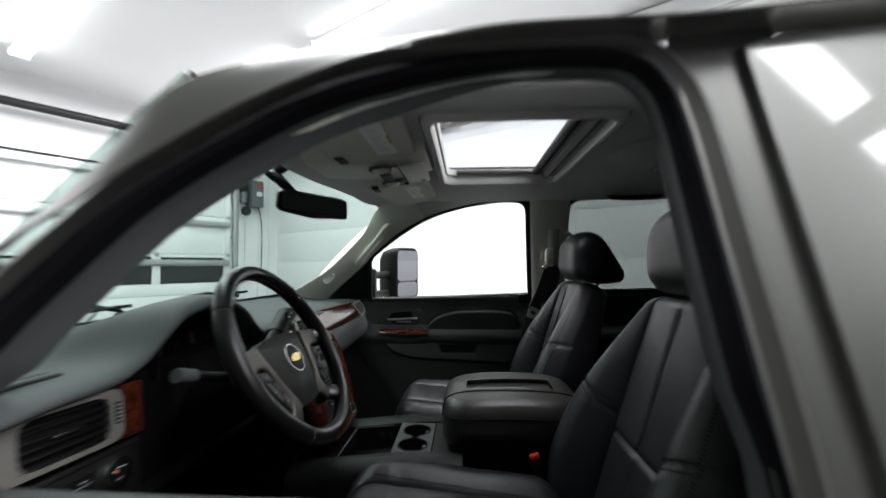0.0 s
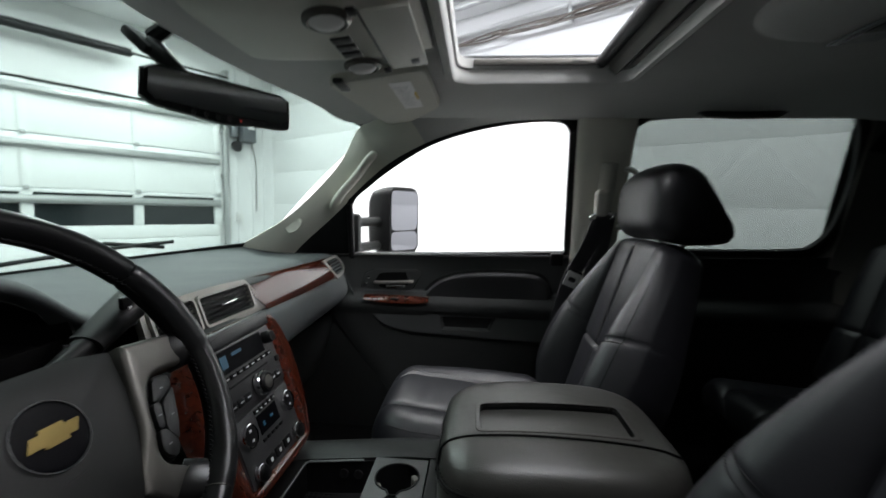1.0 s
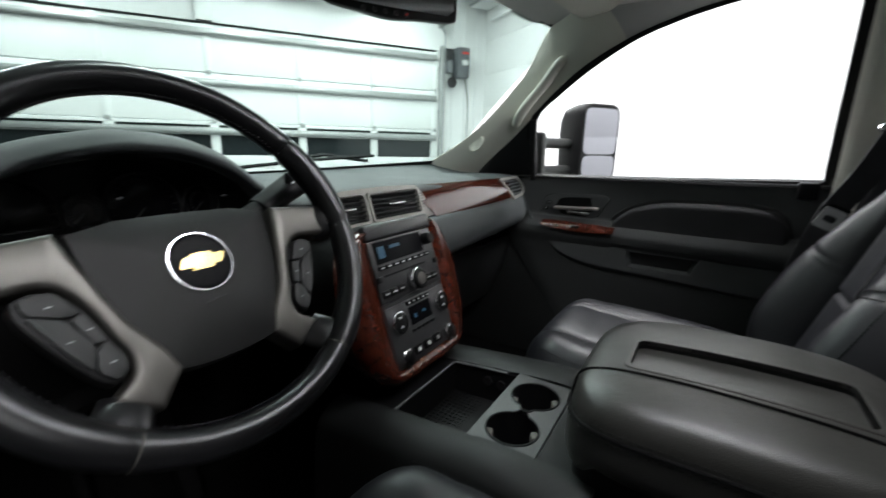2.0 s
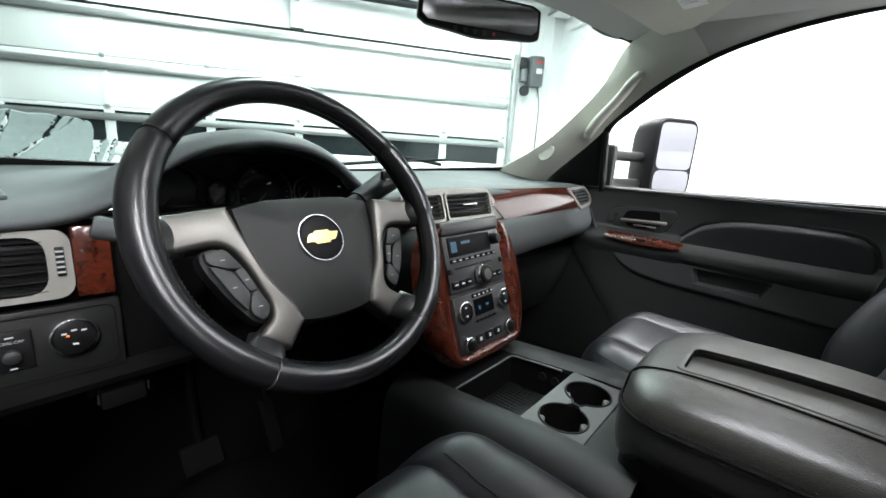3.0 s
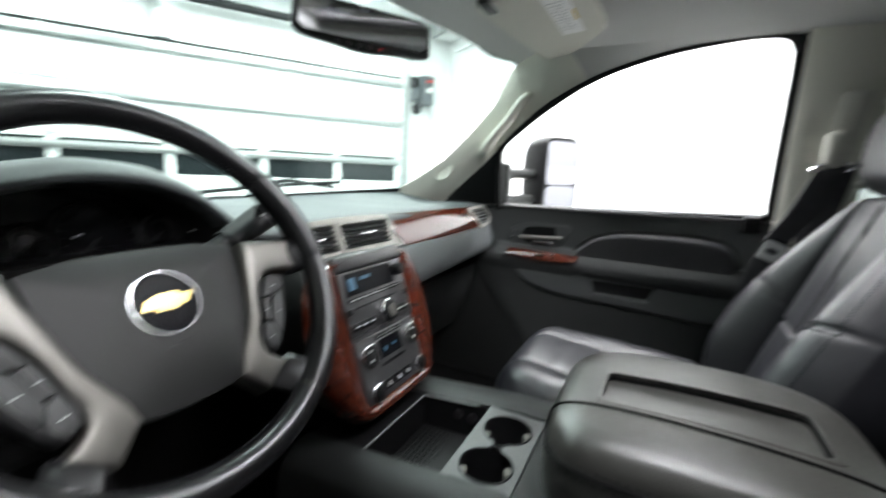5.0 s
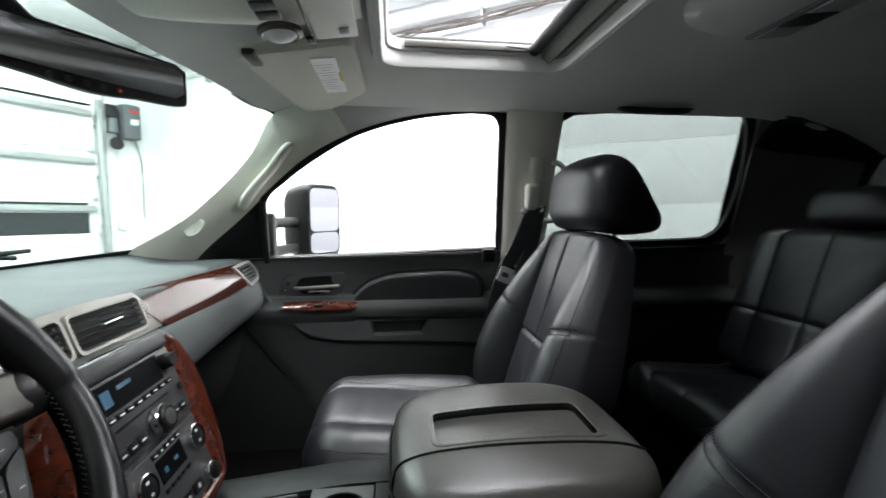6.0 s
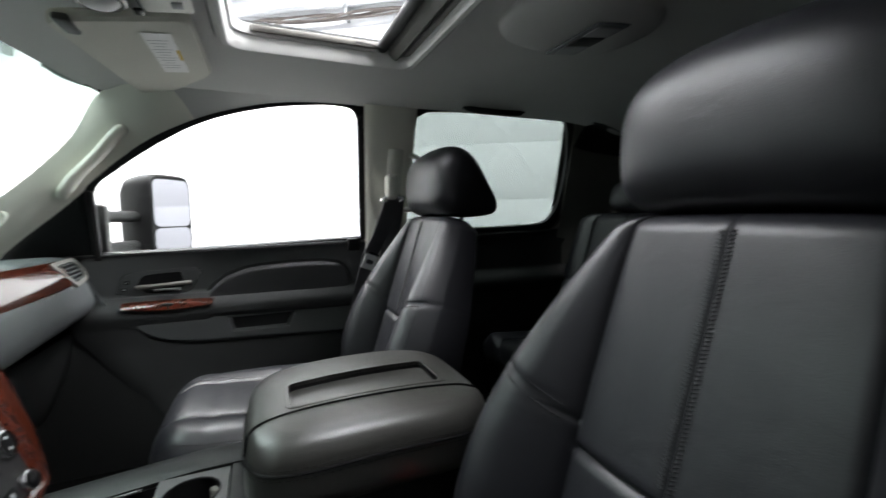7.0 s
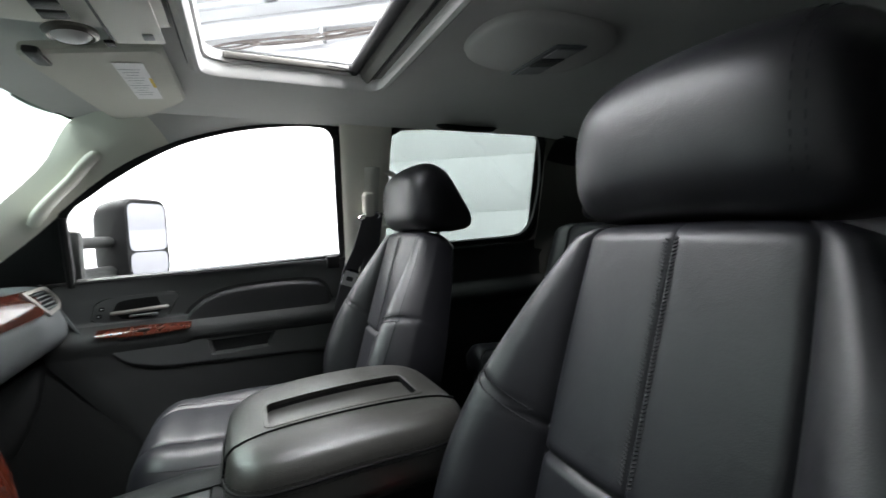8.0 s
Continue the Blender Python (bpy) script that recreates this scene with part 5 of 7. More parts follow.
def build_wheel():
    w = thing("steering_wheel", "black leather steering wheel with satin silver spokes", "steering wheel", at=WHEEL.translation)

    def rim_point(a, out=0.0, up=0.0):
        return WHEEL @ Vector(((RIM + out) * math.cos(a), (RIM + out) * math.sin(a), up))

    def torus(u, v):
        a, b = 2 * math.pi * v, 2 * math.pi * u
        deg = math.degrees(a) % 360
        fat = 1.0 + 0.16 * (bump_at(deg, 15, 22) + bump_at(deg, 165, 22)) + 0.1 * (bump_at(deg, 225, 12) + bump_at(deg, 315, 12))
        r = 0.0152 * fat
        for c in (36, 144, 236, 304):
            r -= 0.0016 * bump_at(deg, c, 0.6)
        return rim_point(a, r * math.cos(b), r * 1.08 * math.sin(b))
    bm = bmesh.new()
    n, k = 240, 18
    rows = [[bm.verts.new(torus(i / k, j / n)) for i in range(k)] for j in range(n)]
    for j in range(n):
        for i in range(k):
            bm.faces.new((rows[j][i], rows[j][(i + 1) % k], rows[(j + 1) % n][(i + 1) % k], rows[(j + 1) % n][i]))
    rim = part("rim", bm, RIM_LEATHER, w, "worn black leather rim")
    bm = bmesh.new()
    for i in range(190):
        a = 2 * math.pi * i / 190
        p, q = rim_point(a, -0.0163, 0.004), rim_point(a + 0.02, -0.0163, 0.0)
        tube([p, q], 0.0009, 5, bm=bm)
    part("stitching", bm, STITCH, rim)
    for c in (36, 144, 236, 304):
        a = radians(c)
        bm = tube([rim_point(a, 0.0155 * math.cos(t), 0.0162 * math.sin(t)) for t in [math.pi * i / 12 - 0.3 for i in range(15)]], 0.0011, 5)
        part("seam", bm, BLACK if c < 200 else SILVER, rim)
    # spokes: leather roots and silver covers
    def flat(pts, h0, h1, mat, name, label="", bevel=0.004):
        out = [WHEEL @ Vector((p[0], p[1], h0)) for p in rounded(pts, 0.012, 4)]
        return part(name, slab(out, h1 - h0, WHEEL.to_3x3() @ Vector((0, 0, 1)), bevel=bevel), mat, w, label)

    for s in (-1, 1):
        def mx(pts):
            return [(s * x, y) for x, y in (pts if s < 0 else pts[::-1])]
        # an arch-shaped cover: upper bar to the rim, narrow inner leg down to the lower spoke
        arch = [(0.172, 0.0265), (0.134, 0.03), (0.1, 0.033), (0.0941, 0.0128), (0.088, -0.008), (0.0803, -0.034), (0.072, -0.057), (0.0524, -0.089), (0.0467, -0.108), (0.07, -0.1345), (0.107, -0.115), (0.0855, -0.0995), (0.0805, -0.0835), (0.0868, -0.0636), (0.095, -0.0368), (0.107, -0.0165), (0.1271, -0.0098), (0.172, -0.014)]
        sm = smooth_loop(mx(arch), 4)
        bm = bmesh.new()
        rows = []
        for off, h in ((0.0, -0.03), (0.0, -0.009), (-0.0012, -0.0065), (-0.0035, -0.0045), (-0.006, -0.0036)):
            rows.append([bm.verts.new(WHEEL @ Vector((p.x, p.y, h + 0.006 * min(0, p.y + 0.06) / 0.07))) for p in offset_loop(sm, off)])
        for r0, r1 in zip(rows, rows[1:]):
            for i in range(len(r0)):
                j = (i + 1) % len(r0)
                bm.faces.new((r0[i], r0[j], r1[j], r1[i]))
        f = bm.faces.new(rows[-1])
        bmesh.ops.triangulate(bm, faces=[f])
        part("spoke_cover", bm, SILVER, w, "satin silver spoke cover")
        # leather blends at the rim
        for a0, a1, wd in ((math.pi / 2 - s * (math.pi / 2 - 0.03), 0.03, 0.03), (-math.pi / 2 + s * 0.66, 0.03, 0.03)):
            d = Vector((math.cos(a0), math.sin(a0)))
            pts = [WHEEL @ Vector((d.x * r, d.y * r, z)) for r, z in ((0.182, -0.002), (0.168, -0.006), (0.15, -0.018))]
            part("spoke_root", tube(pts, [wd * 0.7, wd * 0.75, wd * 0.7], 14, flat=0.4, up=WHEEL.to_3x3() @ Vector((0, 0, 1))), RIM_LEATHER, w)
        # button pod inside the arch
        pod = [(0.1385, -0.0125), (0.112, -0.0115), (0.0965, -0.0367), (0.0875, -0.0635), (0.08, -0.0835), (0.0862, -0.0965), (0.0962, -0.101), (0.1075, -0.0872), (0.121, -0.0655), (0.137, -0.031)]
        p = flat(mx(pod), -0.03, -0.012, BLACK, "button_pod", "black button pod", 0.002)
        keys = (((0.1344, -0.0151), (0.113, -0.014), (0.0991, -0.0364), (0.1104, -0.0385), (0.1333, -0.0286)),
                ((0.1095, -0.0396), (0.0981, -0.0372), (0.0904, -0.0629), (0.0997, -0.0656)),
                ((0.0992, -0.0667), (0.0902, -0.064), (0.082, -0.0827), (0.0864, -0.094), (0.0953, -0.0981), (0.1048, -0.0863)),
                ((0.1332, -0.03), (0.1113, -0.0395), (0.0985, -0.0668), (0.106, -0.0851), (0.1177, -0.0653)))
        for key in keys:
            out = [WHEEL @ Vector((x, y, -0.012)) for x, y in rounded(offset_loop([Vector(q) for q in mx(key)], -0.0006), 0.004, 3)]
            part("button", slab(out, 0.006, WHEEL.to_3x3() @ Vector((0, 0, 1)), bevel=0.0012), TRIM_DARK, p, "charcoal rubber button")
            cx, cy = s * sum(q[0] for q in key) / len(key), sum(q[1] for q in key) / len(key)
            part("marking", plate(WHEEL @ Matrix.Translation((cx, cy, -0.006)), 0.0042, 0.0011, 0.0004, 0), INK, p, "small grey symbol bar", smooth=False)
    # hub pad
    hub = [(-0.093, 0.044), (-0.055, 0.052), (0.055, 0.052), (0.093, 0.044), (0.088, 0.002), (0.078, -0.044), (0.058, -0.088), (0.03, -0.1), (-0.03, -0.1), (-0.058, -0.088), (-0.078, -0.044), (-0.088, 0.002)]
    sm = smooth_loop(hub, 5)

    def pad(u, v):
        i = u * len(sm)
        a, b = sm[int(i) % len(sm)], sm[(int(i) + 1) % len(sm)]
        p = a.lerp(b, i - int(i))
        k = 1 - v
        c = Vector((0, -0.012))
        q = c + (p - c) * k
        z = -0.012 + 0.014 * (1 - k ** 2.5) if v > 0 else -0.034
        return WHEEL @ Vector((q.x, q.y - 0.012, z))
    bm = surf(lambda u, v: pad(u, [0, 0.012, 0.04, 0.1, 0.2, 0.35, 0.5, 0.7, 0.9, 0.99][int(round(v * 9))]), len(sm), 9, wrap=True)
    part("airbag_cover", bm, HUB, w, "charcoal airbag cover")
    for p0, p1 in (((-0.05, 0.055), (-0.045, 0.056)), ((0.045, 0.05), (0.05, 0.049)), ((-0.012, -0.058), (0.008, -0.056))):
        part("scuff", tube([WHEEL @ Vector((*p0, 0.0)), WHEEL @ Vector((*p1, 0.0))], 0.0012, 5), BLACK, w)
    e = WHEEL @ Matrix.Translation((-0.003, -0.018, 0.0)) @ Matrix.Scale(0.86, 4)
    badge = part("emblem", lathe([(0, 0.004), (0.03, 0.004), (0.0325, 0.0037), (0.0333, 0.003), (0.0335, 0.0)], e, 40), LCD, w, "black round emblem")
    part("emblem_ring", lathe([(0.0335, 0.0), (0.0338, 0.0045), (0.0349, 0.0045), (0.0354, 0.0)], e, 40), CHROME, badge, "chrome ring")
    bow = [(-0.027, -0.006), (-0.02, 0.006), (-0.011, 0.006), (-0.011, 0.0095), (0.012, 0.0095), (0.012, 0.006), (0.027, 0.006), (0.02, -0.006), (0.011, -0.006), (0.011, -0.0095), (-0.012, -0.0095), (-0.012, -0.006)]
    part("emblem_bar", slab([e @ Vector((x, y, 0.0045)) for x, y in bow], 0.002, e.to_3x3() @ Vector((0, 0, 1))), GOLD, badge, "plain gold badge shape")
    # column shroud and stalks
    n = WHEEL.to_3x3() @ Vector((0, 0, 1))
    c = WHEEL.translation
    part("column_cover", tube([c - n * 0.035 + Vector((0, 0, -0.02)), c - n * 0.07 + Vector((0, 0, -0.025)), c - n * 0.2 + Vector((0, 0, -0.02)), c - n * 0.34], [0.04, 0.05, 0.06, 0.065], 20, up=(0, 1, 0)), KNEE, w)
    st = thing("turn_signal_stalk", "black turn signal stalk with a round end", "stalk", at=c - n * 0.1)
    a, b = c - n * 0.085 + Vector((0, -0.05, 0.0)), Vector((-0.33, -0.627, 1.197))
    part("lever", tube([a, a.lerp(b, 0.8)], 0.009, 10), BLACK, st)
    part("tip", tube([a.lerp(b, 0.76), a.lerp(b, 0.97), b], [0.0115, 0.0125, 0.0115], 16), DASH, st, "dark grey round end")
    sh = thing("gear_lever", "black column gear lever with a rocker switch", "gear lever", at=c - n * 0.1)
    a, b = c - n * 0.1 + Vector((0, 0.04, 0.02)), Vector((-0.33, -0.235, 1.235))
    part("lever", tube([a, a.lerp(b, 0.6), b], [0.012, 0.013, 0.015], 12), BLACK, sh)
    k = part("grip", tube([a.lerp(b, 0.62), b + (b - a).normalized() * 0.03], [0.021, 0.027], 14, flat=0.7), BLACK, sh)
    d = (b - a).normalized()
    part("rocker_switch", rbox(b + d * 0.006 + Vector((0.014, -0.005, 0.009)), (0.008, 0.034, 0.022), 0.003), BLACK, sh, "black rocker switch")
    for i in (0.0, 0.016):
        part("marking", rbox(b + d * (i - 0.002) + Vector((0.0185, -0.006, 0.009)), (0.0016, 0.006, 0.003), 0, None), MARK, k, "small white mark", smooth=False)


build_seat(-0.456, "black leather driver's seat with stitched seams", 0.034)
build_seat(0.43, "black leather passenger seat beside the closed door")
build_rear_seat()
build_belt(1)
build_wheel()


# ---- dashboard ----
def lettering(words, size, m):
    """Flat words in the built-in font, lying on the plane of m."""
    c = bpy.data.curves.new("words", "FONT")
    c.body, c.size, c.align_x, c.align_y, c.resolution_u, c.extrude = words, size, "CENTER", "CENTER", 2, 0.00008
    ob = new("words", c)
    me = bpy.data.meshes.new_from_object(ob)
    bm = bmesh.new()
    bm.from_mesh(me)
    bm.transform(m)
    bpy.data.objects.remove(ob)
    return bm




def air_vent(parent, m, w, h, label, slats=6, thumb=True):
    """A vent: dark recess, slats and a chrome thumb tab on face m."""
    v = part("air_vent", plate(m @ Matrix.Translation((0, 0, -0.012)), w, h, 0.012, 0.006), BLACK, parent, label)
    for i in range(slats):
        y = -h / 2 + h * (i + 0.5) / slats
        part("slat", rbox(m @ Vector((0, y, 0.002)), (w * 0.96, 0.0022, 0.009), 0.0008, m.to_3x3() @ Euler((radians(30), 0, 0)).to_matrix()), BLACK, v)
    if thumb:
        part("thumb_tab", rbox(m @ Vector((0, 0.001, 0.006)), (w * 0.34, 0.005, 0.006), 0.002, m.to_3x3()), CHROME, v, "chrome vent tab")
    return v


def frame_plate(m, outer, holes, d, mat, parent, name, label=""):
    """A face plate: an outline in 2D with one rounded hole."""
    o = [m @ Vector((p.x, p.y, 0)) for p in outer]
    i = [m @ Vector((p.x, p.y, 0)) for p in holes]
    return part(name, ring(o, i, d, m.to_3x3() @ Vector((0, 0, 1))), mat, parent, label)


def rect_loop(w, h, r, n=6, c=(0, 0)):
    return [Vector((p.x + c[0], p.y + c[1])) for p in rounded([(-w / 2, -h / 2), (w / 2, -h / 2), (w / 2, h / 2), (-w / 2, h / 2)], r, n)]


def build_dash():
    d = thing("dashboard", "dark grey dashboard with silver vents and red wood trim", "dashboard", at=(-0.6, 0, 0.95))

    rise = lerp_fine([(-0.83, 0.0), (-0.68, 0.001), (-0.64, 0.004), (-0.605, 0.014), (-0.575, 0.032), (-0.55, 0.054), (-0.52, 0.075), (-0.48, 0.09), (-0.404, 0.103), (-0.33, 0.097), (-0.28, 0.079), (-0.243, 0.052), (-0.215, 0.026), (-0.19, 0.01), (-0.16, 0.001), (0.83, 0.0)])

    def pad(u, v):
        y = -0.83 + 1.66 * v
        s = y / 0.7
        h = rise(y)
        q = min(1.0, h / 0.06)
        keys = [(-0.985 + 0.26 * s * s, 1.203 + 0.034 * s * s, 0), (-0.8 + 0.12 * s * s, 1.205 + 0.014 * s * s, 0.12), (-0.65 + 0.04 * s * s, 1.204, 0.52), (-0.53, 1.204, 0.86), (-0.46, 1.205, 0.99), (-0.43, 1.202, 1), (-0.413, 1.194, 1), (-0.412 + 0.004 * q, 1.186, 1), (-0.43, 1.18, 1), (-0.46 + 0.03 * q, 1.178, 1)]
        c = spline([(x, 0, z + h * k) for x, z, k in keys], 60)
        p = c[int(round(u * 60))].copy()
        p.y = y
        if abs(y) > 0.72:
            p.z -= 0.6 * (abs(y) - 0.72) ** 2
        return p
    part("dash_pad", surf(pad, 60, 166, 0.006), DASH, d, "dark grey padded dash top with an instrument hood")
    part("backing", rbox((-0.5, 0, 1.08), (0.1, 1.6, 0.2), 0.02), BLACK, d)
    # slot vents on top near the windshield
    part("defrost_vent", surf(lambda u, v: Vector((-0.9 + 0.04 * u + 0.12 * (v - 0.5) ** 2, -0.45 + 0.9 * v, 1.2)), 2, 20, 0.004), BLACK, d)
    rim = part("demister_rim", rbox((-0.503, -0.732, 1.2115), (0.066, 0.112, 0.007), 0.0033, None, seg=3), DASH, d)
    part("demister_slot", rbox((-0.503, -0.732, 1.2140), (0.04, 0.096, 0.004), 0.0018), BLACK, rim, "dark demister slot")

    # passenger side: rolled lower pad
    def roll(u, v):
        y = 0.14 + 0.695 * v
        keys = [(-0.44, 1.12), (-0.39, 1.122), (-0.368, 1.117), (-0.353, 1.085), (-0.347, 1.05), (-0.36, 1.024), (-0.395, 1.01), (-0.46, 1.006)]
        p = spline([(x, 0, z) for x, z in keys], 24)[int(round(u * 24))].copy()
        p.y = y
        end = max(0.0, (y - 0.7) / 0.13)
        p.x -= 0.03 * end ** 2
        p.z += 0.012 * v + (1 - u) * 0.006 * v + u * 0.016 * v
        return p
    part("lower_pad", surf(roll, 24, 24, 0.006), DASH, d, "dark grey lower dash pad")
    part("glove_box", surf(lambda u, v: Vector((-0.43 + 0.02 * math.sin(math.pi * u) - 0.08 * u, 0.16 + 0.66 * v, 0.978 - 0.25 * u)), 12, 8, 0.008), TRIM_DARK, d, "charcoal glove box door")

    # wood strip on the passenger side, bowed, with the end vent
    def face_x(z):
        return -0.368 - 0.5 * (z - 1.125)

    def strip(u, v):
        y = 0.24 - 0.08 * v + (0.415 + 0.105 * v) * u
        z = 1.123 + 0.015 * u + (0.079 - 0.02 * u) * v
        return Vector((face_x(z) + 0.005 * math.sin(math.pi * v) + 0.009 * (1 - v ** 3) - 0.022 * (1 - u) ** 1.5, y, z))
    part("wood_trim", surf(strip, 30, 10, 0.006), WOOD, d, "glossy red burl wood trim")
    m = axes((face_x(1.163) + 0.007, 0.715, 1.163), (-0.06, 1, 0.02), (-0.5, 0, 1))
    bez = smooth_loop([(-0.102, 0.041), (-0.04, -0.038), (0.045, -0.032), (0.085, -0.014), (0.092, 0.006), (0.075, 0.028), (0.04, 0.041)], 5)
    hole = smooth_loop([(-0.074, 0.032), (-0.032, -0.027), (0.04, -0.023), (0.07, -0.01), (0.075, 0.006), (0.062, 0.021), (0.032, 0.032)], 5)
    frame_plate(m, bez, hole, 0.006, BEZEL, d, "vent_bezel", "satin silver bezel")
    v = part("air_vent", slab([m @ Vector((p.x, p.y, -0.006)) for p in offset_loop(hole, 0.003)], 0.004, m.to_3x3() @ Vector((0, 0, 1))), BLACK, d, "black end air vent")
    for i in range(5):
        q = -0.019 + 0.0115 * i
        x0, x1 = -0.05 - 0.7 * q, 0.068 - 18 * q * q
        part("slat", rbox(m @ Vector(((x0 + x1) / 2, q, 0.002)), (x1 - x0, 0.0024, 0.008), 0.0008, m.to_3x3() @ Euler((radians(30), 0, 0)).to_matrix()), DASH, v)
    # rounded end of the dash beside the door
    def end_cap(u, v):
        z = 1.206 - 0.2 * u
        y = 0.79 + 0.05 * v
        return Vector((face_x(z) - 0.004 - 0.07 * v * v + (0.02 if z < 1.1 else 0) * 0, y, z - 0.02 * v * v * (1 - u)))
    part("end_cap", surf(end_cap, 16, 8, 0.006), DASH, d)
    # silver joint between wood and vents, with the thumb wheel
    cv = axes((-0.404, 0.014, 1.168), (0, 1, 0), (-0.35, 0, 1))
    outer = [Vector(p) for p in smooth_loop([(-0.14, -0.038), (-0.135, 0.03), (-0.07, 0.04), (0.08, 0.042), (0.172, 0.038), (0.2, 0.0), (0.234, -0.042), (0.0, -0.042)], 3)]
    part("vent_panel", slab([cv @ Vector((p.x, p.y, -0.004)) for p in outer], 0.012, cv.to_3x3() @ Vector((0, 0, 1)), bevel=0.003), BEZEL, d, "satin silver centre vent panel")
    for c, w in ((-0.07, 0.1), (0.08, 0.165)):
        f = cv @ Matrix.Translation((c, 0.0, 0.0085))
        air_vent(d, f, w, 0.056, "black centre air vent", 6)
        frame_plate(f, rect_loop(w + 0.012, 0.066, 0.014), rect_loop(w, 0.056, 0.01), 0.007, BEZEL, d, "vent_bezel", "satin silver bezel")
    f = cv @ Matrix.Translation((0.176, 0.0, 0.008))
    wb = part("thumb_wheel", plate(f, 0.009, 0.036, 0.003, 0.002), BLACK, d)
    for i in range(5):
        part("wheel_ridge", plate(f @ Matrix.Translation((0, -0.013 + 0.0065 * i, 0.003)), 0.006, 0.002, 0.002, 0), INK, wb, smooth=False)

    # driver's end: vent, wood, switch panel
    lv = axes((-0.428, -0.72, 1.141), (0.12, 1, 0), (-0.1, 0, 1))
    frame_plate(lv, [Vector(p) for p in rect_loop(0.172, 0.08, 0.02, c=(0.0, 0))], rect_loop(0.122, 0.066, 0.022, c=(0.003, 0.0)), 0.01, BEZEL, d, "vent_bezel", "satin silver bezel")
    air_vent(d, lv @ Matrix.Translation((0.003, 0, 0.004)), 0.124, 0.068, "black driver's air vent", 6)
    f = lv @ Matrix.Translation((0.0755, 0.003, 0.01))
    tw = part("thumb_wheel", plate(f, 0.008, 0.034, 0.003, 0.002), BLACK, d)
    for i in range(5):
        part("wheel_ridge", plate(f @ Matrix.Translation((0, -0.012 + 0.006 * i, 0.003)), 0.007, 0.002, 0.002, 0), INK, tw, smooth=False)
    part("wood_trim", plate(lv @ Matrix.Translation((0.1045, 0.0, -0.002)), 0.036, 0.084, 0.01, 0.003), WOOD, d, "glossy red burl wood trim")
    sp = axes((-0.42, -0.685, 1.045), (0.06, 1, 0), (-0.06, 0, 1))
    panel = part("switch_panel", plate(sp @ Matrix.Translation((-0.01, 0, -0.006)), 0.2, 0.092, 0.01, 0.006), HUB, d, "charcoal switch panel")
    part("panel_line", ring([sp @ Vector((p.x, p.y, 0.004)) for p in rect_loop(0.168, 0.078, 0.012)], [sp @ Vector((p.x, p.y, 0.004)) for p in rect_loop(0.164, 0.074, 0.011)], 0.001, sp.to_3x3() @ Vector((0, 0, 1))), BLACK, panel)
    k = part("drive_selector", knob(sp, (0.042, 0.006), 0.021, 0.012), BLACK, panel, "black four-wheel-drive dial with a chrome ring")
    part("dial_ring", lathe([(0.021, 0.0), (0.0228, 0.0), (0.0228, 0.012), (0.021, 0.0125)], sp @ Matrix.Translation((0.042, 0.006, 0)), 32), CHROME, k)
    for x, y in ((-0.012, 0.008), (0.0, 0.012), (0.012, 0.01), (0.0, -0.011)):
        part("marking", plate(sp @ Matrix.Translation((0.042 + x * 0.75, 0.006 + y * 0.75, 0.0125)), 0.005, 0.002, 0.0004, 0), MARK, k, "small white symbol bar", smooth=False)
    part("indicator", plate(sp @ Matrix.Translation((0.036, 0.009, 0.0125)), 0.0025, 0.002, 0.0006, 0), ORANGE, k, "lit orange dot", smooth=False)
    q = part("switch_block", plate(sp @ Matrix.Translation((-0.011, 0.002, 0.004)), 0.034, 0.046, 0.004, 0.003), BLACK, panel)
    part("lamp_switch", knob(sp @ Matrix.Translation((-0.055, 0.002, 0.004)), (0, 0), 0.019, 0.016), BLACK, panel, "round black lamp switch")
    part("switch_knob", knob(sp @ Matrix.Translation((-0.012, -0.003, 0.008)), (0, 0), 0.008, 0.008), TRIM_DARK, q)
    part("lettering", lettering("DOME OFF", 0.0047, sp @ Matrix.Translation((-0.012, 0.0125, 0.0082))), INK, q, "pale grey words", smooth=False)
    for y, w in ((0.0185, 0.007), (-0.018, 0.006)):
        part("marking", plate(sp @ Matrix.Translation((-0.012, y, 0.008)), w, 0.0014, 0.0004, 0), MARK, q, "small white symbol bar", smooth=False)
    # knee panel, footwell shade put into its black, and what hangs under it
    KNEE_LINE = ((-0.42, 1.0), (-0.411, 0.994), (-0.408, 0.986), (-0.412, 0.978), (-0.425, 0.974), (-0.47, 0.968), (-0.54, 0.955), (-0.62, 0.935), (-0.695, 0.91))

    def knee(u, v):
        y = -0.82 + 0.66 * v
        x, z = KNEE_LINE[int(round(u * 8))]
        return Vector((x, y, z))
    part("knee_panel", surf(knee, 8, 12, 0.006), KNEE, d, "knee panel with the footwell's shade in its black")
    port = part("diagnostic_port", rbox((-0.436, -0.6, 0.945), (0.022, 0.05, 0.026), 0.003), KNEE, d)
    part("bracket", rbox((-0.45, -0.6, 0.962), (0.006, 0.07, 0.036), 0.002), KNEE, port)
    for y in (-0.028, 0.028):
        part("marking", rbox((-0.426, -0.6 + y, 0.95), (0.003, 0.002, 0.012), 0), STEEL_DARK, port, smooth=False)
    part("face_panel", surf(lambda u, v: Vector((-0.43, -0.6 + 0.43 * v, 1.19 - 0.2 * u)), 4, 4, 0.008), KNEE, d)

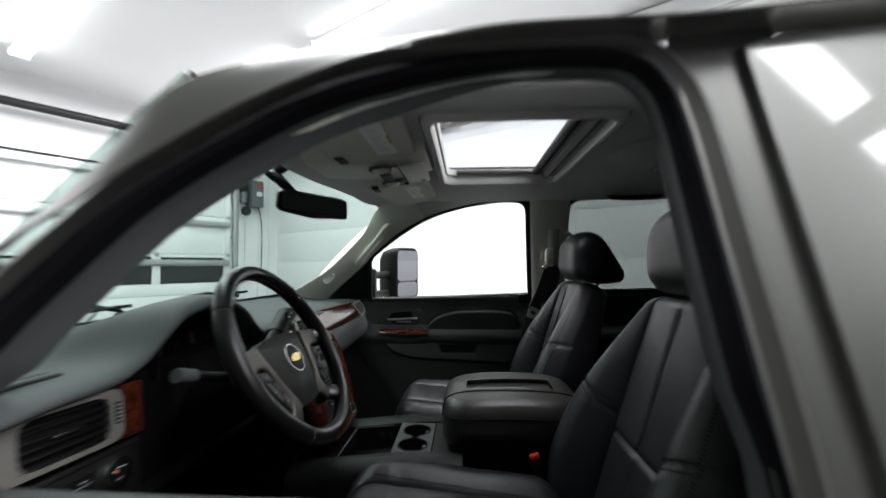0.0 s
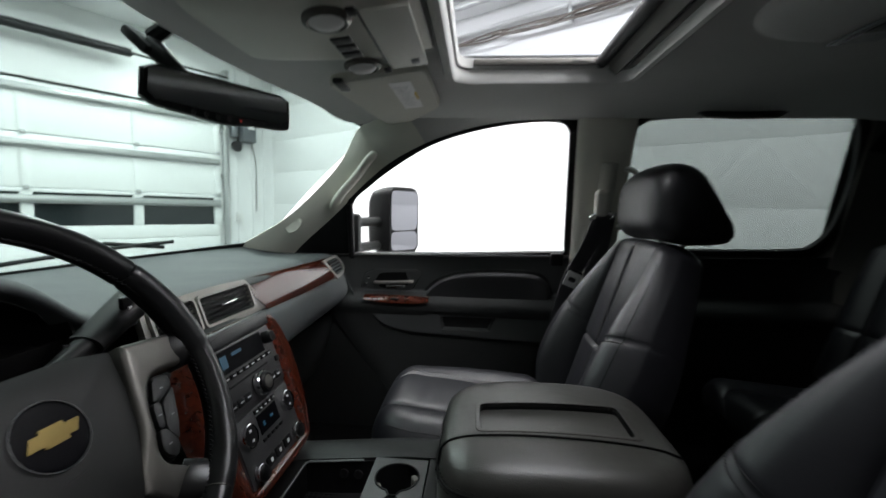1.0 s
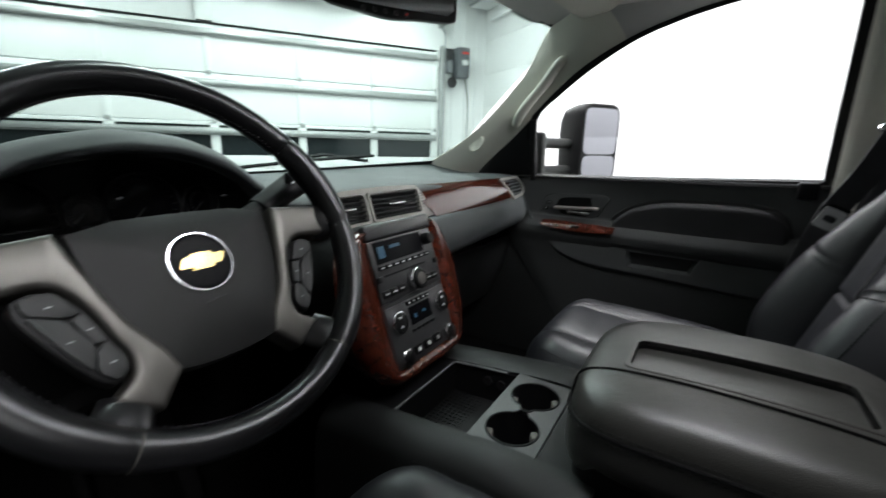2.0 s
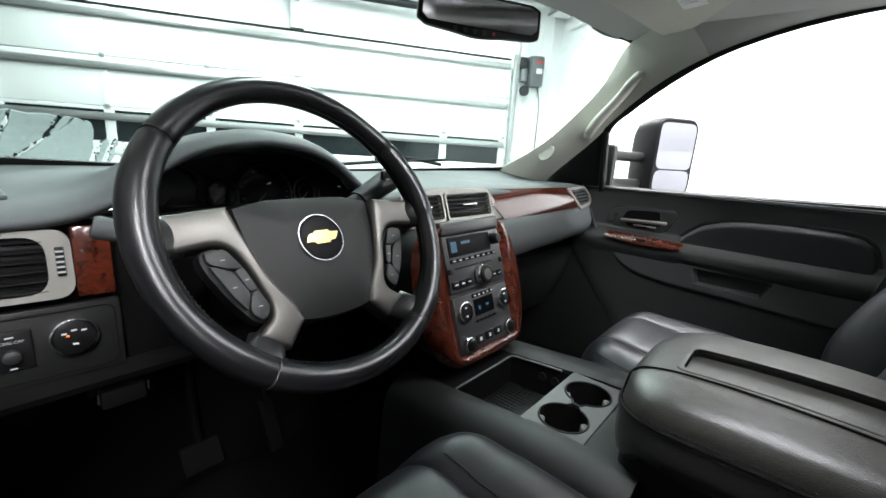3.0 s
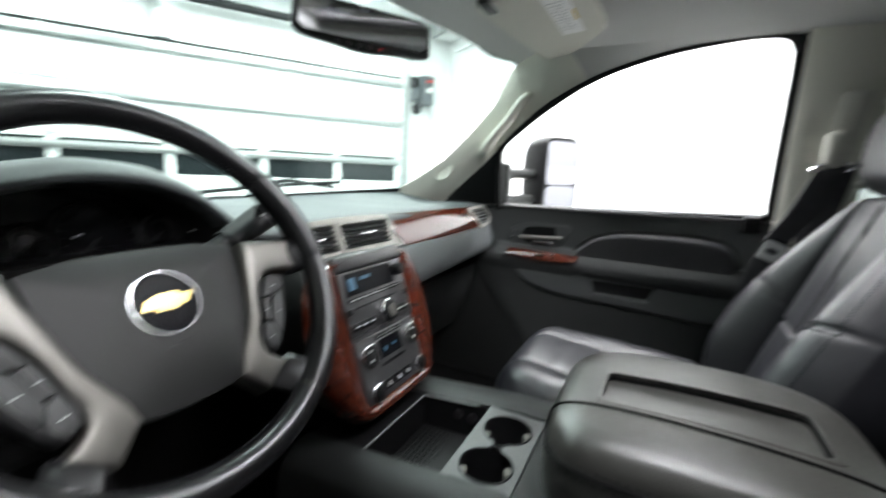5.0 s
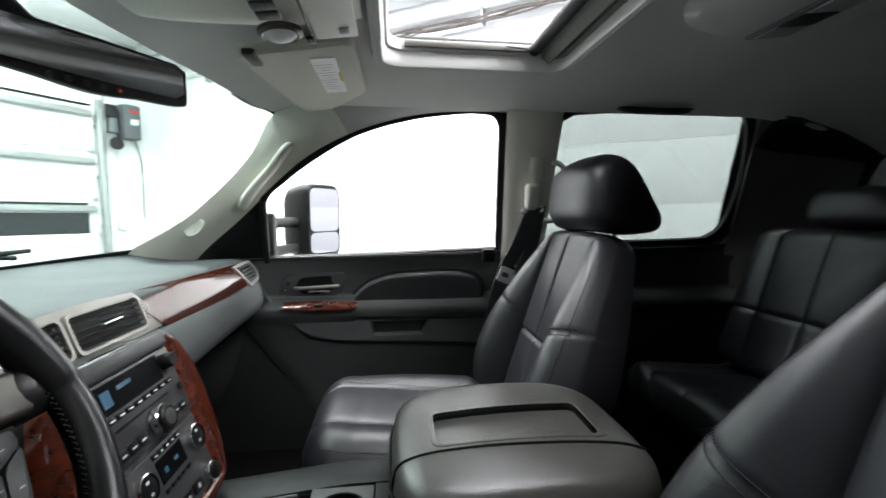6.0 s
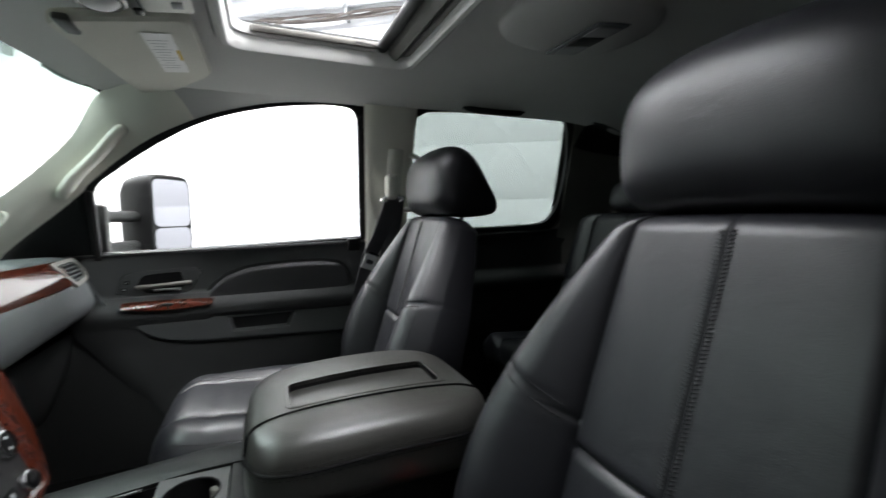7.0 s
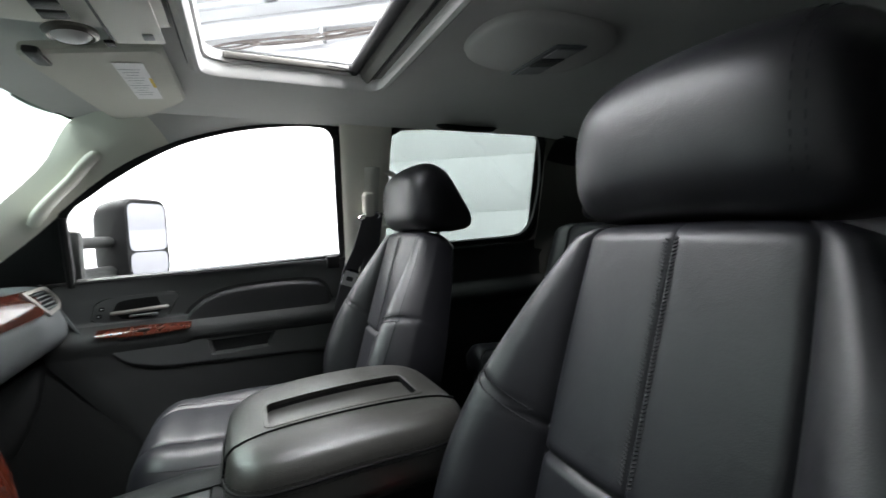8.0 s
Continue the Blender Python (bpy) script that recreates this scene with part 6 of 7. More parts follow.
    # lining and dials under the hood
    def tunnel(u, v):
        a = math.pi * u
        yy = -0.388 + (0.17 - 0.008 * v) * math.copysign(abs(math.cos(a)) ** 0.8, -math.cos(a))
        return Vector((-0.412 - 0.01 * math.sin(a) - 0.15 * v, yy, 1.172 + (0.108 - 0.01 * v) * math.sin(a) ** 0.75))
    part("hood_lining", surf(tunnel, 40, 6, 0.004), BLACK, d)
    cl = axes((-0.545, -0.396, 1.2), (0, 1, 0), (-0.25, 0, 1))
    arch = [tunnel(i / 30, 0.95) for i in range(31)]
    c = part("gauge_panel", slab([p + Vector((0.0, 0, -0.002)) for p in arch], -0.01, (1, 0, 0)), GLOSS_BLACK, d, "black gauge cluster with unlit dials")
    for x, r in ((-0.095, 0.05), (0.055, 0.05), (0.14, 0.026), (-0.02, 0.024)):
        part("dial_ring", lathe([(r, 0.01), (r + 0.002, 0.013), (r + 0.004, 0.01)], cl @ Matrix.Translation((x, -0.005, 0)), 36), TRIM_DARK, c)
        bm = bmesh.new()
        for i in range(19):
            a = radians(-40 + 260 * i / 18)
            rbox(cl @ Vector((x + (r - 0.008) * math.cos(a), -0.005 + (r - 0.008) * math.sin(a), 0.0108)), (0.006, 0.0012, 0.0006), 0, cl.to_3x3() @ Euler((0, 0, a)).to_matrix(), bm)
        part("dial_scale", bm, TRIM_DARK, c, smooth=False)
        part("needle", rbox(cl @ Vector((x - r * 0.3, -0.005 - r * 0.3, 0.013)), (r * 0.8, 0.002, 0.001), 0, cl.to_3x3() @ Euler((0, 0, radians(45))).to_matrix()), TRIM_DARK, c, smooth=False)
    build_stack(d)


STACK = axes((-0.296, 0.010, 1.03), (0, 1, 0), (-0.32, 0, 0.95))


def build_stack(d):
    s = thing("center_stack", "center stack with radio and climate controls in a wood surround", "center stack", at=(-0.3, -0.02, 0.9))
    up = STACK.to_3x3() @ Vector((0, 0, 1))
    wood = smooth_loop([(-0.08, 0.122), (0.0, 0.126), (0.08, 0.122), (0.146, 0.1), (0.176, 0.03), (0.173, -0.05), (0.158, -0.11), (0.115, -0.164), (0.06, -0.174), (-0.06, -0.174), (-0.115, -0.164), (-0.158, -0.11), (-0.173, -0.05), (-0.176, 0.03), (-0.146, 0.1)], 5)
    n = len(wood)

    def inner_pt(p):
        return Vector((max(-0.098, min(0.098, p.x * 0.8)), max(-0.146, min(0.117, p.y * 0.95))))
    # wood surround, domed between its inner and outer edge
    def wrap(u, v):
        i = int(round(u * n)) % n
        p = wood[i].lerp(inner_pt(wood[i]), v)
        return STACK @ Vector((p.x, p.y, 0.012 * math.sin(math.pi * (0.12 + 0.88 * v)) ** 0.7 - 0.02 * (1 - v) ** 6))
    part("wood_surround", surf(wrap, n, 10, 0.006, wrap=True), WOOD, s, "glossy red burl surround")
    # body behind
    def body(u, v):
        i = int(round(u * n)) % n
        p = wood[i]
        q = STACK @ Vector((p.x * 1.0, p.y, -0.012))
        back = Vector((-0.47, q.y * 1.02, q.z * 0.8 + 0.21))
        return q.lerp(back, v)
    part("housing", surf(body, n, 4, 0.004, wrap=True), TRIM_DARK, s)
    part("top_cover", surf(lambda u, v: STACK @ Vector((-0.12 + 0.24 * u, 0.118 + 0.012 * v - 0.03 * (2 * u - 1) ** 4, -0.002 - 0.1 * v)), 10, 6, 0.006), DASH, s)
    face = part("control_face", plate(STACK @ Matrix.Translation((0, -0.0155, -0.004)), 0.2, 0.267, 0.01, 0.004), FACE, s, "charcoal control face")
    part("top_bar", plate(STACK @ Matrix.Translation((0, 0.1135, -0.002)), 0.205, 0.03, 0.0165, 0.006, seg=3), FACE, s, "charcoal bar above the radio")
    z = 0.006

    def at(x, y, h=z):
        return STACK @ Matrix.Translation((x * 0.96, y * 1.096 - 0.029, h))
    # radio
    r = part("radio", plate(at(0, 0.062, 0.004), 0.198, 0.118, 0.006, 0.004), FACE, s, "charcoal car radio")
    part("display", plate(at(-0.014, 0.094, 0.01), 0.145, 0.041, 0.002, 0.001), LCD, r, "dark radio display", smooth=False)
    part("display_icon", plate(at(-0.072, 0.094, 0.0122), 0.018, 0.022, 0.0004, 0), BLUE_LCD, r, "lit blue display segment", smooth=False)
    part("display_icon", plate(at(-0.03, 0.1, 0.0122), 0.03, 0.006, 0.0004, 0), BLUE_LCD, r, "lit blue display segment", smooth=False)
    k = part("tuning_knob", knob(at(0.075, 0.096, 0.009), (0, 0), 0.0125, 0.02), BLACK, r, "black tuning knob")
    for i in range(8):
        b = part("button", plate(at(-0.08 + 0.021 * i, 0.068, 0.009), 0.018, 0.008, 0.005, 0.0015), BLACK, r)
        part("marking", plate(at(-0.08 + 0.021 * i, 0.068, 0.0142), 0.008, 0.002, 0.0004, 0), MARK, b, smooth=False)
    part("disc_slot", plate(at(-0.01, 0.053, 0.0095), 0.13, 0.004, 0.001, 0.0005), BLACK, r)
    for x in (-0.094, 0.094):
        part("button", plate(at(x, 0.05, 0.009), 0.014, 0.012, 0.005, 0.002), BLACK, r)
    kn = part("volume_knob", knob(at(0.007, 0.03, 0.009), (0, 0), 0.021, 0.022), BLACK, r, "round volume knob with a silver ring")
    part("knob_ring", lathe([(0.021, 0.004), (0.0228, 0.004), (0.0228, 0.014), (0.021, 0.016)], at(0.007, 0.03, 0.009), 30), CHROME, kn)
    part("knob_face", lathe([(0.0, 0.0225), (0.012, 0.0225), (0.0125, 0.0218)], at(0.007, 0.03, 0.009), 24), SILVER, kn)
    for i, x in enumerate((-0.086, -0.063, -0.04, 0.055, 0.076)):
        b = part("button", plate(at(x, 0.024, 0.009), 0.021 if x < 0 else 0.018, 0.015, 0.005, 0.002), BLACK, r)
        part("marking", plate(at(x, 0.024, 0.0142), 0.009, 0.0025, 0.0004, 0), MARK, b, smooth=False)
    # climate unit
    c = part("climate_unit", plate(at(0, -0.054, 0.004), 0.194, 0.118, 0.004, 0.004), FACE, s, "charcoal climate control unit")
    for x in (-0.072, 0.076):
        kk = part("climate_dial", knob(at(x, -0.03, 0.008), (0, 0), 0.019, 0.008), BLACK, c)
        part("dial_ring", lathe([(0.019, 0.0), (0.021, 0.0), (0.021, 0.008), (0.019, 0.009)], at(x, -0.03, 0.008), 30), CHROME, kk, "thin chrome ring")
        for y in (0.008, -0.008):
            part("marking", plate(at(x, -0.03 + y, 0.0162), 0.006, 0.004, 0.0004, 0), MARK, kk, smooth=False)
    part("display", plate(at(0.002, -0.03, 0.008), 0.07, 0.036, 0.002, 0.001), LCD, c, "small climate display", smooth=False)
    part("display_icon", plate(at(-0.018, -0.032, 0.0102), 0.007, 0.008, 0.0004, 0), BLUE_LCD, c, "lit blue symbol", smooth=False)
    part("display_icon", plate(at(0.012, -0.03, 0.0102), 0.01, 0.005, 0.0004, 0), BLUE_LCD, c, "lit blue symbol", smooth=False)
    for i in range(5):
        b = part("button", plate(at(-0.03 + 0.016 * i, -0.006, 0.008), 0.013, 0.009, 0.004, 0.0015), BLACK, c)
        part("marking", plate(at(-0.03 + 0.016 * i, -0.006, 0.0122), 0.005, 0.002, 0.0004, 0), MARK, b, smooth=False)
        part("button", plate(at(-0.03 + 0.016 * i, -0.056, 0.008), 0.012, 0.006, 0.003, 0.001), BLACK, c)
    for x in (-0.074, 0.078):
        kk = part("heater_knob", knob(at(x, -0.092, 0.008), (0, 0), 0.0145, 0.014), BLACK, c)
        part("dial_ring", lathe([(0.0145, 0.002), (0.016, 0.002), (0.016, 0.008), (0.0145, 0.009)], at(x, -0.092, 0.008), 26), CHROME, kk)
    for i in range(3):
        b = part("button", plate(at(-0.034 + 0.034 * i, -0.09, 0.008), 0.028, 0.018, 0.004, 0.002), BLACK, c)
        part("marking", plate(at(-0.034 + 0.034 * i, -0.09, 0.0122), 0.007, 0.007, 0.0004, 0), MARK, b, smooth=False)


def build_console():
    c = thing("floor_console", "charcoal floor console with tray and two cup holders", "console", at=(0.0, 0, 0.53))
    y0, y1 = -0.134, 0.08

    def top_z(x):
        return 0.864 + 0.1 * min(0, x + 0.02)

    def shoulder(u, v):
        x = -0.34 + 0.46 * u
        y, drop = spline([(y0, 0.0, 0), (-0.158, -0.001, 0), (-0.182, 0.009, 0), (-0.198, 0.03, 0), (-0.206, 0.08, 0), (-0.212, 0.2, 0), (-0.214, 0.33, 0)], 24)[int(round(v * 24))].xy
        return Vector((x, y, top_z(x) + 0.004 - drop))
    part("side_panel", surf(shoulder, 14, 24, 0.008), TRIM_DARK, c, "charcoal side with a rounded shoulder")

    def far_rail(u, v):
        x = -0.34 + 0.46 * u
        y, drop = spline([(y1, 0.0, 0), (0.1, -0.004, 0), (0.135, -0.004, 0), (0.155, 0.004, 0), (0.163, 0.03, 0), (0.168, 0.15, 0), (0.17, 0.33, 0)], 24)[int(round(v * 24))].xy
        return Vector((x, y, top_z(x) + 0.004 - drop))
    part("side_panel", surf(far_rail, 14, 24, 0.008), TRIM_DARK, c, "charcoal side rail")
    part("front_cover", surf(lambda u, v: Vector((-0.34 + 0.115 * u, y0 - 0.004 + (y1 - y0 + 0.008) * v, top_z(-0.34 + 0.115 * u))), 3, 4, 0.006), BLACK, c)
    part("tray_floor", surf(lambda u, v: Vector((-0.225 + 0.155 * u, y0 + (y1 - y0) * v, 0.775 + 0.012 * u)), 4, 4, 0.006), RUBBER, c, "ribbed rubber tray mat")
    bm = bmesh.new()
    for i in range(20):
        rbox((-0.152, y0 + 0.008 + 0.0104 * i, 0.7835), (0.134, 0.002, 0.0022), 0, None, bm)
    for i in range(13):
        rbox((-0.214 + 0.0104 * i, (y0 + y1) / 2, 0.7835), (0.002, y1 - y0 - 0.012, 0.0022), 0, None, bm)
    part("mat_ribs", bm, RUBBER, c, smooth=False)
    for a, b in (((-0.224, y0), (-0.224, y1)), ((-0.224, y1), (-0.07, y1)), ((-0.224, y0), (-0.07, y0)), ((-0.074, y0), (-0.074, y1))):
        part("tray_wall", surf(lambda u, v: Vector((a[0] + (b[0] - a[0]) * u, a[1] + (b[1] - a[1]) * u, 0.772 + (top_z(a[0] + (b[0] - a[0]) * u) - 0.772) * v)), 4, 4, 0.004), BLACK, c)
    part("tray_rim", tube([(-0.1, y1 - 0.003, top_z(-0.1) + 0.003), (-0.216, y1 - 0.004, top_z(-0.216) + 0.004), (-0.221, y1 - 0.01, top_z(-0.22) + 0.004), (-0.221, y0 + 0.004, top_z(-0.22) + 0.004)], 0.0028, 8), CUP_PLATE, c, "thin bright tray edge")
    for y in (0.005, 0.03):
        part("power_socket", lathe([(0, 0), (0.009, 0), (0.01, 0.004), (0.006, 0.004)], axes((-0.085, y1 - 0.004, 0.83), (1, 0, 0), (0, 0, 1)) @ Matrix.Translation((-0.02 - y * 1.2, 0, 0)), 16), STEEL_DARK, c, "round socket cap")
    # cup holder plate: two tiles with round holes that share one outline
    zc = 0.862
    x0, x1 = -0.074, 0.033
    mid = -0.034
    for yc, ya, yb in ((0.018, mid, y1 - 0.003), (-0.086, y0 - 0.004, mid)):
        n = 40
        xc, r = -0.02, 0.0415
        circle = [Vector((xc + r * math.cos(2 * math.pi * i / n), yc + r * math.sin(2 * math.pi * i / n), zc)) for i in range(n)]
        # the two wells join through a short channel
        for p in circle:
            if abs(p.x - xc) < 0.0125 and (p.y - yc) * (mid - yc) > 0:
                p.y = mid + (0.0006 if yc > mid else -0.0006)
        sq = []
        for i in range(n):
            a = 2 * math.pi * i / n
            k = 1 / max(abs(math.cos(a)), abs(math.sin(a)))
            sq.append(Vector(((x0 + x1) / 2 + (x1 - x0) / 2 * k * math.cos(a), (ya + yb) / 2 + (yb - ya) / 2 * k * math.sin(a), zc)))
        cup = part("cup_plate", ring(sq, circle, 0.006, (0, 0, 1)), CUP_PLATE, c, "satin charcoal cup holder plate")
        part("cup_lip", tube([p + Vector((0, 0, 0.006)) for p in circle], 0.002, 6, closed=True), BLACK, cup)
        part("cup_well", lathe([(r, 0.004), (r - 0.002, -0.03), (r - 0.004, -0.075), (0, -0.075)], Matrix.Translation((xc, yc, zc)), 32), BLACK, cup)
        for a in (30, 200, 300):
            p = Vector((xc + (r - 0.005) * math.cos(radians(a)), yc + (r - 0.005) * math.sin(radians(a)), zc - 0.018))
            part("cup_finger", rbox(p, (0.013, 0.018, 0.028), 0.004, Euler((0, 0, radians(a))).to_matrix()), SHADED_BEIGE_GREY, cup, "grey rubber cup grip")
    part("cup_channel", rbox((-0.02, mid, 0.838), (0.026, 0.022, 0.02), 0.003), BLACK, c)
    part("rear_cover", surf(lambda u, v: Vector((0.036 + 0.084 * u, y0 - 0.004 + (y1 - y0 + 0.008) * v, 0.866 - 0.004 * u)), 4, 4, 0.008), TRIM_DARK, c)
    a = thing("armrest_box", "black leather padded armrest box with a slotted lid", "armrest", at=(0.29, -0.005, 0.53))
    part("bin", rbox((0.26, -0.005, 0.73), (0.36, 0.28, 0.4), 0.04, seg=4), BLACK, a, "black storage bin")

    # soft lid: rounded in plan and in section
    def lid(u, v):
        ang = 2 * math.pi * u
        e = 4.2
        cx, cy = math.cos(ang), math.sin(ang)
        k = (abs(cx) ** e + abs(cy) ** e) ** (-1 / e)
        px, py = cx * k, cy * k
        lev = [(0.93, 0.915), (0.985, 0.925), (1.0, 0.94), (1.0, 0.965), (0.985, 0.988), (0.955, 1.004), (0.9, 1.013), (0.8, 1.018), (0.6, 1.021), (0.3, 1.022), (0.01, 1.022)]
        s, z = lev[int(round(v * 10))]
        inset = (1 - s) * 0.17
        x = 0.258 + px * max(0.002, 0.196 - inset * (1 if s > 0.7 else 1) - (0.17 * (0.7 - s) if s < 0.7 else 0))
        y = -0.006 + py * max(0.002, 0.172 - inset * 1.0 - (0.12 * (0.7 - s) if s < 0.7 else 0))
        i = int(round(v * 10))
        if i >= 8:
            k = (abs(cx) ** 14 + abs(cy) ** 14) ** (-1 / 14) * (1.0 if i < 10 else 0.01)
            x, y, z = 0.257 + cx * k * 0.1295, -0.0182 + cy * k * 0.055, 1.0222 if i == 8 else 0.985
        return Vector((x, y, z - 0.012 * ((x - 0.27) / 0.2) ** 2 - (0.016 if px < -0.8 and z < 1.0 else 0.0)))
    l = part("lid", surf(lid, 72, 10, wrap=True), LID_LEATHER, a, "black leather lid")
    for dz, o in ((0.968, 0.0016), (0.981, -0.0004)):
        bm = bmesh.new()
        loop = []
        for i in range(260):
            ang = 2 * math.pi * i / 260
            cx, cy = math.cos(ang), math.sin(ang)
            k = (abs(cx) ** 4.2 + abs(cy) ** 4.2) ** (-1 / 4.2)
            loop.append(Vector((0.258 + cx * k * (0.196 + o - 0.0012), -0.006 + cy * k * (0.172 + o - 0.0012), dz - 0.012 * (cx * k) ** 2)))
        for i in range(0, 260, 2):
            tube([loop[i], loop[i + 1]], 0.0007, 5, bm=bm)
        part("stitching", bm, BLACK, l)
    ridge = []
    for i in range(120):
        ang = 2 * math.pi * i / 120
        cx, cy = math.cos(ang), math.sin(ang)
        k = (abs(cx) ** 4.2 + abs(cy) ** 4.2) ** (-1 / 4.2)
        ridge.append(Vector((0.258 + cx * k * 0.1955, -0.006 + cy * k * 0.1715, 0.9745 - 0.012 * (cx * k) ** 2)))
    part("piping", tube(ridge, 0.0022, 6, closed=True), BLACK, l, "sewn edge of the lid")

    def lid_top(x):
        return 1.0225 - 0.012 * ((x - 0.27) / 0.2) ** 2 - 0.016 * max(0.0, (0.118 - x) / 0.05) ** 2

    def dense(pts):
        return [pts[i].lerp(pts[(i + 1) % len(pts)], j / 4) for i in range(len(pts)) for j in range(4)]
    # plastic top panel with the slot
    n = 9
    o2 = rounded([(0.124, -0.073), (0.39, -0.077), (0.39, 0.042), (0.124, 0.034)], 0.018, n)
    i2 = rounded([(0.132, -0.065), (0.378, -0.069), (0.378, 0.034), (0.132, 0.026)], 0.014, n)
    bm = bmesh.new()
    loops = []
    o2, i2 = dense(o2), dense(i2)
    mids = [[p.lerp(q, k) for p, q in zip(o2, i2)] for k in (0.04, 0.3, 0.6, 0.94)]
    for pts, dz in ((o2, -0.012), (o2, -0.0004), (mids[0], 0.0004), (mids[1], 0.0009), (mids[2], 0.001), (mids[3], 0.0008), (i2, 0.0), (i2, -0.006)):
        loops.append([bm.verts.new((p.x, p.y, lid_top(p.x) + dz)) for p in pts])
    for p, q in zip(loops, loops[1:]):
        for i in range(len(p)):
            j = (i + 1) % len(p)
            bm.faces.new((p[i], p[j], q[j], q[i]))
    part("slot_panel", bm, LID_LEATHER, a, "raised rim round a long slot")
    bm = bmesh.new()
    loops = [[bm.verts.new((p.x, p.y, lid_top(p.x) + dz)) for p in i2] for dz in (0.0005, -0.021)]
    for i in range(len(i2)):
        j = (i + 1) % len(i2)
        bm.faces.new((loops[0][i], loops[0][j], loops[1][j], loops[1][i]))
    part("slot_wall", bm, BLACK, a)
    part("slot_floor", slab([Vector((p.x, p.y, lid_top(p.x) - 0.015)) for p in i2], 0.003, (0, 0, 1)), LID_LEATHER, a)
    line = spline([(0.0625, -0.083, 0.952), (0.066, -0.0825, 0.968), (0.0705, -0.082, 0.99), (0.08, -0.0815, 1.002), (0.097, -0.081, 1.0085), (0.13, -0.082, 1.0152), (0.2, -0.084, 1.0205), (0.27, -0.087, 1.022), (0.34, -0.09, 1.0205), (0.4, -0.093, 1.0155), (0.436, -0.095, 1.006)], 60)
    part("panel_gap", tube(line, 0.0022, 6), KNEE, a, "dark gap in the lid")
    # pedals
    for y, w, h, nme in ((-0.45, 0.11, 0.06, "brake_pedal"), (-0.3, 0.05, 0.12, "accelerator_pedal")):
        p = thing(nme, "black rubber pedal on a slim black arm", "pedal", group="pedals", at=(-0.55, y, 0.68))
        part("pad", rbox((-0.63, y, 0.64), (0.02, w * 0.7, h), 0.006, Euler((0, radians(-30), 0)).to_matrix()), KNEE, p)
        part("arm", tube([(-0.64, y, 0.64), (-0.67, y, 0.78), (-0.68, y, 0.98)], 0.009, 8), KNEE, p)


# ---- under the roof ----
def build_visor(side, label):
    v = thing("sun_visor", label, "sun visor", group="sun visors", at=(-0.13, side * 0.4, 1.68))
    out = rounded([(0.0, 0.17), (0.006, 0.49), (-0.125, 0.655), (-0.165, 0.655), (-0.18, 0.6), (-0.22, 0.2)], 0.025, 5)

    def z(x, y):
        return 1.669 + 0.1 * x - 0.02 * max(0, y - 0.45)
    bm = bmesh.new()
    loops = []
    for k, dz in ((0.985, 0.016), (1.0, 0.01), (1.0, 0.0), (0.975, -0.006)):
        loops.append([bm.verts.new((-0.12 + (p.x + 0.12) * k, side * (0.39 + (p.y - 0.39) * k), z(p.x, p.y) + dz)) for p in out])
    for p, q in zip(loops, loops[1:]):
        for i in range(len(p)):
            j = (i + 1) % len(p)
            bm.faces.new((p[i], p[j], q[j], q[i]))
    bm.faces.new(loops[0][::-1])
    bm.faces.new(loops[-1])
    body = part("panel", bm, VISOR, v, "light grey cloth visor panel")
    m = axes((-0.064, side * 0.345, z(-0.064, 0.345) - 0.0075), (0.995, 0, 0.1), (0, 1 if side < 0 else 1, 0))
    down = m.to_3x3() @ Vector((0, 0, 1))
    if down.z > 0:
        m = axes((-0.064, side * 0.345, z(-0.064, 0.345) - 0.0075), (0.995, 0, 0.1), (0, -1, 0))
    lab = part("warning_label", plate(m, 0.05, 0.23, 0.0008, 0.0003), PAPER, v, "white warning sticker with unreadable print", smooth=False)
    for i in range(11):
        part("print_line", plate(m @ Matrix.Translation((-0.004, 0.08 - 0.016 * i, 0.0008)), 0.036 - 0.008 * (i % 3), 0.0022, 0.0003, 0), INK, lab, smooth=False)
    part("print_line", plate(m @ Matrix.Translation((0.023, 0.0, 0.0008)), 0.006, 0.06, 0.0003, 0), YELLOW, lab, "yellow print bar", smooth=False)
    part("hinge_clip", rbox((-0.19, side * 0.215, z(-0.19, 0.21) - 0.004), (0.024, 0.066, 0.014), 0.005), TRIM_DARK, v, "dark visor clip")
    part("rod", tube([(-0.195, side * 0.24, 1.664), (-0.15, side * 0.58, 1.664)], 0.006, 8), BEIGE, v)


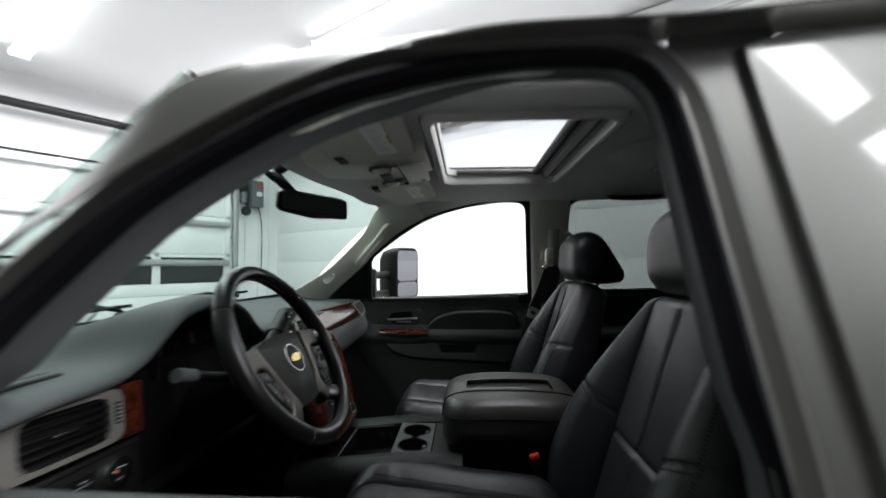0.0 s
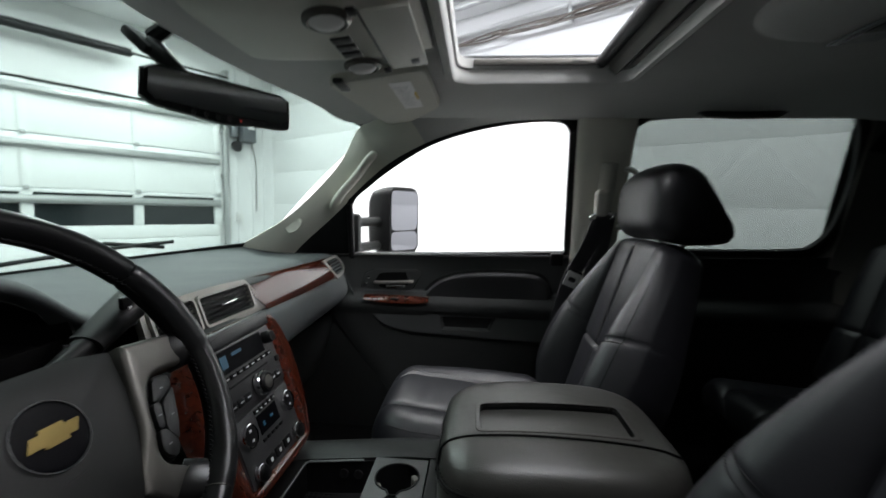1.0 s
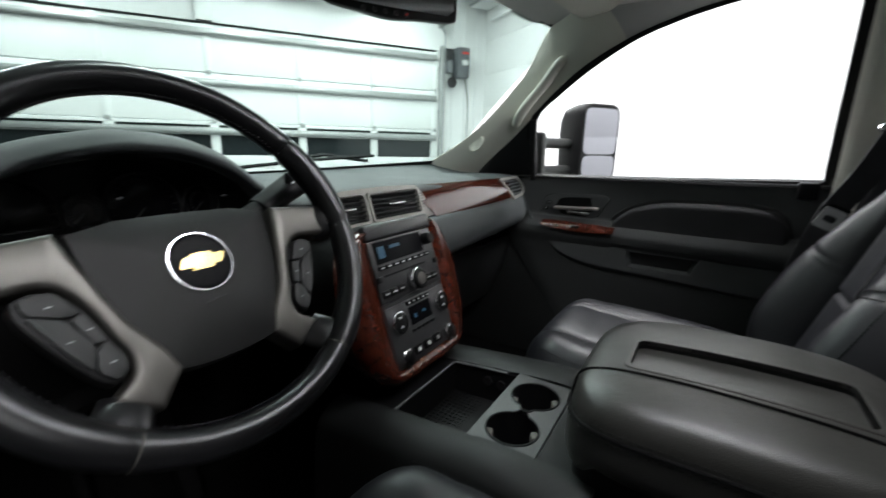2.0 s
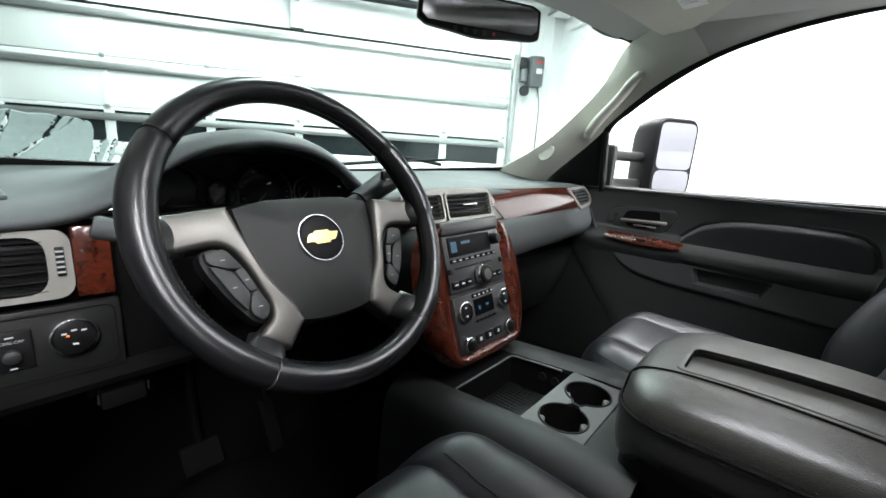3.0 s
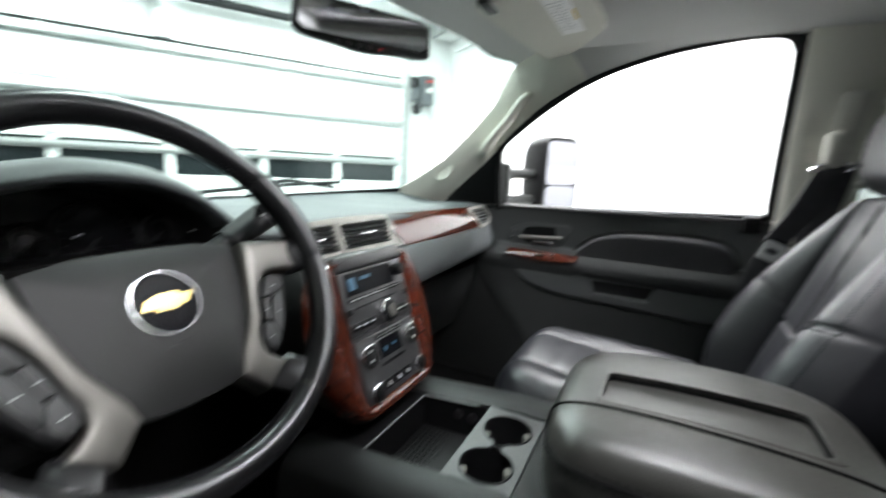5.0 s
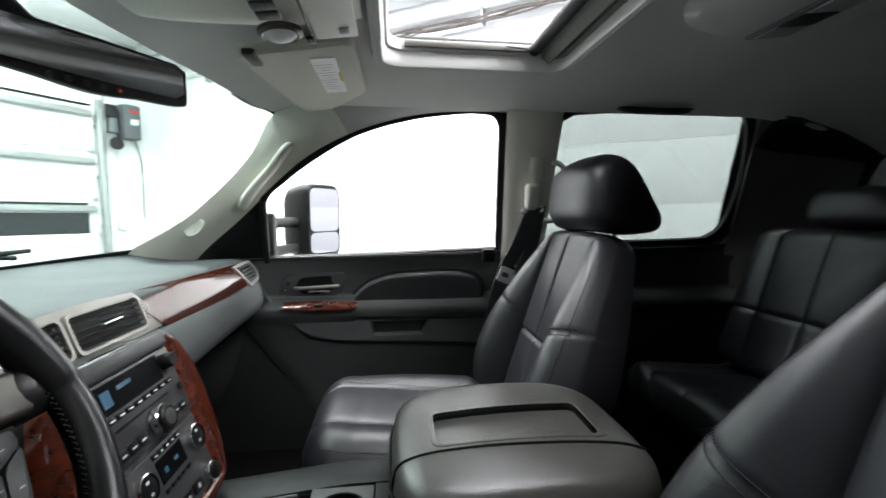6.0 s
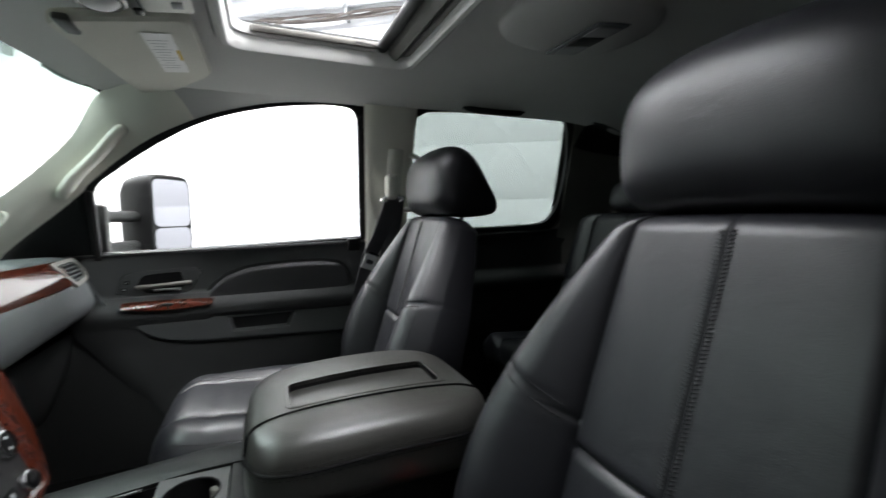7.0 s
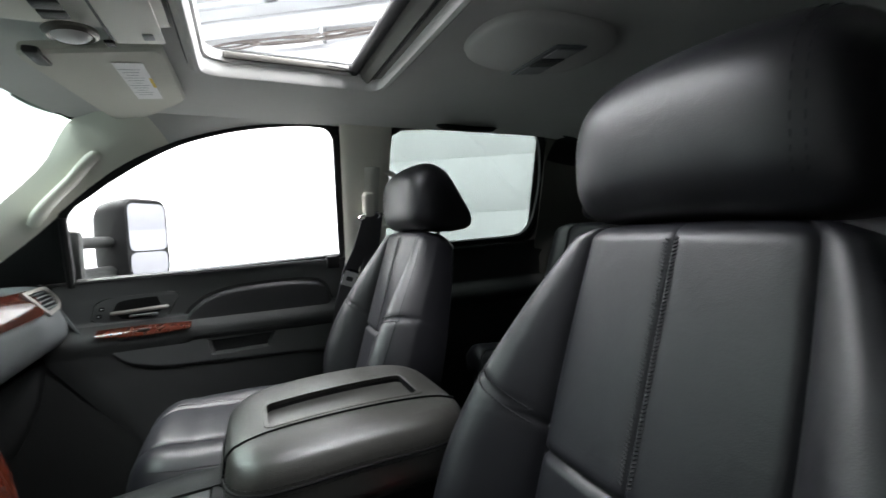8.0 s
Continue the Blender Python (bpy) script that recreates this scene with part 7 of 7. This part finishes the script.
def build_overhead():
    o = thing("overhead_console", "grey overhead console with map lights and switches", "overhead console", at=(-0.12, 0, 1.7))

    def shell(u, v):
        a = -1 + 2 * v
        x = -0.33 + 0.35 * u
        w = 0.175 - 0.03 * (1 - u)
        drop = 0.052 * math.sin(math.pi * min(1, 0.1 + 0.9 * u) * 0.95) ** 0.5 * (1 - abs(a) ** 7)
        return Vector((x, w * a, liner_z(x, 0.1) + 0.002 - drop))
    part("shell", surf(shell, 28, 32, 0.006), BEIGE, o, "light grey console shell")
    m = axes((-0.09, 0, 1.6485), (0, 1, 0), (1, 0, 0.12))
    if (m.to_3x3() @ Vector((0, 0, 1))).z > 0:
        m = axes((-0.09, 0, 1.6485), (0, -1, 0), (1, 0, 0.12))
    for x in (-0.098, 0.098):
        f = m @ Matrix.Translation((x, -0.02, 0.0))
        l = part("map_light", lathe([(0.036, -0.004), (0.036, 0.002), (0.03, 0.006), (0.026, 0.004)], f, 28), SILVER, o, "satin grey map light bezel")
        part("lens", lathe([(0.027, 0.003), (0.02, 0.009), (0.01, 0.012), (0, 0.013)], f, 24), PAPER, l, "frosted lens")
        part("switch", plate(m @ Matrix.Translation((x * 1.25, 0.024, 0.002)), 0.022, 0.014, 0.005, 0.003), BLACK, o, "small black switch")
    door = part("compartment_door", plate(m @ Matrix.Translation((0, 0.07, 0.002)), 0.24, 0.07, 0.004, 0.006), BEIGE, o, "light grey compartment door")
    part("latch", plate(m @ Matrix.Translation((0.09, 0.084, 0.006)), 0.022, 0.016, 0.002, 0.002), INK, door)
    part("panel_gap", plate(m @ Matrix.Translation((0, 0.03, 0.0015)), 0.25, 0.004, 0.002, 0.0005), TRIM_DARK, o)
    for x in (-0.03, 0.0, 0.03):
        part("switch", plate(m @ Matrix.Translation((x, -0.02, 0.0)), 0.024, 0.034, 0.005, 0.003), TRIM_DARK, o, "grey roof switch")
    d = thing("dome_light", "grey dome light housing on the headliner", "dome light", at=(0.75, 0, 1.7))
    part("housing", pillow((0.74, 0, 1.708), (0.17, 0.13, 0.034), 2.6, None, 18), LINER, d)
    m = axes((0.755, 0.0, 1.677), (0, -1, 0), (1, 0, 0.12))
    if (m.to_3x3() @ Vector((0, 0, 1))).z > 0:
        m = axes((0.755, 0.0, 1.677), (0, 1, 0), (1, 0, 0.12))
    part("lens_frame", plate(m, 0.165, 0.085, 0.006, 0.004), GREY_BOX, d)
    for x, mat in ((-0.05, INK), (0.0, TRIM_DARK), (0.05, INK)):
        part("lens", plate(m @ Matrix.Translation((x, 0, 0.006)), 0.045, 0.066, 0.003, 0.003), mat, d)
    for side in (1, -1):
        h = thing("roof_handle", "dark folding grab handle above the rear door", "grab handle", group="roof grab handles", at=(0.86, side * 0.55, 1.67))
        part("handle", tube(spline([(0.75, side * 0.567, 1.672), (0.77, side * 0.557, 1.66), (0.86, side * 0.553, 1.656), (0.95, side * 0.557, 1.66), (0.97, side * 0.567, 1.672)], 18), 0.011, 8), TRIM_DARK, h)
        for x in (0.755, 0.965):
            part("mount", rbox((x, side * 0.568, 1.672), (0.035, 0.03, 0.02), 0.006), TRIM_DARK, h)


def build_mirrors():
    r = thing("rear_view_mirror", "black interior mirror with small buttons below the glass", "mirror", at=(-0.345, 0.02, 1.56))
    m = axes((-0.347, 0.022, 1.562), (0.145, 0.22, -0.004), (0.045, -0.03, 1))
    out = smooth_loop([(-0.13, -0.02), (-0.128, 0.024), (-0.11, 0.034), (0.11, 0.034), (0.128, 0.026), (0.131, -0.018), (0.12, -0.032), (0.06, -0.036), (0.0, -0.042), (-0.06, -0.036), (-0.115, -0.03)], 4)
    bm = bmesh.new()
    loops = []
    for k, dz in ((0.75, -0.032), (0.94, -0.02), (1.0, -0.004), (1.0, 0.004), (0.97, 0.008)):
        loops.append([bm.verts.new(m @ Vector((p.x * k, p.y * k, dz))) for p in out])
    for p, q in zip(loops, loops[1:]):
        for i in range(len(p)):
            j = (i + 1) % len(p)
            bm.faces.new((p[i], p[j], q[j], q[i]))
    bm.faces.new(loops[0][::-1])
    bm.faces.new(loops[-1])
    part("housing", bm, BLACK, r)
    g = [m @ Vector((p.x, p.y, 0.0082)) for p in smooth_loop([(-0.121, -0.012), (-0.119, 0.024), (-0.105, 0.029), (0.105, 0.029), (0.12, 0.022), (0.122, -0.012), (0.11, -0.022), (-0.11, -0.022)], 3)]
    part("glass", slab(g, 0.0012, m.to_3x3() @ Vector((0, 0, 1))), MIRROR, r, "mirror glass", smooth=False)
    for i in range(5):
        part("button", lathe([(0.0045, 0.008), (0.004, 0.0105), (0, 0.0105)], m @ Matrix.Translation((-0.052 + 0.02 * i, -0.031, 0)), 14), TRIM_DARK, r)
    part("lamp_dot", lathe([(0.002, 0.0105), (0, 0.0112)], m @ Matrix.Translation((0.028, -0.031, 0)), 10), RED_DOT, r, "tiny red light")
    part("arm", tube([m @ Vector((0, 0.005, -0.03)), (-0.41, 0.0, 1.6), (-0.465, 0.0, 1.655)], [0.012, 0.014, 0.018], 10), BLACK, r)
    part("mount", rbox((-0.475, 0, 1.655), (0.02, 0.055, 0.06), 0.008, Euler((0, radians(-48), 0)).to_matrix()), BLACK, r)
    part("wire_cover", tube([(-0.462, 0.0, 1.665), (-0.42, 0.0, 1.69)], 0.014, 8), BLACK, r)
    for side in (1, -1):
        if side < 0:
            continue
        s = thing("towing_mirror", "black towing mirror on two arms with split glass", "door mirror", at=(-0.26, side * 1.16, 1.32))
        mm = axes((-0.217, side * 1.165, 1.321), (0.54, 0.84, 0), (0, 0.0, 1)) @ Matrix.Diagonal((1.03, 0.94, 0.94, 1))
        ol = rect_loop(0.184, 0.31, 0.045, 7)
        bm = bmesh.new()
        loops = []
        for k, dz, sh in ((0.7, -0.13, -0.03), (0.92, -0.1, -0.022), (1.04, -0.05, -0.006), (1.05, 0.0, 0.0), (1.0, 0.008, 0.0), (0.97, 0.003, 0)):
            loops.append([bm.verts.new(mm @ Vector((p.x * k + sh, p.y * (k if k > 0.95 else k * 1.03), dz))) for p in ol])
        for p, q in zip(loops, loops[1:]):
            for i in range(len(p)):
                j = (i + 1) % len(p)
                bm.faces.new((p[i], p[j], q[j], q[i]))
        bm.faces.new(loops[0][::-1])
        bm.faces.new(loops[-1])
        part("housing", bm, BLACK, s, "black grained plastic housing")
        up = [mm @ Vector((p.x, p.y, 0.0042)) for p in rect_loop(0.166, 0.188, 0.03, c=(0.003, 0.05))]
        lo = [mm @ Vector((p.x, p.y, 0.0042)) for p in rect_loop(0.166, 0.09, 0.03, c=(0.003, -0.0945))]
        part("glass", slab(up, 0.002, mm.to_3x3() @ Vector((0, 0, 1))), TOW_MIRROR, s, "large upper mirror glass", smooth=False)
        part("glass", slab(lo, 0.002, mm.to_3x3() @ Vector((0, 0, 1))), TOW_MIRROR, s, "small wide-angle mirror glass", smooth=False)
        for z in (1.318, 1.213):
            part("arm", tube([(-0.37, side * 0.86, z), (-0.37, side * 0.98, z), (-0.31, side * 1.14, z)], [0.028, 0.025, 0.025], 12, flat=0.8), TRIM_DARK, s)
        part("foot", rbox((-0.375, side * 0.85, 1.27), (0.1, 0.04, 0.17), 0.015), TRIM_DARK, s)


def build_wipers():
    for k, (u0, u1) in enumerate(((0.2, 0.52), (0.5, 0.86))):
        w = thing("wiper", "black windshield wiper resting at the base of the glass", "wiper", group="wipers", at=windshield_point(u0, 0))
        pts = [windshield_point(u0 + (u1 - u0) * t, 0.015 + 0.05 * math.sin(math.pi * t * 0.5)) + Vector((-0.018, 0, 0.008)) for t in [i / 14 for i in range(15)]]
        part("blade", tube(pts, 0.006, 6), RUBBER, w)
        part("arm", tube([pts[-1] + Vector((-0.05, 0.02, -0.02)), pts[10] + Vector((-0.02, 0, 0.012)), pts[7] + Vector((-0.008, 0, 0.01))], 0.007, 6), BLACK, w)
    c = tagged(part("cowl", surf(lambda u, v: windshield_point(v, 0) + Vector((-0.012 - 0.18 * u, 0, -0.02 - 0.01 * u)), 6, 20, 0.006), BLACK, None), "black plastic cowl below the windshield", "cowl", kind="structure")


build_dash()
build_console()
build_visor(1, "grey passenger sun visor with a white sticker")
build_visor(-1, "grey driver's sun visor with a white sticker")
build_overhead()
build_mirrors()
build_wipers()
